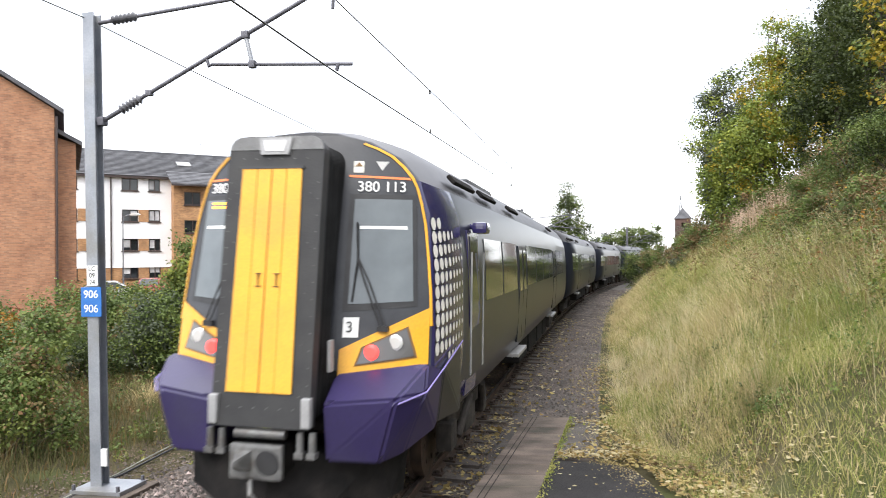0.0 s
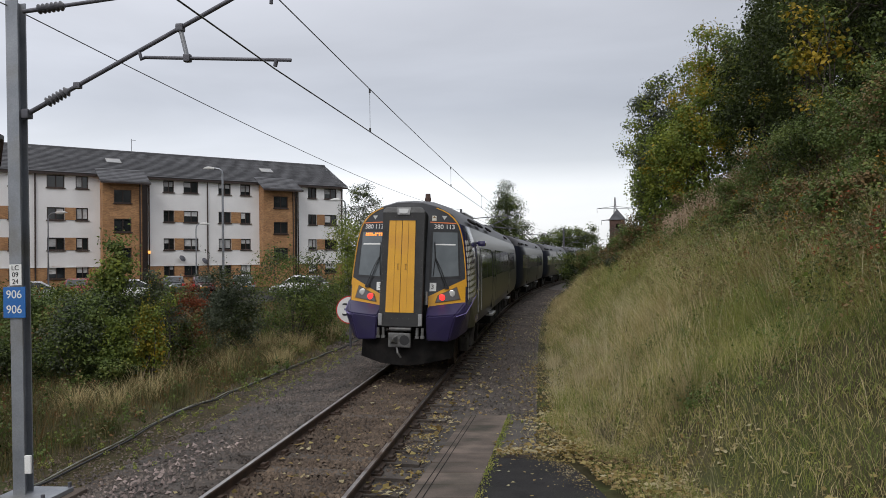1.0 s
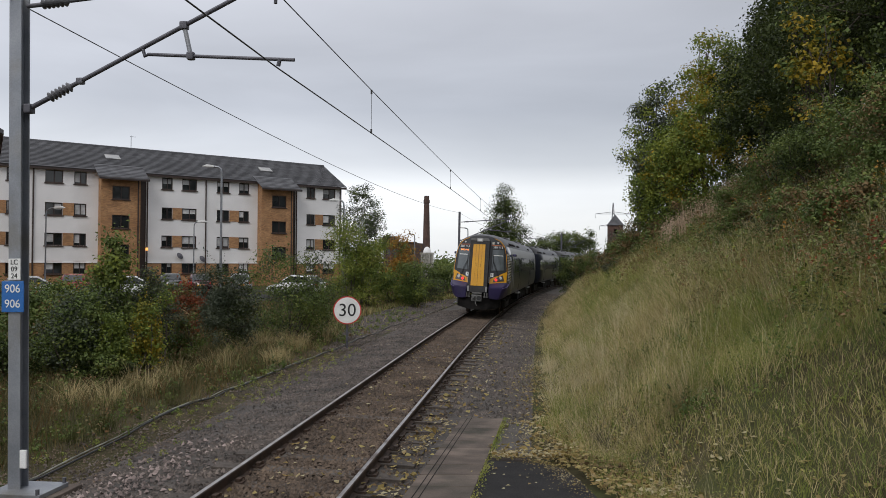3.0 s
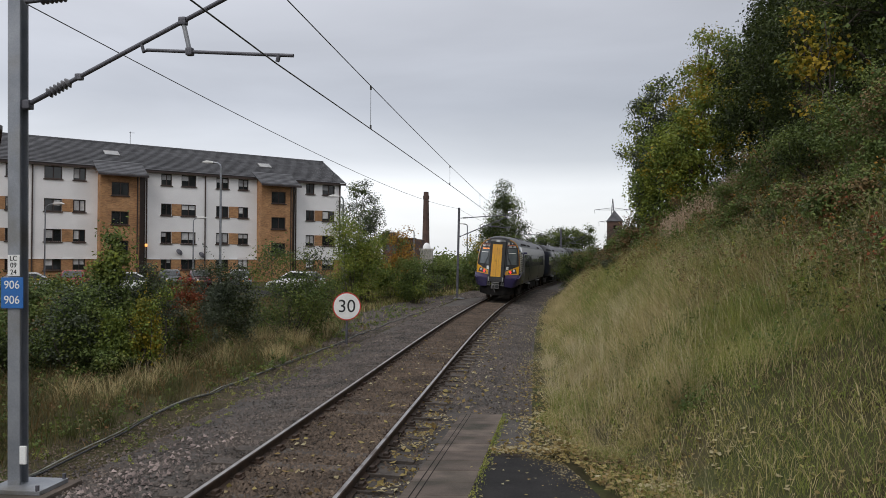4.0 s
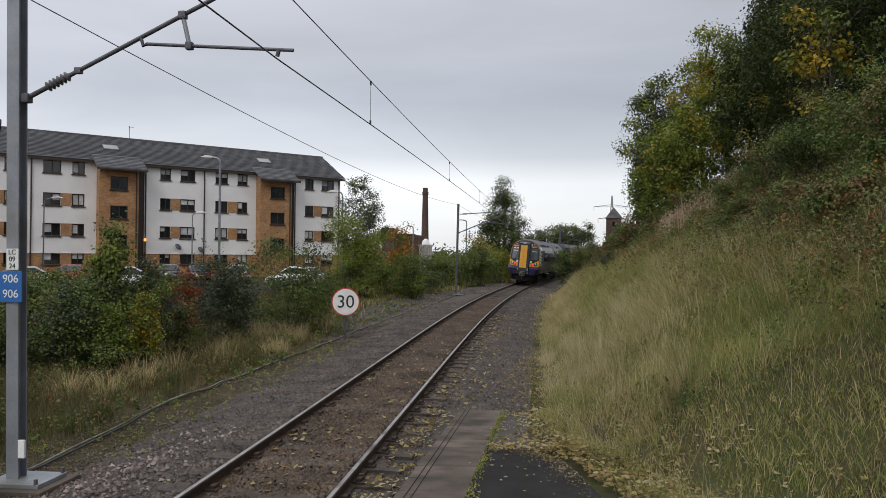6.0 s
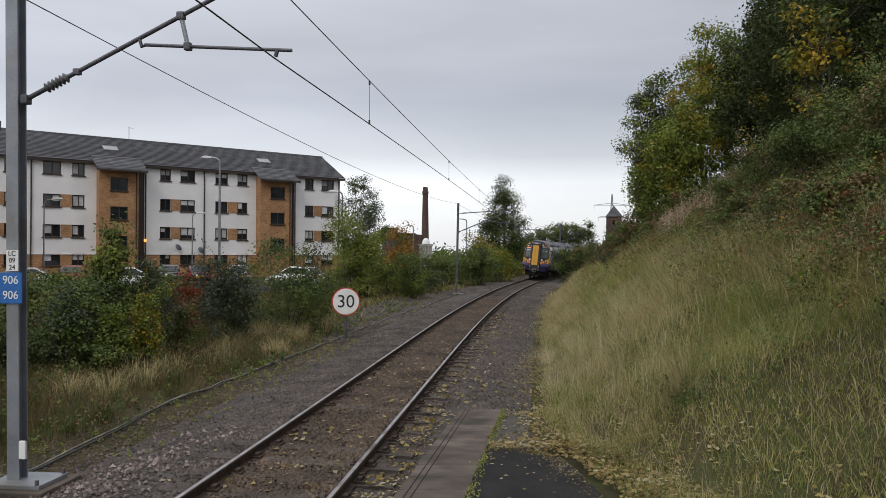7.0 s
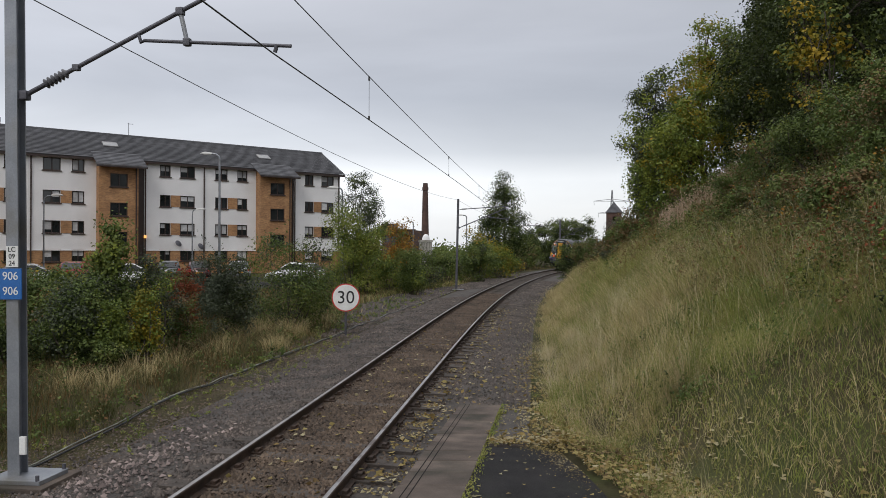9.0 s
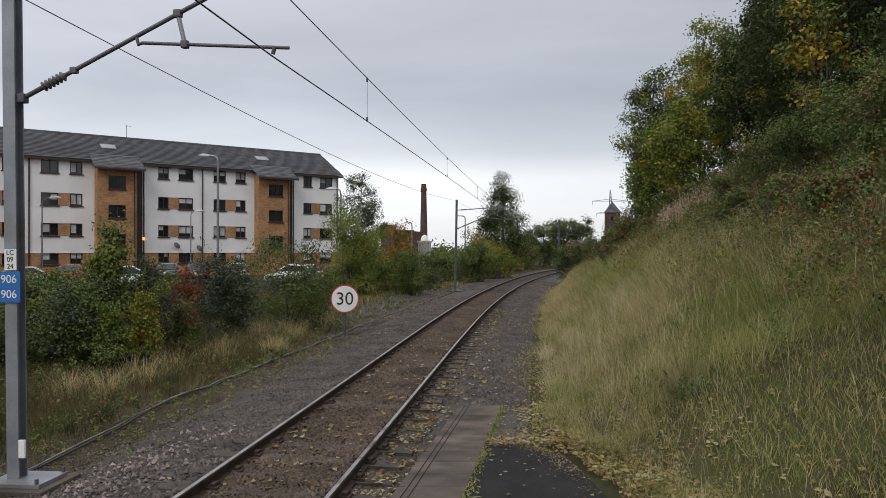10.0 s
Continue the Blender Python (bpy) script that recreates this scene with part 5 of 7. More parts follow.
# ---- speed sign ----
def speed_sign(x, y, zc, r):
    ob = tagged(empty("speed_sign", pose(x, y, -0.25, 0, 0, 6)), "round white speed sign with a red rim on a post", "speed sign")
    zc = zc + 0.25
    bm = bmesh.new()
    tube(bm, (0, 0, 0), (0, 0, zc + 0.3), 0.035, n=12)
    part("post", bm, M["steel_dark"], ob, "grey steel post")
    bm = bmesh.new()
    tube(bm, (0, -0.045, zc), (0, -0.06, zc), r, n=40)
    part("rim", bm, M["red"], ob, "red rim")
    bm = bmesh.new()
    tube(bm, (0, -0.055, zc), (0, -0.066, zc), r * 0.925, n=40)
    part("face", bm, M["white"], ob, "white face")
    words("figures", "30", r * 1.28, M["black"], pose(0, -0.070, zc - 0.01, 90, 0, 0), ob, 0.003)


speed_sign(-3.13, 23.6, 0.99, 0.445)

# ---- cable laid along the verge ----
bm = bmesh.new()
rc = random.Random(3)
pts = []
for s in np.arange(-3, 46, 0.7):
    e = float(np.interp(s, [-3, 2, 8, 17, 26, 36, 46], [-3.1, -3.25, -3.75, -3.45, -3.3, -2.9, -3.0])) + rc.uniform(-0.05, 0.05)
    pts.append(on_ground(s, e, 0.05 + rc.uniform(-.015, .02)))
pipe(bm, pts, 0.011, 6)
tagged(link("lineside_cable", bm, M["cable"]), "pale lineside cable lying on the ballast edge", "cable")
bm = bmesh.new()
pipe(bm, [p + Vector((0.07 + 0.03 * math.sin(i), 0.02, -0.005)) for i, p in enumerate(pts[4:50])], 0.015, 6)
tagged(link("lineside_cable", bm, M["black"]), "black lineside cable beside the pale one", "cable")


# ---- lamp posts ----
def lamp_post(x, y, z0, h, arm, r, label):
    ob = tagged(empty("street_lamp", pose(x, y, z0)), label, "street lamp")
    bm = bmesh.new()
    tube(bm, (0, 0, 0), (0, 0, 1.2), r * 1.6, n=10)
    tube(bm, (0, 0, 1.2), (0, 0, h - 0.3), r, r * 0.75, n=10)
    part("post", bm, M["steel"], ob)
    bm = bmesh.new()
    pipe(bm, [(0, 0, h - 0.32), (arm * 0.05, 0, h - 0.1), (arm * 0.25, 0, h + 0.03), (arm * 0.6, 0, h + 0.08)], r * 0.75)
    part("arm", bm, M["steel"], ob)
    bm = bmesh.new()
    a = 1 if arm > 0 else -1
    hull(bm, [(arm * 0.55, sy, h + dz) for sy in (-0.09, 0.09) for dz in (0.02, 0.15)] + [(arm * 0.55 + a * 0.45, sy, h + dz) for sy in (-0.15, 0.15) for dz in (0.02, 0.2)] + [(arm * 0.55 + a * 0.8, sy, h + 0.08) for sy in (-0.08, 0.08)])
    bmesh.ops.bevel(bm, geom=bm.edges[:], offset=0.03, segments=2, affect="EDGES")
    part("lantern", bm, M["white"], ob, "pale grey lantern")


lamp_post(-14.6, 48.0, 0.1, 8.5, -0.9, 0.085, "tall grey street lamp with a pale lantern")
lamp_post(-26.0, 48.0, 0.1, 5.75, 0.9, 0.05, "grey street lamp in the car park")
lamp_post(-18.4, 54.0, 0.1, 5.2, 0.45, 0.05, "short grey car park lamp")
lamp_post(-6.9, 50.0, 0.1, 6.5, -0.5, 0.07, "grey street lamp beside the flats")
lamp_post(-4.2, 100.0, 0.1, 6.1, -0.5, 0.10, "distant grey street lamp")
lamp_post(3.0, 100.0, 0.1, 7.0, -0.9, 0.10, "distant grey street lamp beyond the hedge")


# ---- parked cars ----
def parked_car(x, y, z0, turn, paint, label):
    ob = tagged(empty("parked_car", pose(x, y, z0, 0, 0, turn)), label, "car", "cars in the car park")
    bm = bmesh.new()
    hull(bm, [(sx * w, yy, zz) for sx in (-1, 1) for w, yy, zz in ((0.82, -2.05, 0.3), (0.86, -2.08, 0.75), (0.80, -1.98, 0.95), (0.88, 0, 0.92), (0.86, 0, 0.25), (0.78, 1.95, 0.62), (0.80, 2.02, 0.3), (0.82, 1.0, 0.9))])
    bmesh.ops.bevel(bm, geom=bm.edges[:], offset=0.05, segments=2, affect="EDGES")
    part("body", bm, paint, ob, smooth=True)
    bm = bmesh.new()
    hull(bm, [(sx * w, yy, zz) for sx in (-1, 1) for w, yy, zz in ((0.78, -1.85, 0.92), (0.66, -1.35, 1.42), (0.66, 0.1, 1.46), (0.80, 1.0, 0.9), (0.78, -1.95, 0.93))])
    bmesh.ops.bevel(bm, geom=bm.edges[:], offset=0.06, segments=2, affect="EDGES")
    part("cabin", bm, paint, ob, smooth=True)
    bm = bmesh.new()
    hull(bm, [(-0.62, -1.90, 1.0), (0.62, -1.90, 1.0), (-0.56, -1.45, 1.36), (0.56, -1.45, 1.36), (-0.62, -1.84, 1.0), (0.62, -1.84, 1.0)])
    hull(bm, [(-0.60, -1.885, 1.0), (0.60, -1.885, 1.0), (-0.55, -1.40, 1.385), (0.55, -1.40, 1.385), (0.5, -1.3, 1.2), (-0.5, -1.3, 1.2)])
    part("rear_window", bm, M["glass_dark"], ob)
    for sg in (-1, 1):
        bm = bmesh.new()
        hull(bm, [(sg * w, yy, zz) for w, yy, zz in ((0.79, -1.5, 0.98), (0.69, -1.2, 1.34), (0.69, 0.05, 1.37), (0.81, 0.75, 0.98), (0.6, -1.2, 1.0), (0.6, 0.5, 1.0))])
        part("side_window", bm, M["glass_dark"], ob)
        bm = bmesh.new()
        rbox(bm, (sg * 0.70, -2.05, 0.80), (0.2, 0.08, 0.2), 0.02)
        part("tail_light", bm, M["red"], ob, "red rear light")
        for yy in (-1.3, 1.3):
            bm = bmesh.new()
            tube(bm, (sg * 0.70, yy, 0.31), (sg * 0.87, yy, 0.31), 0.31, n=18)
            w = part("wheel", bm, M["black"], ob)
            bm = bmesh.new()
            tube(bm, (sg * 0.86, yy, 0.31), (sg * 0.88, yy, 0.31), 0.19, n=14)
            part("rim", bm, M["pale"], w)
    bm = bmesh.new()
    rbox(bm, (0, -2.10, 0.62), (0.5, 0.03, 0.11), 0.005)
    part("blank_plate", bm, M["yellow"], ob)


paints = [plain("car_silver", (0.35, 0.36, 0.38), 0.3, 0.5, 0.6), plain("car_maroon", (0.07, 0.012, 0.016), 0.25, 0.1, 0.7), plain("car_white", (0.7, 0.7, 0.7), 0.3, 0, 0.5), plain("car_red", (0.35, 0.02, 0.02), 0.3, 0, 0.5), plain("car_grey", (0.13, 0.135, 0.14), 0.3, 0.4, 0.6)]
for x, y, turn, k, lab in ((-18.6, 56, 20, 1, "dark maroon hatchback parked beside the flats"), (-21.2, 57, 20, 4, "grey hatchback parked beside the flats"), (-19.4, 46, -60, 2, "white car parked in the car park"), (-24.4, 44, -60, 2, "white car behind the shrubs"),
                           (-26.0, 52, 20, 3, "red car behind the shrubs"), (-23.4, 52, 25, 0, "silver car behind the shrubs"), (-16.2, 58, 20, 0, "silver car parked beside the flats"), (-10.5, 52, 70, 2, "white car beyond the shrubs")):
    parked_car(x, y, 0.12, turn, paints[k], lab)
bm = bmesh.new()
hull(bm, [(-60, 36, 0.1), (-14, 42, 0.1), (-6, 52, 0.1), (-12, 74, 0.1), (-60, 40, 0.1), (-60, 36, -0.6), (-14, 42, -0.6), (-6, 52, -0.6), (-12, 74, -0.6)])
tagged(link("car_park", bm, M["tarmac"]), "grey tarmac car park in front of the flats", "car park", kind="structure")


# ---- brick block near the car park, seen as the view swings ----
def brick_block():
    ob = tagged(empty("brick_building", pose(-23.14, 36.00, 0, 0, 0, 32)), "orange-red brick block with a dark tiled gable roof", "building")
    bm = bmesh.new()
    hull(bm, [(x, y, z) for y in (0, 12) for x, z in ((0, -0.3), (-11, -0.3), (0, 10.6), (-11, 10.6), (-5.5, 14.0))])
    part("wall", bm, M["brick_red"], ob, "orange-red brick gable wall")
    bm = bmesh.new()
    hull(bm, [(x, y, z) for y in (0.8, 12) for x, z in ((0, -0.3), (1.0, -0.3), (0, 9.3), (1.0, 9.0))])
    part("side_bay", bm, M["brick_red"], ob)
    for x0, z0, x1, z1, y0 in ((0.45, 10.35, -5.5, 14.1, -0.3), (-5.5, 14.1, -11.4, 10.4, -0.3), (1.3, 8.85, -0.1, 9.6, 0.5)):
        bm = bmesh.new()
        hull(bm, [(x, y, z + dz) for y in (y0, 12.3) for x, z in ((x0, z0), (x1, z1)) for dz in (0.0, 0.22)])
        part("roof", bm, M["roof_tile"], ob, "dark tiled roof edge")
    bm = bmesh.new()
    tube(bm, (0.1, -0.1, 0), (0.1, -0.1, 10.2), 0.06, n=8)
    part("drainpipe", bm, M["frame_brown"], ob)


brick_block()


# ---- distant works: chimney, mill, domed pavilion, tower, pylon ----
ob = tagged(empty("factory_chimney", pose(-5.2, 200, 0)), "tall tapered dark red brick factory chimney", "chimney")
bm = bmesh.new()
tube(bm, (0, 0, 0), (0, 0, 18.5), 1.15, 0.72, 8)
part("shaft", bm, M["brick_dark"], ob)
bm = bmesh.new()
tube(bm, (0, 0, 18.5), (0, 0, 19.3), 0.85, 0.85, 8)
tube(bm, (0, 0, 19.3), (0, 0, 20.4), 0.72, 0.66, 8)
part("cap", bm, M["brick_dark"], ob)

mill = tagged(empty("brick_mill", pose(-12.6, 150, 0, 0, 0, -12)), "distant flat-roofed red brick mill with rows of windows", "mill building")
bm = bmesh.new()
holes = [(u, u + 0.8, z, z + 1.2) for u in np.arange(0.6, 6.0, 1.3) for z in (1.5, 4.0)]
opening_wall(bm, 0, 6.6, -0.3, 6.4, holes, 0.3)
bm.faces.new([bm.verts.new(p) for p in ((6.6, 0, -0.3), (6.6, 9, -0.3), (6.6, 9, 6.4), (6.6, 0, 6.4))])
bm.faces.new([bm.verts.new(p) for p in ((0, 0, 6.4), (6.6, 0, 6.4), (6.6, 9, 6.4), (0, 9, 6.4))])
part("wall", bm, M["brick_dark"], mill)
bm = bmesh.new()
box(bm, (1.0, 2, 7.0), (2.6, 3, 1.4))
box(bm, (3.3, 0.3, 6.45), (7.0, 1, 0.25))
part("parapet", bm, M["frame_brown"], mill)
for h in holes:
    bm = bmesh.new()
    box(bm, ((h[0] + h[1]) / 2, 0.2, (h[2] + h[3]) / 2), (0.8, 0.04, 1.2))
    part("window", bm, M["glass_dark"], mill)

dome = tagged(empty("domed_pavilion", pose(-3.25, 130, 0) @ Matrix.Diagonal((0.62, 0.62, 0.98, 1))), "distant pale domed pavilion with columns", "pavilion")
bm = bmesh.new()
box(bm, (0, 1, 1.8), (3.6, 2, 4.4))
box(bm, (0, 0.9, 4.1), (4.1, 2.5, 0.35))
part("hall", bm, M["concrete"], dome)
for k in range(5):
    bm = bmesh.new()
    tube(bm, (-1.5 + 0.75 * k, -0.25, 0), (-1.5 + 0.75 * k, -0.25, 4.0), 0.16, n=10)
    part("column", bm, M["concrete"], dome)
bm = bmesh.new()
bmesh.ops.create_uvsphere(bm, u_segments=16, v_segments=8, radius=1.15, matrix=pose(0, 1, 4.2))
part("dome", bm, M["render_white"], dome, "pale dome", smooth=True)

tower = tagged(empty("brick_tower", pose(34.3, 150, 0, 0, 0, -10)), "dark red brick tower with a slate pyramid roof", "tower")
bm = bmesh.new()
holes = [(-0.3, 0.3, 8.3, 9.3)]
opening_wall(bm, -1.45, 1.45, 0, 10.2, holes, 0.3, -1.45)
for a, b in (((1.45, -1.45), (1.45, 1.45)), ((1.45, 1.45), (-1.45, 1.45)), ((-1.45, 1.45), (-1.45, -1.45))):
    bm.faces.new([bm.verts.new(p) for p in ((*a, 0), (*b, 0), (*b, 10.2), (*a, 10.2))])
part("shaft", bm, M["brick_dark"], tower)
bm = bmesh.new()
hull(bm, [(sx * 1.7, sy * 1.7, 10.1) for sx in (-1, 1) for sy in (-1, 1)] + [(0, 0, 12.4)])
part("roof", bm, M["roof_tile"], tower, "slate pyramid roof")

pylon = tagged(empty("electricity_pylon", pose(90.5, 400, 0)), "distant grey lattice electricity pylon", "pylon")
for z0, z1, w0, w1 in ((0, 22, 3.0, 0.9), (22, 35, 0.9, 0.15)):
    for sx in (-1, 1):
        for sy in (-1, 1):
            strut(pylon, "leg", (sx * w0, sy * w0, z0), (sx * w1, sy * w1, z1), 0.12, "steel_dark")
for k in range(10):
    z = 14 + 2 * k
    w = float(np.interp(z, [0, 22, 35], [3.0, 0.9, 0.15]))
    w2 = float(np.interp(z + 2, [0, 22, 35], [3.0, 0.9, 0.15]))
    for sx in (-1, 1):
        strut(pylon, "brace", (sx * w, -w, z), (-sx * w2, -w2, z + 2), 0.08, "steel_dark")
for z, w in ((22.5, 7.5), (29, 9.8)):
    for sx in (-1, 1):
        strut(pylon, "crossarm", (0, 0, z + 1.2), (sx * w, 0, z), 0.11, "steel_dark")
        strut(pylon, "crossarm", (0, 0, z), (sx * w, 0, z), 0.11, "steel_dark")
        strut(pylon, "hanger", (sx * w, 0, z), (sx * w * 0.98, 0, z - 2.2), 0.09, "steel_dark")


# ---- growing things ----
rg = np.random.default_rng(7)
L = {
    "straw": leaf_mat("straw_grass", [(0.240, 0.193, 0.087), (0.400, 0.325, 0.162), (0.578, 0.466, 0.248), (0.305, 0.263, 0.121), (0.754, 0.619, 0.368)]),
    "stem": leaf_mat("pale_seed_stems", [(0.33, 0.25, 0.13), (0.50, 0.42, 0.25), (0.66, 0.58, 0.38), (0.42, 0.30, 0.17)]),
    "green": leaf_mat("green_grass", [(0.085, 0.119, 0.026), (0.144, 0.185, 0.042), (0.221, 0.245, 0.058), (0.325, 0.304, 0.095), (0.153, 0.177, 0.044)]),
    "dry": leaf_mat("dry_verge_grass", [(0.077, 0.066, 0.030), (0.143, 0.121, 0.055), (0.220, 0.182, 0.090), (0.110, 0.094, 0.040)]),
    "verge": leaf_mat("verge_grass_green", [(0.030, 0.039, 0.012), (0.053, 0.063, 0.019), (0.083, 0.088, 0.028), (0.112, 0.101, 0.044), (0.045, 0.053, 0.017)]),
    "weed": leaf_mat("rust_weeds", [(0.078, 0.090, 0.034), (0.129, 0.121, 0.049), (0.196, 0.110, 0.049), (0.157, 0.159, 0.059), (0.101, 0.125, 0.043)]),
    "plume": leaf_mat("faded_willowherb", [(0.293, 0.208, 0.142), (0.488, 0.358, 0.263), (0.351, 0.273, 0.172), (0.585, 0.443, 0.352)]),
    # near-black green: the shade inside the wood is part of this colour
    "dark": leaf_mat("shade_dark_leaves", [(0.013, 0.019, 0.006), (0.023, 0.034, 0.010), (0.038, 0.054, 0.013), (0.062, 0.080, 0.018), (0.030, 0.040, 0.012)]),
    "mid": leaf_mat("green_tree_leaves", [(0.052, 0.081, 0.018), (0.104, 0.147, 0.029), (0.163, 0.206, 0.037), (0.254, 0.280, 0.043), (0.115, 0.147, 0.036)]),
    "gold": leaf_mat("turning_leaves", [(0.075, 0.094, 0.014), (0.150, 0.150, 0.019), (0.275, 0.213, 0.022), (0.375, 0.250, 0.024), (0.125, 0.125, 0.022)]),
    "amber": leaf_mat("orange_leaves", [(0.16, 0.08, 0.015), (0.26, 0.12, 0.018), (0.32, 0.17, 0.02), (0.15, 0.10, 0.02)]),
    "red": leaf_mat("red_leaves", [(0.10, 0.03, 0.015), (0.20, 0.05, 0.02), (0.28, 0.075, 0.03), (0.10, 0.05, 0.02)]),
    "shrub": leaf_mat("shrub_leaves", [(0.035, 0.056, 0.017), (0.073, 0.105, 0.026), (0.114, 0.155, 0.040), (0.163, 0.187, 0.043), (0.081, 0.098, 0.036)]),
    "grey": leaf_mat("grey_green_leaves", [(0.027, 0.037, 0.022), (0.056, 0.069, 0.043), (0.088, 0.103, 0.062), (0.044, 0.056, 0.031), (0.125, 0.131, 0.094)]),
    "litter": leaf_mat("fallen_leaves", [(0.091, 0.061, 0.030), (0.172, 0.115, 0.051), (0.344, 0.285, 0.110), (0.223, 0.147, 0.051), (0.435, 0.386, 0.239), (0.243, 0.184, 0.064), (0.131, 0.092, 0.046)], 0.8),
}


def blades(name, base, height, width, lean, material, parent=None):
    """Bent grass blades, three triangles each."""
    n = len(base)
    ang = rg.uniform(0, 2 * math.pi, n)
    side = np.stack([np.cos(ang), np.sin(ang), np.zeros(n)], -1) * (width[:, None] / 2)
    up = np.array([0, 0, 1.0])
    mid = base + up * (height * 0.55)[:, None] + lean * (height * 0.25)[:, None]
    tip = base + up * (height * 0.92)[:, None] + lean * (height * 0.85)[:, None]
    v = np.stack([base - side, base + side, mid - side * 0.8, mid + side * 0.8, tip], 1).reshape(-1, 3)
    o = (np.arange(n) * 5)[:, None, None]
    f = (o + np.array([[0, 1, 3], [0, 3, 2], [2, 3, 4]])[None]).reshape(-1, 3)
    return raw(name, v, f, 3, material, parent)


def leaves(name, pts, size, material, parent=None, flat=0.0, face=None):
    """Loose leaf blades: a kite of four corners each, turned every way."""
    n = len(pts)
    a = rg.normal(size=(n, 3))
    a[:, 2] *= 1 - flat
    a /= np.linalg.norm(a, axis=1)[:, None] + 1e-9
    if face is not None:
        nrm = face + rg.normal(0, 0.45, (n, 3))
        nrm /= np.linalg.norm(nrm, axis=1)[:, None] + 1e-9
        a -= nrm * np.sum(a * nrm, 1)[:, None]
        a /= np.linalg.norm(a, axis=1)[:, None] + 1e-9
    b = rg.normal(size=(n, 3))
    b[:, 2] *= 1 - flat
    if face is not None:
        b = np.cross(nrm, a)
    b -= a * np.sum(a * b, 1)[:, None]
    b /= np.linalg.norm(b, axis=1)[:, None] + 1e-9
    ln = (size * rg.uniform(0.6, 1.35, n))[:, None]
    c = np.cross(a, b) * ln * 0.12
    v = np.stack([pts - a * ln * 0.5, pts + b * ln * 0.32 + c, pts + a * ln * 0.5, pts - b * ln * 0.32 + c], 1).reshape(-1, 3)
    f = np.arange(n * 4).reshape(-1, 4)
    return raw(name, v, f, 4, material, parent)


def ground_many(s, e):
    x, y, th = line(s)
    return np.stack([x + e * np.cos(th), y - e * np.sin(th), ground_z(s, e)], -1)


def patchy(p, k, seed):
    return 0.5 + 0.5 * np.sin(p[:, 0] * k + seed) * np.sin(p[:, 1] * k * 0.8 + 1.7 * seed) * np.cos((p[:, 0] + p[:, 1]) * k * 0.37 + seed)


LEAN = np.array([-0.75, -0.25, 0.0])


def off_path(p):
    """True where a plant stands clear of the tarmac."""
    return ~((p[:, 1] < 9.55) & (p[:, 0] < np.interp(p[:, 1], [5, 7.6, 9.0, 9.5], [1.85, 1.74, 1.62, 1.3])))



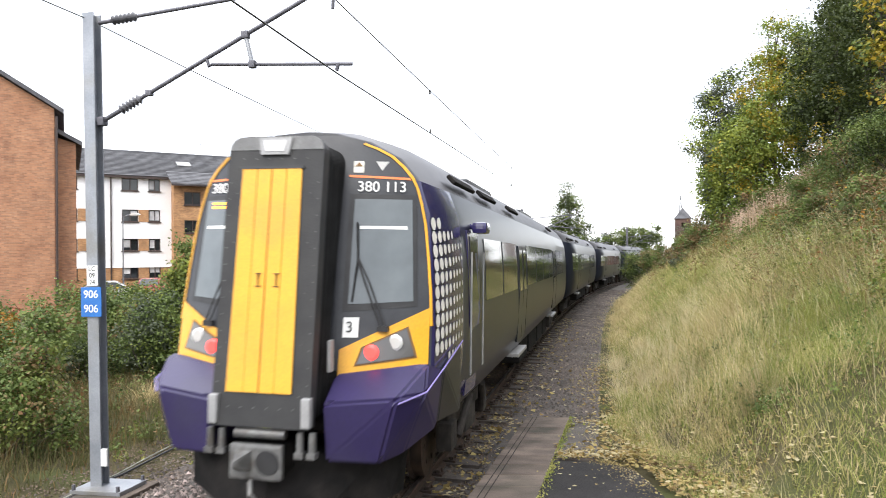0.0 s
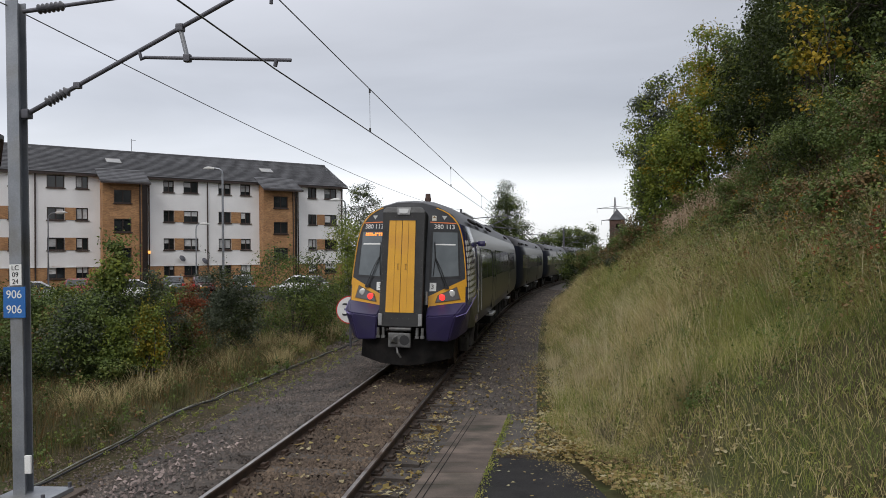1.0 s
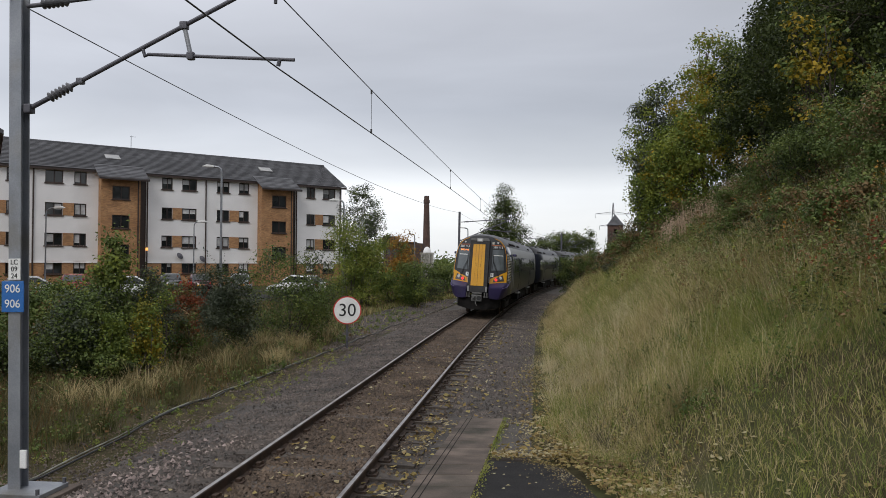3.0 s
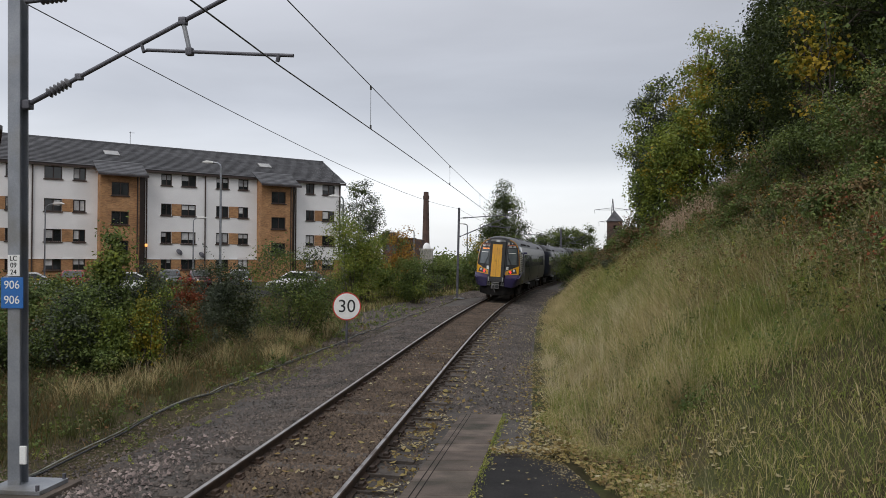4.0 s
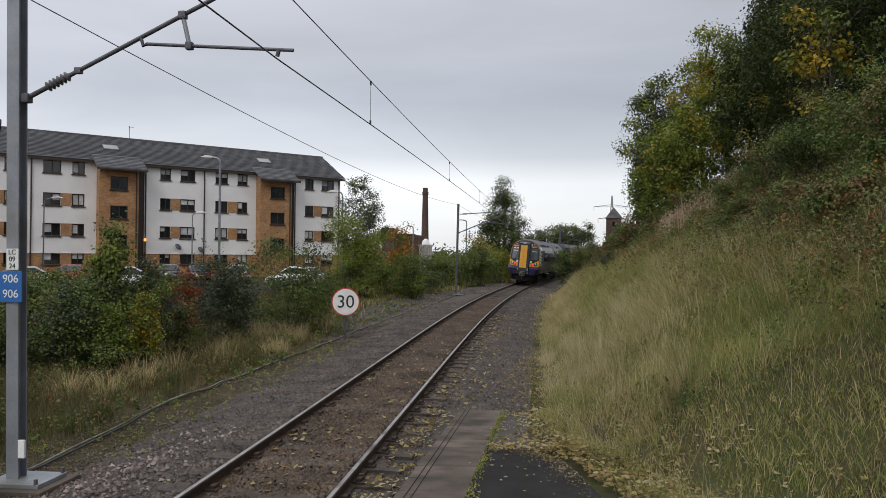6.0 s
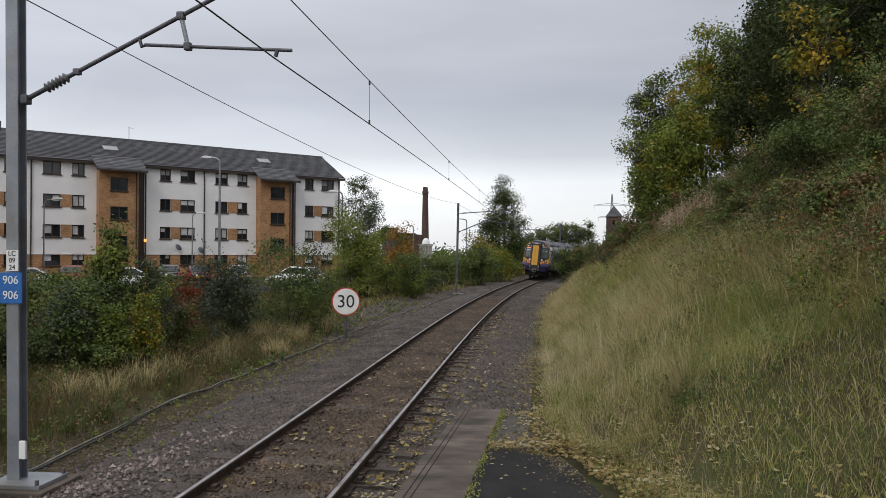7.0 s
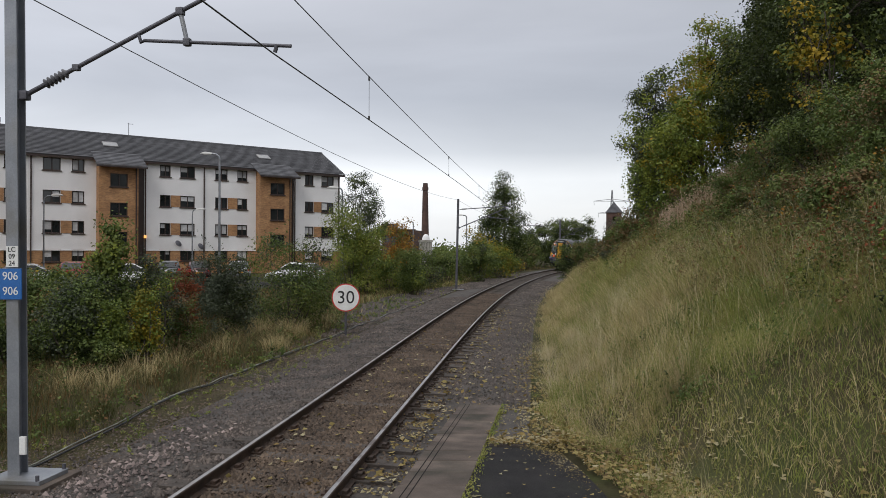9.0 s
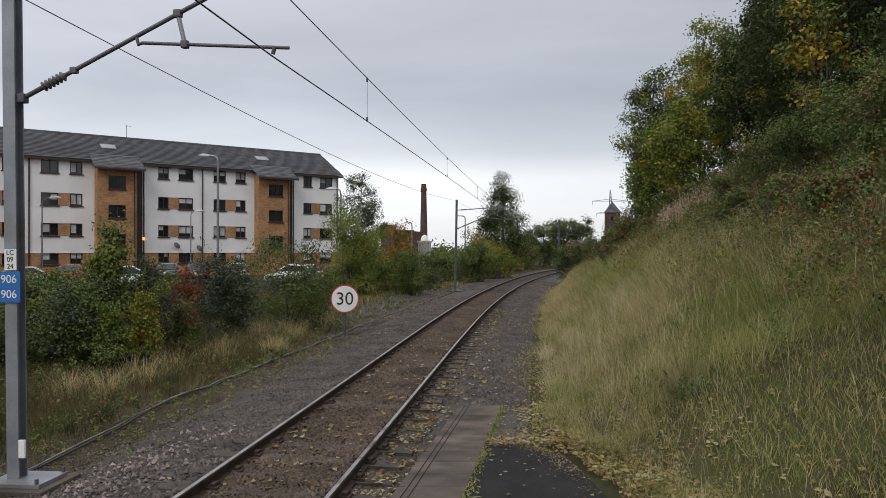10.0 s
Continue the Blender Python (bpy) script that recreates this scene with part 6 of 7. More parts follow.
def bank_grass():
    zones = [(-1, 8, 9, 1500, 0.0038), (8, 18, 11, 1150, 0.0062), (18, 34, 12, 560, 0.0115), (34, 70, 12, 150, 0.028), (70, 125, 12, 26, 0.08)]
    sets = {"straw": [], "green": [], "weed": []}
    for s0, s1, wide, dens, w in zones:
        n = int((s1 - s0) * wide * dens)
        s, d = rg.uniform(s0, s1, n), rg.uniform(-0.9, wide, n)
        e = foot(s) + d
        p = ground_many(s, e)
        r = patchy(p, 0.8, 1.0)
        r2 = patchy(p, 2.6, 4.0)
        litter = (p[:, 1] < 9.4) & (d < 1.3 + 0.7 * r2) | (p[:, 1] < 8.4) & (d < 2.2 + r2) | (p[:, 1] < 7.4) & (d < 4.2)
        keep = rg.uniform(0, 1, n) < np.where(litter, 0.08 + 0.25 * r2 ** 2, 0.45 + 0.55 * r2) * np.where(d < 0, np.clip(0.45 + d * 0.5, 0.05, 1) * r2, 1) * np.clip(1.25 - np.maximum(d - np.interp(s, [2, 8, 22], [2.1, 2.5, 3.4]) - 1.3 * r, 0) * 0.5, 0.07, 1)
        drift = np.exp(-((s - 8.5) / 4.0) ** 2) * np.clip(1.5 - d / 1.9, 0, 1)
        rim = np.clip((s - 14) / 10, 0, 1) * np.clip(1.2 - d / 1.6, 0, 1)
        straw_p = np.where(litter, 0.2, np.clip(0.22 + 0.42 * np.maximum(drift, rim) - 0.02 * d + 0.7 * (r - 0.5) + 0.5 * (r2 - 0.5), 0.06, 0.88))
        weed_p = np.clip((d - np.interp(s, [2, 8, 22], [2.0, 2.4, 3.0])) / 3.0, 0, 0.65) * (0.4 + r2)
        pick = rg.uniform(0, 1, n)
        kind = np.where(rg.uniform(0, 1, n) < weed_p, 2, np.where(pick < straw_p, 0, 1))
        hgt = rg.uniform(0.18, 0.62, n) * (0.5 + 0.4 * r + 0.4 * r2) * np.interp(d, [-0.9, 0.0, 0.6, 1.6], [0.16, 0.22, 0.42, 1.0]) * np.where(litter, 0.42, 1)
        for i, key in enumerate(sets):
            m = keep & (kind == i) & off_path(p)
            q = p[m]
            sway = np.stack([np.sin(q[:, 0] * 2.3 + 1.7 * np.sin(q[:, 1] * 1.9)), np.cos(q[:, 1] * 2.1 + 1.3 * np.sin(q[:, 0] * 2.7)), 0 * q[:, 0]], -1)
            lean = LEAN[None] * rg.uniform(-0.2, 0.75, m.sum())[:, None] + 0.5 * sway + rg.normal(0, 0.65, (m.sum(), 3)) * np.array([1, 1, 0.15])
            sets[key].append((p[m], hgt[m] * (1.15 if i == 0 else 0.9), np.full(m.sum(), w) * rg.uniform(0.6, 1.3, m.sum()), lean))
    names = {"straw": ("straw_grass", "long dry straw-coloured grass on the bank"), "green": ("green_grass", "long green grass on the bank"), "weed": ("rust_weeds", "rusty brown weeds on the upper bank")}
    for key, parts in sets.items():
        b, h, w, l = (np.concatenate([q[i] for q in parts]) for i in range(4))
        ob = blades(names[key][0], b, h, w, l, L[key])
        tagged(ob, names[key][1], "grass", kind="stuff")


def leafy(name, s0, s1, lo, hi, n, size, key, label, tall, bank=True, seed=1.0):
    """Low leafy growth in uneven clumps."""
    m = n // 26
    s, d = rg.uniform(s0, s1, m), rg.uniform(lo, hi, m)
    e = foot(s) + d if bank else d
    c = ground_many(s, e)
    keep = (rg.uniform(0, 1, m) < 0.15 + 0.85 * patchy(c, 1.1, seed)) & off_path(c - np.array([0.2, 0.2, 0]))
    c = c[keep]
    r = rg.uniform(0.12, 0.38, len(c)) * tall
    h = rg.uniform(0.15, 0.8, len(c)) * tall
    q = np.repeat(c, 26, 0)
    dv = rg.normal(size=q.shape)
    dv /= np.linalg.norm(dv, axis=1)[:, None]
    q = q + dv * np.stack([np.repeat(r, 26), np.repeat(r, 26), np.repeat(h * 0.45, 26)], -1) * (rg.uniform(0, 1, len(q)) ** 0.4)[:, None]
    q[:, 2] += np.repeat(h * 0.5, 26)
    tagged(leaves(name, q, size, L[key], None, 0.0, dv + np.array([0, 0, 0.6])), label, "undergrowth", kind="stuff")


def verge_grass():
    b, h, w, l, k = [], [], [], [], []
    for s0, s1, e0, e1, dens, wd in ((-2, 12, -14, -3.5, 420, 0.009), (12, 26, -14, -3.5, 240, 0.014), (26, 60, -14, -3.5, 60, 0.03), (60, 110, -12, -3.4, 14, 0.07)):
        n = int((s1 - s0) * (e1 - e0) * dens)
        s, e = rg.uniform(s0, s1, n), rg.uniform(e0, e1, n)
        p = ground_many(s, e)
        r = patchy(p, 1.3, 2.2)
        m = rg.uniform(0, 1, n) < (0.25 + 0.75 * r) * np.clip((-3.3 - e) / 1.2, 0.1, 1)
        m &= (s < 16) | (e < gravel_edge(s)) | (rg.uniform(0, 1, n) < 0.04)
        nn = m.sum()
        b.append(p[m]); h.append(rg.uniform(0.12, 0.55, nn) * (0.45 + 0.8 * r[m]) * np.clip((-3.0 - e[m]) / 2.0, 0.35, 1)); w.append(np.full(nn, wd)); l.append(rg.normal(0, 0.4, (nn, 3)) * np.array([1, 1, 0.1])); k.append(rg.uniform(0, 1, nn) < 0.24 + 0.25 * (patchy(p[m], 0.6, 5) - 0.5))
    b, h, w, l, k = (np.concatenate(q) for q in (b, h, w, l, k))
    tagged(blades("verge_grass", b[k], h[k], w[k], l[k], L["dry"]), "tufts of dry grass on the trackside verge", "grass", kind="stuff")
    j = ~k & (rg.uniform(0, 1, len(k)) < 0.45)
    k2 = ~k & ~j
    tagged(blades("verge_weeds", b[j], h[j], w[j] * 1.6, l[j], L["weed"]), "brown weeds on the trackside verge", "weeds", kind="stuff")
    tagged(blades("verge_grass", b[k2], h[k2], w[k2], l[k2], L["verge"]), "tufts of green grass on the trackside verge", "grass", kind="stuff")


bank_grass()
verge_grass()
# paler grass between the gravel and the shrubs beyond the sign
n = 9000
s, e = rg.uniform(19, 62, n), rg.uniform(-7.5, -3.9, n)
p = ground_many(s, e)
r = patchy(p, 0.9, 3.1)
w = (rg.uniform(0, 1, n) < 0.3 + 0.7 * r) & ((e < gravel_edge(s)) | (rg.uniform(0, 1, n) < 0.04))
k = rg.uniform(0, 1, n) < 0.45
h = rg.uniform(0.15, 0.5, n) * (0.5 + 0.6 * r)
for sel, key, lab in ((w & k, "straw", "dry grass tufts beside the gravel"), (w & ~k, "green", "green grass tufts beside the gravel")):
    tagged(blades("verge_grass", p[sel], h[sel], np.full(sel.sum(), 0.022), rg.normal(0, 0.45, (sel.sum(), 3)) * np.array([1, 1, 0.1]), L[key]), lab, "grass", kind="stuff")
n = 52000
s, d = rg.uniform(-2, 9, n), rg.uniform(-0.1, 5.5, n)
p = ground_many(s, foot(s) + d)
r = patchy(p, 1.9, 0.6)
h = rg.uniform(0.05, 0.2, n) * (0.5 + r)
k = rg.uniform(0, 1, n) < 0.35
w = off_path(p)
for sel, key, lab in ((k & w, "straw", "short dry turf at the foot of the bank"), (~k & w, "green", "short green turf at the foot of the bank")):
    tagged(blades("turf", p[sel], h[sel], np.full(sel.sum(), 0.0055), rg.normal(0, 0.7, (sel.sum(), 3)) * np.array([1, 1, 0.1]), L[key]), lab, "grass", kind="stuff")
leafy("bank_brambles", 0, 22, 4.0, 9.5, 40000, 0.07, "shrub", "low green brambles over the upper bank", 1.0, True, 1.0)
leafy("bank_brambles", 20, 48, 3.6, 10, 22000, 0.095, "shrub", "low brambles along the bank crest", 1.2, True, 2.0)
leafy("bank_docks", 0, 24, 3.6, 9.5, 34000, 0.06, "weed", "rusty docks and dead weeds on the upper bank", 0.9, True, 3.3)
leafy("bank_docks", 22, 56, 3.2, 10, 36000, 0.09, "weed", "rusty weeds along the bank crest", 1.2, True, 4.1)
# both tangles use the dark leaf colour, which has shade mixed into it
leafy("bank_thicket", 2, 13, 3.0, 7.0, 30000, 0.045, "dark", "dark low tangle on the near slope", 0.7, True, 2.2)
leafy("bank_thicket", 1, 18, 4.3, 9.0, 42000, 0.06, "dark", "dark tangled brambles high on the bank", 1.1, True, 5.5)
leafy("bank_rust", 1, 18, 4.0, 8.5, 16000, 0.045, "weed", "rust-tinged brambles high on the bank", 0.9, True, 1.9)
leafy("bank_clover", -2, 10, -0.2, 5.0, 9000, 0.026, "green", "low leafy ground cover on the bank foot", 0.42, True, 0.7)
leafy("bank_herbs", 4, 18, 1.2, 6.5, 26000, 0.042, "shrub", "broad green leaves among the bank grass", 0.6, True, 5.0)
leafy("verge_herbs", -2, 14, -9.5, -3.5, 16000, 0.055, "shrub", "leafy green weeds on the trackside verge", 0.55, False, 2.7)
leafy("verge_herbs", 12, 34, -8.5, -3.5, 10000, 0.075, "shrub", "leafy green weeds along the verge", 0.6, False, 6.0)
leafy("verge_docks", -2, 26, -8.5, -3.3, 9000, 0.055, "weed", "brown dead weeds on the trackside verge", 0.6, False, 3.7)
# thin pale seed stems standing over the grass
n = 9000
s, d = rg.uniform(-1, 17, n), rg.uniform(0.1, 6.5, n)
p = ground_many(s, foot(s) + d)
k = (rg.uniform(0, 1, n) < (0.15 + 0.85 * patchy(p, 1.5, 2.4)) * np.interp(p[:, 1], [6, 9.5, 11], [0.1, 0.25, 1.0])) & off_path(p)
m = int(k.sum())
lean = LEAN[None] * rg.uniform(-0.2, 1.0, m)[:, None] + rg.normal(0, 0.45, (m, 3)) * np.array([1, 1, 0.1])
tagged(blades("seed_stems", p[k], rg.uniform(0.4, 0.95, m), np.full(m, 0.0038), lean, L["stem"]), "thin pale seed stems above the bank grass", "grass", kind="stuff")
leafy("bank_docks", 4.5, 20, 2.2, 7.0, 15000, 0.045, "weed", "scattered rusty weeds in the bank grass", 0.7, True, 6.6)
leafy("slab_moss", -1, 8, 2.15, 3.1, 2600, 0.03, "green", "moss and small weeds along the slab edge", 0.12, False, 0.4)
leafy("ballast_moss", 14, 44, -5.2, -2.8, 3000, 0.05, "green", "moss and seedlings on the gravel edge", 0.3, False, 2.9)
leafy("ballast_moss", -1, 18, -3.9, -2.3, 13000, 0.026, "green", "moss and seedlings at the ballast edge", 0.2, False, 1.9)


def herbs(name, base, height, size, key, label, per=22):
    """Upright leafy weeds: a thin stem each, with leaves in a loose spire along it."""
    m = len(base)
    lean = rg.normal(0, 0.14, (m, 3)) * np.array([1, 1, 0])
    tagged(blades(name + "_stems", base, height, np.full(m, size * 0.16), lean, L["weed"]), "thin stems of " + label, "weeds", kind="stuff")
    u = rg.uniform(0.12, 1.0, (m, per))
    out = rg.normal(size=(m, per, 3)) * np.array([1, 1, 0.3])
    out /= np.linalg.norm(out, axis=2)[..., None]
    q = base[:, None] + np.array([0, 0, 1.0]) * (u * height[:, None] * 0.92)[..., None] + lean[:, None] * (0.85 * u ** 2 * height[:, None])[..., None]
    q = q + out * ((1.08 - u) * height[:, None] * 0.22 + 0.02)[..., None]
    tagged(leaves(name, q.reshape(-1, 3), size, L[key], None, 0.0, (out * 0.4 + np.array([0, 0, 0.8])).reshape(-1, 3)), label, "weeds", kind="stuff")


def scatter(s0, s1, lo, hi, n, seed, bank=True, sparse=0.25):
    s, d = rg.uniform(s0, s1, n), rg.uniform(lo, hi, n)
    p = ground_many(s, foot(s) + d if bank else d)
    k = (rg.uniform(0, 1, n) < sparse + (1 - sparse) * patchy(p, 1.2, seed) ** 2) & off_path(p - np.array([0.25, 0.25, 0]))
    return p[k]


def tussocks(name, cents, h, n, key, label, width=0.007):
    """Clumps of long arching grass."""
    m = len(cents)
    b = np.repeat(cents, n, 0) + rg.normal(0, 0.09, (m * n, 3)) * np.array([1, 1, 0])
    out = (b - np.repeat(cents, n, 0)) * 4.5 + np.repeat(rg.normal(0, 0.3, (m, 3)), n, 0) * np.array([1, 1, 0]) + rg.normal(0, 0.2, (m * n, 3)) * np.array([1, 1, 0.1])
    hh = np.repeat(h * rg.uniform(0.6, 1.3, m), n) * rg.uniform(0.45, 1.1, m * n)
    tagged(blades(name, b, hh, np.full(m * n, width), out, L[key]), label, "grass", kind="stuff")


q1 = scatter(3, 22, 3.4, 8.5, 420, 1.4)
herbs("tall_herbs", q1, rg.uniform(0.4, 1.05, len(q1)), 0.075, "shrub", "tall leafy green weeds on the upper bank")
q2 = scatter(3, 24, 2.4, 8.5, 330, 3.9)
herbs("tall_docks", q2, rg.uniform(0.35, 0.95, len(q2)), 0.06, "weed", "tall rusty dead weeds on the upper bank")
q3 = scatter(2, 20, 2.8, 7.5, 160, 5.2)
herbs("bright_herbs", q3, rg.uniform(0.3, 0.9, len(q3)), 0.07, "mid", "bright green saplings on the upper bank")
q4 = scatter(14, 40, 3.6, 8.0, 130, 2.2)
qa = scatter(2.5, 13, 2.7, 7.0, 420, 0.6)
herbs("slope_docks", qa, rg.uniform(0.3, 0.8, len(qa)), 0.05, "weed", "withered brown weeds on the near slope", 26)
qb = scatter(2.5, 13, 2.9, 7.0, 300, 3.4)
herbs("slope_herbs", qb, rg.uniform(0.3, 0.85, len(qb)), 0.055, "shrub", "leafy weeds on the near slope", 26)
qc = scatter(3.5, 10, 3.1, 5.5, 60, 4.6)
herbs("slope_rust", qc, rg.uniform(0.4, 0.9, len(qc)), 0.05, "red", "rust-red withered docks on the near slope", 30)
q0 = scatter(2, 15, 4.2, 8.5, 150, 2.9)
herbs("rust_docks", q0, rg.uniform(0.4, 1.0, len(q0)), 0.065, "amber", "orange-brown withered docks high on the bank", 18)
herbs("red_docks", q4, rg.uniform(0.4, 1.0, len(q4)), 0.085, "amber", "orange and red withered docks along the crest", 16)
q5 = scatter(20, 52, 2.4, 8.5, 420, 0.9)
herbs("crest_herbs", q5, rg.uniform(0.5, 1.3, len(q5)), 0.10, "shrub", "tall green weeds along the crest", 18)
q6 = scatter(20, 60, 1.8, 8.5, 380, 6.1)
herbs("crest_docks", q6, rg.uniform(0.5, 1.2, len(q6)), 0.09, "weed", "tall withered weeds along the crest", 18)
q7 = scatter(1, 9, 0.4, 3.5, 150, 7.7)
herbs("foot_herbs", q7, rg.uniform(0.12, 0.38, len(q7)), 0.03, "green", "low broad-leaved plants at the foot of the bank", 12)
q8 = scatter(4, 18, -6.4, -4.0, 90, 2.6, False)
herbs("verge_spires", q8, rg.uniform(0.35, 0.95, len(q8)), 0.05, "weed", "withered brown spires on the verge", 14)
q9 = scatter(3, 26, -7.2, -4.2, 150, 4.4, False)
herbs("verge_plants", q9, rg.uniform(0.2, 0.7, len(q9)), 0.065, "shrub", "leafy green plants on the verge", 18)
tussocks("straw_tussocks", scatter(8, 22, -6.0, -4.0, 130, 1.1, False), 0.6, 60, "straw", "tussocks of long dry grass on the verge")
tussocks("straw_tussocks", scatter(2, 10, -4.9, -3.7, 22, 3.0, False), 0.45, 60, "dry", "tussocks of pale dry grass beside the cable", 0.005)
tussocks("green_tussocks", scatter(2, 22, -6.4, -3.8, 120, 5.6, False), 0.36, 80, "verge", "tussocks of green grass on the verge")
tussocks("bank_tussocks", scatter(5, 15, 0.1, 2.0, 50, 2.0), 0.72, 70, "stem", "tall bleached tussocks at the edge of the bank", 0.0035)
tussocks("bank_tussocks", scatter(4.6, 20, 0.2, 6.5, 250, 4.8), 0.6, 60, "green", "green tussocks over the bank", 0.0055)
tussocks("rim_tussocks", scatter(14, 46, -0.1, 1.4, 170, 0.3), 0.48, 45, "straw", "pale grass tufts hanging over the ballast edge", 0.009)


def limb(bm, p0, p1, r0, r1, bend, n=5):
    pts = []
    for k in range(n + 1):
        t = k / n
        pts.append(Vector(p0).lerp(Vector(p1), t) + Vector(bend) * math.sin(math.pi * t))
    for k in range(n):
        tube(bm, pts[k], pts[k + 1], r0 + (r1 - r0) * k / n, r0 + (r1 - r0) * (k + 1) / n, 7)
    return pts


def tree(x, y, z0, lobes, n, size, key, label, trunk=0.15, bark="bark", name="tree", limbs=9, clump=0.42, accent=None, spread=1.0, fork=0.3):
    """lobes: crown ellipsoids (dx, dy, z, rx, ry, rz) over the foot of the tree."""
    if y < 55:
        n, size = (int(n * 1.5), size * 0.76) if y < 26 and name == "shrub" else (int(n * 1.05), size * 0.93)
    ob = tagged(empty(name, pose(x, y, z0)), label, "shrub" if name == "shrub" else "tree")
    vol = np.array([l[3] * l[4] * l[5] for l in lobes]) ** 0.7
    vol = vol / vol.sum()
    top = max(l[2] + l[5] for l in lobes)
    cents = []
    for l, share in zip(lobes, vol):
        m = max(6, int(round(share * n / 90)))
        d = rg.normal(size=(m, 3))
        d /= np.linalg.norm(d, axis=1)[:, None]
        rad = rg.uniform(0.35, 1.03, m) ** 0.6
        cents.append(np.array(l[:3]) + d * rad[:, None] * np.array(l[3:]))
    cents = np.concatenate(cents)
    cents[:, 2] = np.maximum(cents[:, 2], 0.12)
    bm = bmesh.new()
    if name == "shrub":
        for k in range(limbs):
            c = cents[int(rg.integers(len(cents)))]
            limb(bm, (rg.normal(0, 0.12), rg.normal(0, 0.12), -0.1), c, trunk, trunk * 0.25, (rg.normal(0, .1), rg.normal(0, .1), 0.05), 3)
    else:
        mid = np.average(np.array([l[:3] for l in lobes]), axis=0, weights=vol)
        main = limb(bm, (0, 0, -0.3), (mid[0] * 0.8, mid[1] * 0.8, top * 0.86), trunk, trunk * 0.2, (rg.normal(0, .15), rg.normal(0, .15), 0), 8)
        for k in range(limbs):
            a = main[min(8, 2 + int(k * 6 / limbs))]
            c = cents[int(rg.integers(len(cents)))]
            limb(bm, a, c, trunk * fork, 0.015, (0, 0, rg.uniform(-0.1, 0.35)), 4)
    stem = part("trunk" if name == "tree" else "woody_base", bm, M[bark], ob, smooth=True)
    if name == "shrub":
        tagged(stem, kind="stuff")
    per = n // len(cents) + 1
    q = np.repeat(cents, per, 0)
    cs = clump * rg.uniform(0.6, 1.4, len(cents))
    dv = rg.normal(size=q.shape)
    dv *= (rg.uniform(0, 1, len(q)) ** 0.45 / np.linalg.norm(dv, axis=1))[:, None]
    q = q + dv * np.repeat(cs, per)[:, None] * np.array([1, 1, 0.75]) * spread * 1.75
    q[:, 2] = np.maximum(q[:, 2], 0.05)
    out = dv + np.array([0, 0, 0.45])
    if name == "shrub":
        m = 26
        c0 = cents[rg.integers(len(cents), size=m)]
        d0 = rg.normal(0, 0.5, (m, 3)) + np.array([0, 0, 0.9])
        u = rg.uniform(0, 1, (m, 14, 1))
        sh = (c0[:, None] + d0[:, None] * u * rg.uniform(0.12, 0.28, (m, 1, 1)) * top + rg.normal(0, 0.02, (m, 14, 3))).reshape(-1, 3)
        q, out = np.concatenate([q, sh]), np.concatenate([out, rg.normal(size=sh.shape) + np.array([0, 0, 0.4])])
    if accent:
        sel = np.repeat(rg.uniform(0, 1, len(cents)) < accent[1], per)
        sel = np.concatenate([sel, np.zeros(len(q) - len(sel), bool)])
        c1 = leaves("crown", q[~sel], size, L[key], ob, 0.0, out[~sel])
        c2 = leaves("turning_crown", q[sel], size, L[accent[0]], ob, 0.0, out[sel])
        tagged(c2, "clusters of turning leaves")
    else:
        leaves("crown", q, size, L[key], ob, 0.0, out)
    return ob


def shrub(x, y, w, h, n, size, key, label, accent=None, deep=None):
    p = at_ground(x, y)
    w *= 1.18
    r = w / 2
    dp = deep or r * 0.8
    lobes = [(0, 0, h * 0.38, r * 0.75, dp * 0.8, h * 0.36)]
    for k in range(9):
        a, f = rg.uniform(0, 2 * math.pi), rg.uniform(0.3, 0.85)
        u = rg.uniform(0.2, 0.75) if k < 6 else rg.uniform(0.72, 0.92)
        q = rg.uniform(0.16, 0.38)
        lobes.append((r * f * math.cos(a) * (1.15 - 0.6 * u), dp * f * math.sin(a) * (1.15 - 0.6 * u), h * u, r * q * 1.2, dp * q * 1.1, h * rg.uniform(0.10, 0.2)))
    return tree(x, y, p.z, lobes, n, size, key, label, 0.03, "bark", "shrub", 12, max(0.12, 0.10 * (w + h) / 2), accent)


# shrubs beside the track
shrub(-7.35, 10.4, 1.9, 2.0, 6500, 0.085, "shrub", "leafy dogwood shrub with reddening leaves", ("weed", 0.2))
shrub(-8.8, 12.2, 2.2, 2.1, 6000, 0.09, "shrub", "green shrub beside the near mast", ("amber", 0.06))
shrub(-8.35, 16.8, 1.9, 1.95, 7500, 0.09, "shrub", "dense green shrub on the trackside verge", ("grey", 0.4))
shrub(-7.35, 16.5, 0.9, 1.45, 3600, 0.08, "mid", "light green sapling in front of the maple", ("shrub", 0.4))
shrub(-9.9, 17.4, 2.0, 1.99, 6000, 0.095, "shrub", "dark green shrub beside the mast", ("weed", 0.15))
shrub(-8.0, 17.7, 0.6, 3.3, 5000, 0.115, "shrub", "tall young maple shrub with green leaves", ("mid", 0.15))
shrub(-6.85, 16.9, 0.75, 1.77, 3000, 0.085, "gold", "small shrub with yellow leaves", ("mid", 0.4))
shrub(-7.3, 18.4, 1.1, 2.39, 3800, 0.085, "grey", "straggly grey-green bramble with pale tips", ("mid", 0.3))
shrub(-11.9, 19.5, 2.6, 2.17, 5000, 0.10, "shrub", "broad green shrub behind the verge", ("red", 0.1))
shrub(-9.7, 20.5, 2.2, 1.99, 4500, 0.10, "grey", "grey-green shrub behind the verge", ("mid", 0.25))
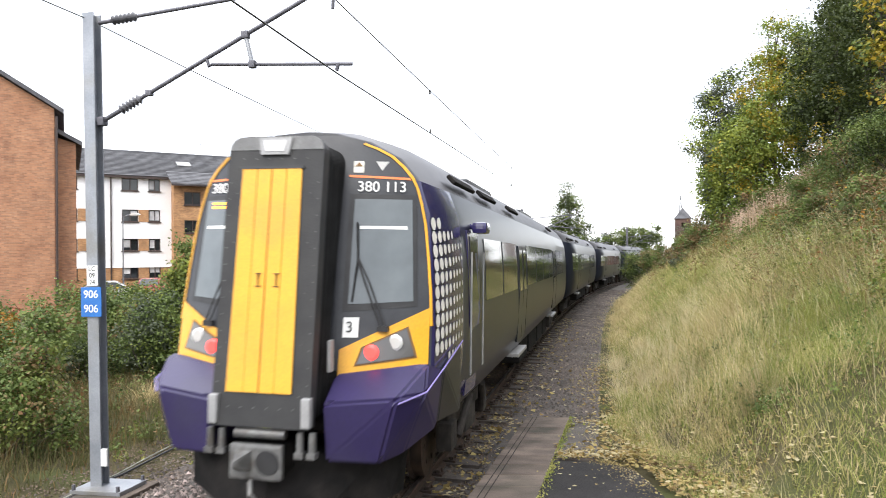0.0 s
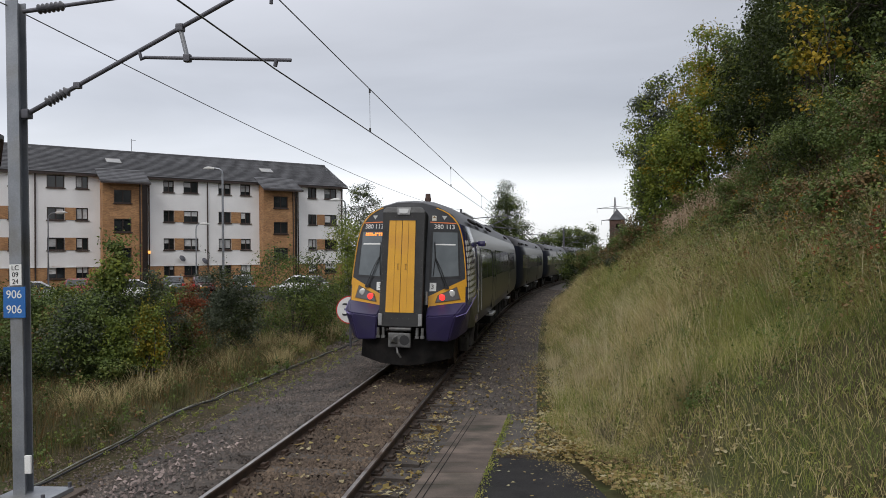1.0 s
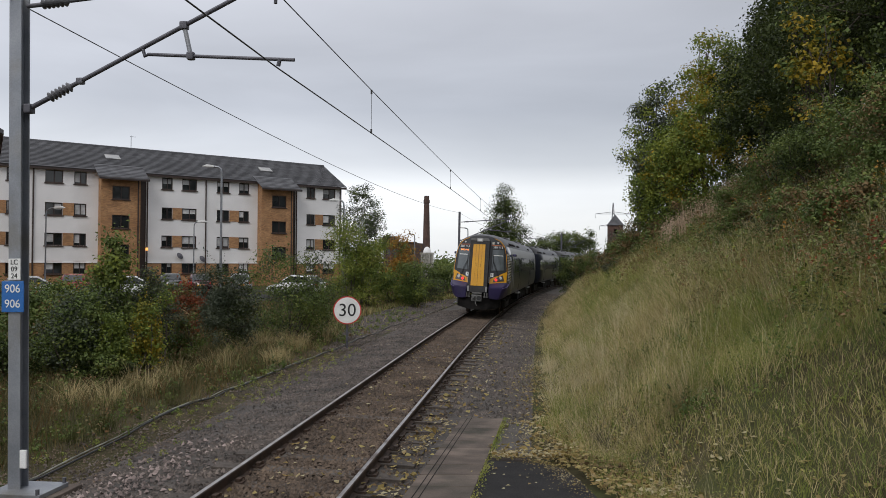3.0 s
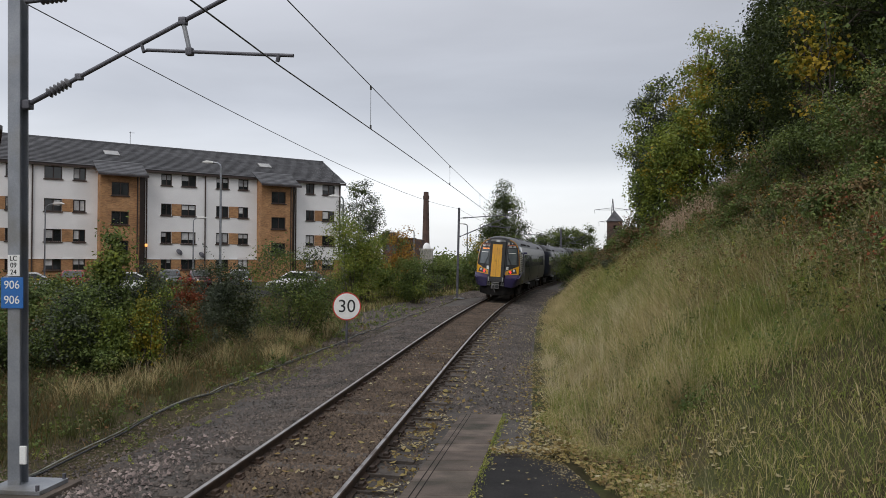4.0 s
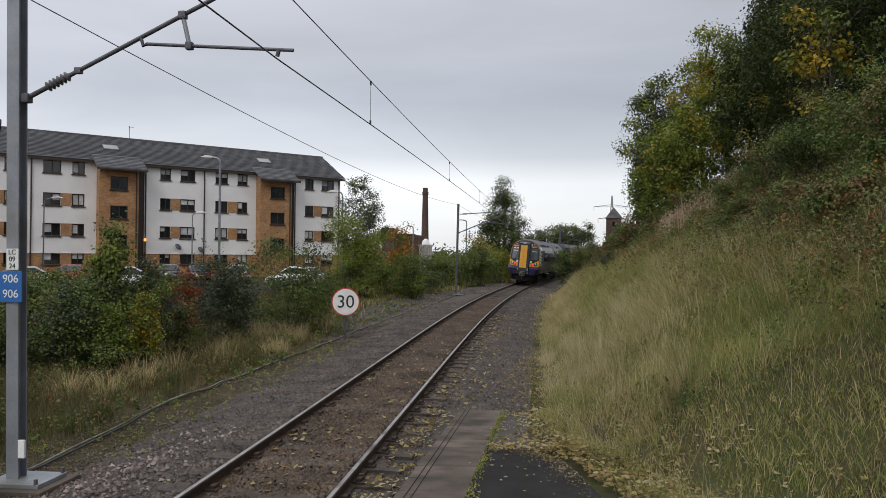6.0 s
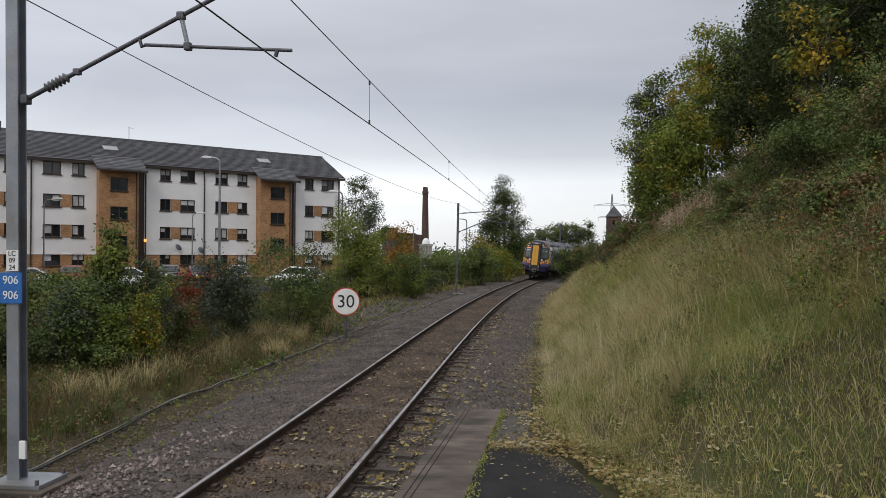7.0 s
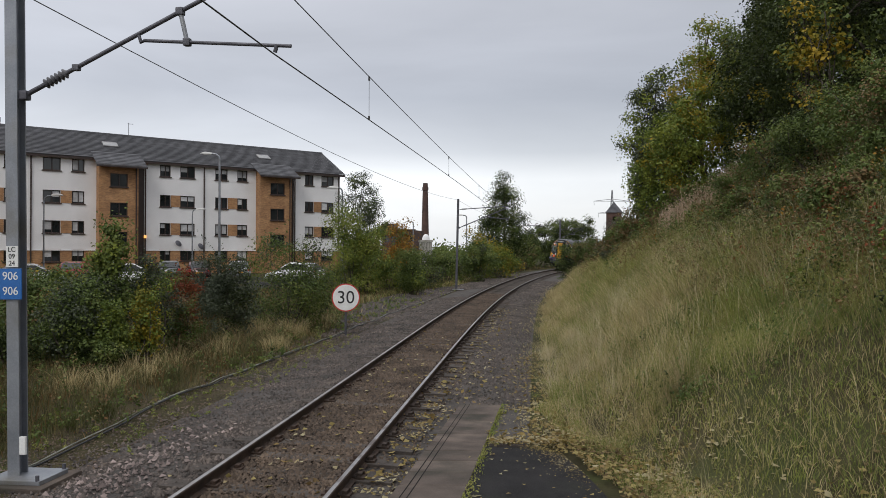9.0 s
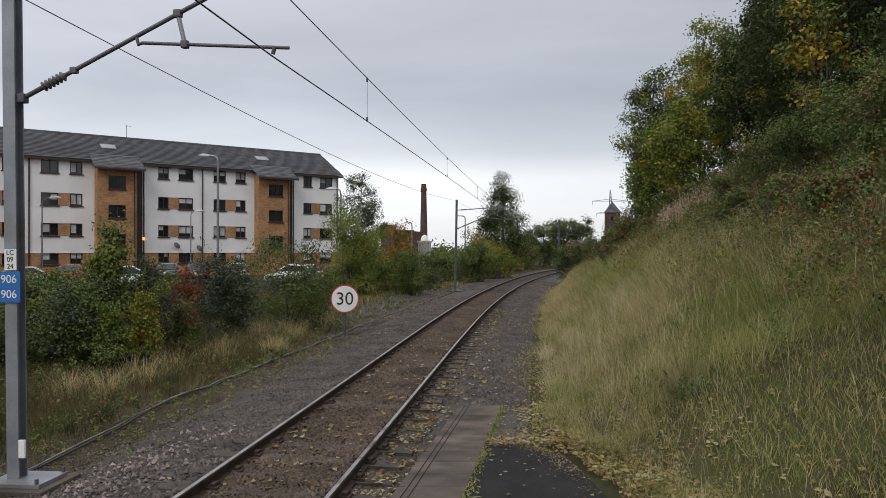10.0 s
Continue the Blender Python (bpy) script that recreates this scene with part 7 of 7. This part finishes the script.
shrub(-7.8, 22.0, 1.15, 1.82, 3000, 0.08, "red", "small shrub with red autumn leaves", ("weed", 0.4))
shrub(-6.45, 21.8, 1.9, 2.39, 7000, 0.085, "grey", "dark grey-green bramble bush", ("dark", 0.35))
shrub(-5.2, 25.0, 2.75, 3.2, 9000, 0.095, "shrub", "rounded green sallow shrub", ("grey", 0.2))
shrub(-8.5, 27.0, 2.4, 1.7, 3500, 0.11, "grey", "grey-green shrub by the car park")
shrub(-11.5, 30.0, 4.0, 1.5, 4500, 0.12, "shrub", "low green shrubs along the car park edge", ("weed", 0.2))
shrub(-17.0, 33.0, 5.0, 1.5, 4000, 0.13, "shrub", "low green hedge along the car park edge", ("gold", 0.1))
shrub(-5.25, 41.5, 2.9, 4.9, 9500, 0.115, "mid", "tall green willow shrub", ("green", 0.3))
shrub(-4.4, 42.5, 2.4, 4.0, 7000, 0.115, "mid", "green willow shrub beside the gravel", ("green", 0.25))
shrub(-1.9, 44.0, 2.2, 2.7, 6000, 0.11, "shrub", "green shrub beyond the speed sign", ("mid", 0.2))
shrub(-1.5, 50.0, 3.2, 2.6, 5000, 0.12, "shrub", "green shrub on the verge", ("grey", 0.3))
shrub(-3.4, 47.0, 2.6, 2.2, 4000, 0.13, "mid", "green shrub beside the car park")
shrub(-3.7, 60.0, 3.4, 4.5, 5500, 0.16, "amber", "orange autumn shrub beyond the car park", ("shrub", 0.3))
shrub(0.4, 60.0, 4.0, 2.6, 5000, 0.15, "shrub", "green hedge beyond the far mast")
shrub(3.0, 62.0, 3.6, 3.3, 6000, 0.15, "shrub", "green hedge shrub beside the curve", ("grey", 0.2))
shrub(5.3, 68.0, 3.8, 3.2, 5000, 0.16, "mid", "hedge shrub with golden top", ("gold", 0.3))
shrub(4.1, 72.0, 4.0, 4.4, 4500, 0.17, "gold", "golden autumn shrub beyond the hedge", ("shrub", 0.35))
shrub(8.4, 92.0, 3.6, 3.0, 4000, 0.19, "weed", "brown-green shrub by the line", ("shrub", 0.5))
shrub(11.3, 101.0, 4.2, 3.2, 4000, 0.2, "shrub", "dark shrub beyond the curve", ("weed", 0.3))
shrub(14.5, 112.0, 6.0, 4.2, 5000, 0.22, "dark", "dark thicket where the line vanishes", ("shrub", 0.4))
shrub(20.0, 118.0, 6.0, 5.0, 5000, 0.22, "dark", "dark thicket beyond the bank", ("shrub", 0.4))
shrub(10.4, 61.5, 3.0, 3.1, 7000, 0.12, "dark", "dark green bush at the foot of the bank", ("shrub", 0.45))
shrub(10.4, 56.5, 1.8, 1.9, 3500, 0.11, "shrub", "green bush at the foot of the bank", ("weed", 0.3))

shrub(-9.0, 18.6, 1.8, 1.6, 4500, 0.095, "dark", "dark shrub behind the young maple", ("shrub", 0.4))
shrub(-6.9, 19.8, 1.1, 1.35, 3000, 0.085, "weed", "brown-leaved bush behind the verge", ("shrub", 0.5))
shrub(-11.4, 15.6, 2.0, 1.7, 5000, 0.10, "shrub", "green shrub behind the mast", ("red", 0.12))
# low dark-leaved fill standing in for the shade beneath the shrubs
shrub(-9.3, 15.4, 2.0, 0.95, 3500, 0.085, "dark", "low brambles beside the mast, coloured dark for shade", ("grey", 0.2))
shrub(-7.5, 16.2, 1.5, 0.7, 3000, 0.085, "dark", "low growth coloured dark for the shade under the shrubs", ("shrub", 0.4))

# trees beyond the line
tree(-5.1, 44.0, 0.0, [(0, 0, 4.0, 1.3, 1.1, 1.6), (0.1, 0, 6.1, 0.8, 0.7, 1.0), (-0.7, 0, 5.4, 0.5, 0.5, 0.7), (0.9, 0, 5.6, 0.45, 0.5, 1.0), (0.8, 0, 3.8, .9, .8, 1.2)], 10500, 0.10, "grey", "slender weeping birch with thin grey-green leaves", 0.07, "birch", "tree", 16, 0.28, ("shrub", 0.35))
tree(6.6, 85.0, 0.0, [(0, 0, 4.2, 2.4, 2.0, 2.4), (0.1, 0, 7.6, 1.7, 1.5, 2.2), (0.0, 0, 10.2, 0.9, 0.8, 1.4), (1.5, 0, 5.6, 1.3, 1, 1.4), (-1.4, 0, 4.6, 1.2, 1, 1.4), (2.0, 0, 3.0, 1.4, 1.2, 1.5), (0.4, 0, 8.8, 1.2, 1.0, 1.2), (-0.2, 0, 6.0, 2.0, 1.7, 2.0), (0.2, 0, 2.6, 2.2, 1.8, 1.6)], 26000, 0.17, "dark", "tall conical tree beside the curve", 0.2, "bark", "tree", 14, 0.6, ("shrub", 0.45))
for x, y, h, r, lab in ((16.0, 118, 7.6, 2.7, "distant rounded green tree"), (19.6, 120, 8.4, 2.6, "distant rounded tree behind the bank"), (22.6, 122, 8.2, 2.2, "distant tree with a feathery crown"), (13.2, 122, 6.0, 1.9, "distant small tree by the line")):
    tree(x, y, 0.0, [(0, 0, h * 0.6, r, r, h * 0.25), (r * 0.5, 0, h * 0.75, r * 0.6, r * .6, h * 0.2), (-r * 0.5, 0, h * 0.66, r * 0.6, r * .6, h * 0.2)], 5000, 0.22, "dark", lab, 0.14, "bark", "tree", 10, 0.5, ("shrub", 0.55))

# the wooded bank: trees on its top, turning at the edge; inner shade coloured in
def on_bank(px, d):
    x, y = px * d, d
    p = at_ground(x, y)
    return x, y, p.z


WOOD = [(0.285, 37, 12.0, 1.6, "grey", ("mid", 0.35), "slender grey-green ash tree at the edge of the wood"),
        (0.293, 35, 8.6, 1.45, "mid", ("grey", 0.3), "green tree leaning out over the bank"),
        (0.332, 33, 10.2, 1.9, "mid", ("gold", 0.2), "green tree with yellowing leaves on the bank"),
        (0.352, 36, 14.3, 1.6, "mid", ("gold", 0.3), "tall green tree with golden patches"),
        (0.41, 40, 15.5, 2.0, "grey", ("shrub", 0.4), "tall grey-green tree behind the others"),
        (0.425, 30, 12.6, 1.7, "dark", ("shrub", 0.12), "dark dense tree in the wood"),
        (0.455, 35, 15.6, 2.3, "dark", ("shrub", 0.1), "tall tree deep in the wood, leaves coloured dark for shade"),
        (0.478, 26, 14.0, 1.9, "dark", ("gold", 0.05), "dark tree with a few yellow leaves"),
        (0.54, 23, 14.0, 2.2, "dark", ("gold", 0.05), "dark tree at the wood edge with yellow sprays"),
        (0.52, 30, 19.0, 2.9, "dark", ("shrub", 0.08), "tall tree within the wood, leaves coloured dark for shade"),
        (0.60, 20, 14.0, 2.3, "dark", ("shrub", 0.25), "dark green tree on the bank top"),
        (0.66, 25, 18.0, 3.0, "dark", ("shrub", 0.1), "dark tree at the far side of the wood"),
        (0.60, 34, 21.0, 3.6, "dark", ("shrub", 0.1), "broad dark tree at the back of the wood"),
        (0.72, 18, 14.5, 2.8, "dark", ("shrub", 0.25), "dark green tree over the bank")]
for px, d, top, r, key, acc, lab in WOOD:
    x, y, z = on_bank(px, d)
    h = top - z
    lobes = [(0, 0, h * 0.30, r * 0.95, r, h * 0.22), (0, 0, h * 0.55, r, r, h * 0.22), (0.2 * r, 0, h * 0.80, r * 0.78, r * .8, h * 0.18), (-0.45 * r, 0, h * 0.45, r * 0.7, r * .7, h * 0.16), (0.45 * r, 0, h * 0.62, r * 0.7, r * .7, h * 0.16), (-0.3 * r, 0, h * 0.72, r * 0.55, r * .6, h * 0.14), (0, 0, h * 0.12, r * 0.9, r * 0.8, h * 0.13)]
    tree(x, y, z, lobes[:-1] if d > 34 and px < 0.37 else lobes, 15500, 0.135 if d > 27 else 0.115, key, lab, 0.14, "bark", "tree", 14, 0.46, acc, 0.72)
# a bare pale stem and a spray of yellow leaves hanging before the dark wood
x, y, z = on_bank(0.53, 19.5)
tree(x, y, z, [(-0.5, 0, 8.6 - z, 0.8, 0.6, 0.9), (0.3, 0, 8.0 - z, 0.8, 0.6, 0.9), (-0.9, 0, 7.6 - z, 0.5, 0.5, 0.6), (-0.2, 0, 6.7 - z, 0.6, 0.5, 0.5)], 1200, 0.15, "gold", "slim sycamore with sprays of yellow leaves", 0.045, "bark", "tree", 14, 0.28, ("shrub", 0.35))
x, y, z = on_bank(0.49, 22.5)
tree(x, y, z, [(-0.3, 0, 10.2 - z, 0.6, 0.5, 1.0), (0.3, 0, 9.4 - z, 0.7, 0.6, 1.0), (-0.4, 0, 8.4 - z, 0.5, 0.5, 0.6)], 1000, 0.15, "gold", "slim tree with yellow leaves before the dark wood", 0.045, "bark", "tree", 14, 0.3, ("shrub", 0.3))

# loose leaves filling the back of the wood, its gloom painted by their colour
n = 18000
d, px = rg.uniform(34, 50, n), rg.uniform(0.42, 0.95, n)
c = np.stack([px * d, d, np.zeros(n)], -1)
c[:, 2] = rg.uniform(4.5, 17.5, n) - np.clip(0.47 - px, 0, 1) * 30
tagged(leaves("inner_wood", c, 0.45, L["dark"]), "dense wood behind the edge trees, coloured dark for its shade", "woods", kind="stuff")

# scrub along the top of the bank
for px, d, w, h, key, acc, lab in ((0.225, 48, 2.6, 1.5, "weed", ("shrub", 0.4), "rusty scrub bush on the bank"), (0.25, 44, 2.4, 1.6, "weed", ("shrub", 0.3), "reddish low scrub on the bank"), (0.27, 40, 2.6, 1.9, "weed", ("shrub", 0.3), "brown scrub on the bank top"),
                                   (0.205, 54, 2.2, 1.8, "shrub", ("weed", 0.4), "green scrub bush on the bank"), (0.24, 52, 2.6, 1.7, "grey", ("weed", 0.4), "sparse sapling scrub on the bank"),
                                   (0.40, 24, 2.2, 1.5, "shrub", ("weed", 0.3), "bramble clump on the bank top"), (0.45, 21, 2.4, 1.7, "shrub", ("weed", 0.3), "bramble clump below the wood"), (0.50, 18.5, 2.4, 1.8, "shrub", ("dark", 0.3), "bramble thicket below the wood"),
                                   (0.555, 16.8, 2.2, 1.8, "shrub", ("weed", 0.25), "green bramble thicket on the bank"), (0.60, 15, 2.2, 1.7, "shrub", ("weed", 0.3), "bramble thicket on the bank side"), (0.585, 13.4, 1.2, 0.8, "shrub", ("weed", 0.25), "green dock and bramble clump"), (0.64, 13.5, 1.8, 1.4, "shrub", ("weed", 0.4), "rust-tinged bramble clump on the bank"),
                                   (0.215, 46, 1.6, 1.2, "weed", ("grey", 0.3), "brown weeds on the bank side"), (0.235, 40, 1.5, 1.2, "shrub", ("weed", 0.4), "small green scrub on the bank"), (0.255, 36, 1.5, 1.1, "weed", ("shrub", 0.4), "small rusty scrub on the bank"), (0.225, 36, 1.1, 0.8, "grey", ("weed", 0.4), "low grey scrub on the bank"), (0.275, 31, 1.5, 1.0, "weed", ("shrub", 0.3), "rusty weeds on the bank side"), (0.40, 19, 1.3, 0.8, "shrub", ("weed", 0.45), "low rusty weed clump on the bank"), (0.47, 15.5, 1.4, 0.8, "shrub", ("weed", 0.4), "low bramble patch on the bank"), (0.535, 12.6, 1.3, 0.7, "shrub", ("weed", 0.45), "rusty bramble patch in the grass"),
                                   (0.34, 30, 2.0, 1.2, "shrub", ("weed", 0.5), "low scrub under the trees"), (0.30, 34, 2.0, 1.1, "weed", ("shrub", 0.5), "low rusty scrub under the trees"), (0.66, 16.5, 2.4, 2.0, "shrub", ("dark", 0.4), "green thicket on the bank side")):
    x, y = px * d, d
    shrub(x, y, w, h, 3800 if d > 25 else 5200, 0.10 if d > 25 else 0.085, key, lab, acc)

# faded willowherb standing along the crest
n = 800
d = rg.uniform(26, 40, n)
px = rg.uniform(0.29, 0.40, n)
base = np.array([at_ground(a * b, b)[:] for a, b in zip(px, d)])
hh = rg.uniform(0.6, 1.25, n)
st = blades("willowherb", base, hh, np.full(n, 0.03), rg.normal(0, 0.12, (n, 3)), L["plume"])
tagged(st, "faded pinkish willowherb stalks on the bank crest", "weeds", kind="stuff")
q = np.repeat(base + np.stack([np.zeros(n), np.zeros(n), hh * 0.7], -1), 12, 0) + rg.normal(size=(n * 12, 3)) * np.array([0.05, 0.05, 0.18])
tagged(leaves("willowherb_plumes", q, 0.06, L["plume"]), "fluffy faded seed heads of willowherb", "weeds", kind="stuff")

# far belt of trees on the horizon
n = 9000
cx = rg.uniform(-70, 90, 160)
pts = []
for c in cx:
    h = rg.uniform(2.5, 5.5)
    pts.append(np.array([c, rg.uniform(175, 240), h * 0.5]) + rg.normal(size=(90, 3)) * np.array([2.2, 2.0, h * 0.25]))
pts = np.concatenate(pts)
pts[:, 2] = np.clip(pts[:, 2], 0.1, 7)
tagged(leaves("far_woods", pts, 0.75, L["shrub"]), "belt of distant trees on the horizon", "woods", kind="stuff")

# fallen leaves by the ramp, on the ballast edge and bank foot
n = 60000
s, e = rg.uniform(-1, 12, n), rg.uniform(-1.4, 7.5, n)
p = ground_many(s, e)
ramp_here = (p[:, 0] < 2.0) & (p[:, 0] > -0.6 + (p[:, 1] - 7) * 0.13) & (p[:, 1] < 12.9)
path = (p[:, 1] < 9.4) & (p[:, 0] < 2.1)
r = patchy(p, 1.7, 3)
near_foot = np.exp(-((e - foot(s) - 0.35) / np.interp(s, [0, 2.5, 5], [0.95, 0.9, 0.75])) ** 2) * np.interp(s, [0, 5, 10], [1.0, 0.75, 0.06])
keep = (rg.uniform(0, 1, n) < np.clip(near_foot * (0.1 + r), 0.004, 1)) & ~(ramp_here & path) & ~(ramp_here & (p[:, 0] < 0.3 + (p[:, 1] - 7) * 0.128))
p[:, 2] += rg.uniform(0.0, 0.05, n)
tagged(leaves("fallen_leaves", p[keep], 0.075, L["litter"], None, 0.88), "fallen yellow and brown maple leaves", "leaves", kind="stuff")
n = 750
s, e = rg.uniform(0, 1, n) ** 1.7 * 30, rg.normal(1.35, 0.4, n)
p = ground_many(s, e)
p[:, 2] += 0.06
tagged(leaves("ballast_leaves", p, 0.10, L["litter"], None, 0.8), "pale fallen leaves lying on the ballast", "leaves", kind="stuff")
n = 1900
t = rg.uniform(0, 1, n)
y = 5.0 + 4.4 * t
x = np.interp(y, [5.0, 7.6, 9.0, 9.35], [1.68, 1.56, 1.44, 1.25]) + 0.1 + np.abs(rg.normal(0.0, 0.6, n))
far = rg.uniform(0, 1, n) < 0.3
x = np.where(far, rg.uniform(0.6, 1.9, n), x)
y = np.where(far, 9.45 + np.abs(rg.normal(0, 0.3, n)), y)
p = np.stack([x, y, [at_ground(a, b).z for a, b in zip(x, y)]], -1)
p[:, 2] = np.maximum(p[:, 2], np.interp(y, [-4, 0, 7, 9.4, 12.9], [1.0, 0.85, 0.21, 0.05, -0.17]) - 0.01) + rg.uniform(0.01, 0.06, n)
tagged(leaves("path_edge_leaves", p, 0.068, L["litter"], None, 0.8), "drift of yellow and brown leaves along the tarmac edge", "leaves", kind="stuff")
n = 260
s, e = rg.uniform(0, 1, n) ** 1.5 * 22 - 1, rg.uniform(-0.65, 0.65, n)
p = ground_many(s, e)
p[:, 2] += rg.uniform(0.07, 0.1, n)
tagged(leaves("track_leaves", p, 0.085, L["litter"], None, 0.8), "fallen leaves between the rails", "leaves", kind="stuff")
n = 900
s, e = np.repeat(np.arange(-1.5, 9, 0.65), 60)[:n] + rg.normal(0.3, 0.12, n), rg.normal(1.15, 0.2, n)
p = ground_many(s, e)
p[:, 2] += rg.uniform(0.03, 0.07, n)
tagged(leaves("trackside_leaves", p, 0.06, L["litter"], None, 0.75), "pale yellow leaves beside the near rail", "leaves", kind="stuff")
n = 800
s = rg.uniform(3.5, 16, n)
e = foot(s) + 0.15 - np.abs(rg.normal(0, 0.45, n))
p = ground_many(s, e)
p = p[off_path(p)]
p[:, 2] += 0.04
tagged(leaves("verge_leaves", p, 0.075, L["litter"], None, 0.8), "pale fallen leaves between the ballast and the bank", "leaves", kind="stuff")
n = 2600
y = rg.uniform(4.5, 12.9, n)
p = np.stack([0.19 + (y - 7.0) * 0.139 + np.abs(rg.normal(0.0, 0.05, n)), y, [ramp_z(v) + 0.004 for v in y]], -1)
p[:, 2] += rg.uniform(0, 0.022, n)
p = p[rg.uniform(0, 1, n) < 0.25 + 0.75 * patchy(p, 3.1, 0.5)]
tagged(leaves("slab_moss", p, 0.024, L["green"], None, 0.3), "green moss in the joint beside the slabs", "moss", kind="stuff")
n = 700
y = 9.4 - np.abs(rg.normal(0, 1.0, n))
x = np.interp(y, [5.0, 7.6, 9.0, 9.35], [1.66, 1.54, 1.42, 1.2]) - np.abs(rg.normal(0, 0.16, n))
p = np.stack([x, y, [ramp_z(v) + 0.004 for v in y]], -1)
tagged(leaves("path_debris", p[y > 4.6], 0.02, L["litter"], None, 0.9), "crumbs of leaf litter on the tarmac", "leaves", kind="stuff")
n = 60
y = rg.uniform(5, 9.2, n)
x = rg.uniform(0.3, 1.9, n)
p = np.stack([x, y, [ramp_z(v) + 0.006 for v in y]], -1)
tagged(leaves("path_leaves", p, 0.05, L["litter"], None, 0.97), "few small leaves on the tarmac", "leaves", kind="stuff")

# ---- loose ballast stones near the camera ----
def stones(name, s0, s1, e0, e1, n, size, material, label, inside=None, lift=0.0):
    s, e = rg.uniform(s0, s1, n), rg.uniform(e0, e1, n)
    if inside is not None:
        m = inside(s, e)
        s, e = s[m], e[m]
    n = len(s)
    p = ground_many(s, e)
    p[:, 2] += 0.012 + lift + rg.uniform(-0.012, 0.02, n)
    # angular stones, bedded: a ring low in the bed and a crooked peak
    oct_v = np.array([[1, 0, -0.25], [0, 1, -0.25], [-1, 0, -0.25], [0, -1, -0.25], [0, 0, 0.75]])
    oct_f = np.array([[0, 1, 4], [1, 2, 4], [2, 3, 4], [3, 0, 4]])
    sz = size * rg.uniform(0.5, 1.25, n)
    v = oct_v[None] * rg.uniform(0.55, 1.2, (n, 5, 1)) + rg.normal(0, 0.22, (n, 5, 3))
    a = rg.uniform(0, 2 * math.pi, n)
    c, sn = np.cos(a), np.sin(a)
    rot = np.stack([np.stack([c, -sn, 0 * c], -1), np.stack([sn, c, 0 * c], -1), np.stack([0 * c, 0 * c, 1 + 0 * c], -1)], 1)
    v = np.einsum("nij,nkj->nki", rot, v) * sz[:, None, None] + p[:, None]
    f = (np.arange(n) * 5)[:, None, None] + oct_f[None]
    tagged(raw(name, v.reshape(-1, 3), f.reshape(-1, 3), 3, material), label, "ballast", kind="stuff")


stones("apron_stones", 18, 48, -5.6, -2.9, 12000, 0.04, M["stone"], "loose grey stones on the gravel apron", lambda s, e: e > gravel_edge(s) - 0.3)
EDGE = lambda s, e: rg.uniform(0, 1, len(s)) < np.clip((e + 3.35 + 0.5 * np.sin(s * 1.3) * np.sin(s * 0.47 + e)) / 1.3, 0.06, 1)
stones("ballast_stones", -1, 16, -3.9, -0.85, 30000, 0.025, M["stone"], "loose grey ballast stones beside the rails", EDGE)
stones("ballast_stones", 16, 36, -3.8, -0.85, 15000, 0.036, M["stone"], "loose grey ballast stones along the line", EDGE)
stones("ballast_stones", 3, 34, 1.3, 2.75, 16000, 0.031, M["stone"], "grey ballast stones on the shoulder", lambda s, e: ~((s < 8.5) & (e > 1.35)))
stones("rusty_ballast", -1, 14, -0.70, 0.70, 25000, 0.031, M["stone_rust"], "rusty brown ballast stones between the rails", None, 0.03)
stones("rusty_ballast", 14, 40, -0.70, 0.70, 21000, 0.037, M["stone_rust"], "rusty brown ballast stones along the track middle", None, 0.03)
stones("ballast_stones", -1, 30, -1.3, -0.84, 9000, 0.030, M["stone"], "grey ballast heaped over the sleeper ends", None, 0.02)
stones("pale_ballast", 0.5, 8, -2.7, -1.25, 2200, 0.034, M["pale_stone"], "freshly tipped pale pinkish ballast", lambda s, e: rg.uniform(0, 1, len(s)) < np.exp(-((s - 3.2) / 1.9) ** 2 - ((e + 1.95) / 0.42) ** 2), 0.02)
stones("ballast_stones", 34, 64, 0.85, 2.75, 6000, 0.055, M["stone"], "grey ballast stones on the far shoulder")
stones("ballast_stones", 44, 76, -4.0, -0.85, 7000, 0.06, M["stone"], "grey ballast stones round the curve")
stones("cess_grit", -1, 20, -4.2, -2.5, 9000, 0.019, M["stone_rust"], "fine brown grit on the soil beside the ballast")
stones("rusty_ballast", -1, 34, 0.84, 1.3, 5500, 0.026, M["stone_rust"], "rusty stones beside the near rail")


def motions():
    """The train draws away round the curve; each car follows the line on its two bogies."""
    times = [i * 0.25 for i in range(41)]
    for k, (car, wheels) in enumerate(CARS):
        rows = []
        for t in times:
            s0 = 1.2 + 9.35 * t + 0.055 * t * t + 0.46 + k * (LEN + 0.55)
            a, b = on_line(s0 + 4.0), on_line(s0 + 19.6)
            d = (b - a).normalized()
            lean = float(cant(s0 + 4.0) + cant(s0 + 19.6)) / 2 if k else float(cant(s0 + 2))
            p = a - d * 4.0
            rows.append((t, pose(p.x, p.y, 0.08, 0, math.degrees(lean), -math.degrees(math.atan2(d.x, d.y)))))
        walk(car, rows)
        if k == 0:
            for w, y in wheels:
                turn = []
                for i in range(201):
                    t = i * 0.05
                    ang = -(9.35 * t + 0.055 * t * t) / 0.42
                    turn.append((t, pose(0, y, 0.345, math.degrees(ang) % 360, 0, 0)))
                walk(w, turn)


motions()
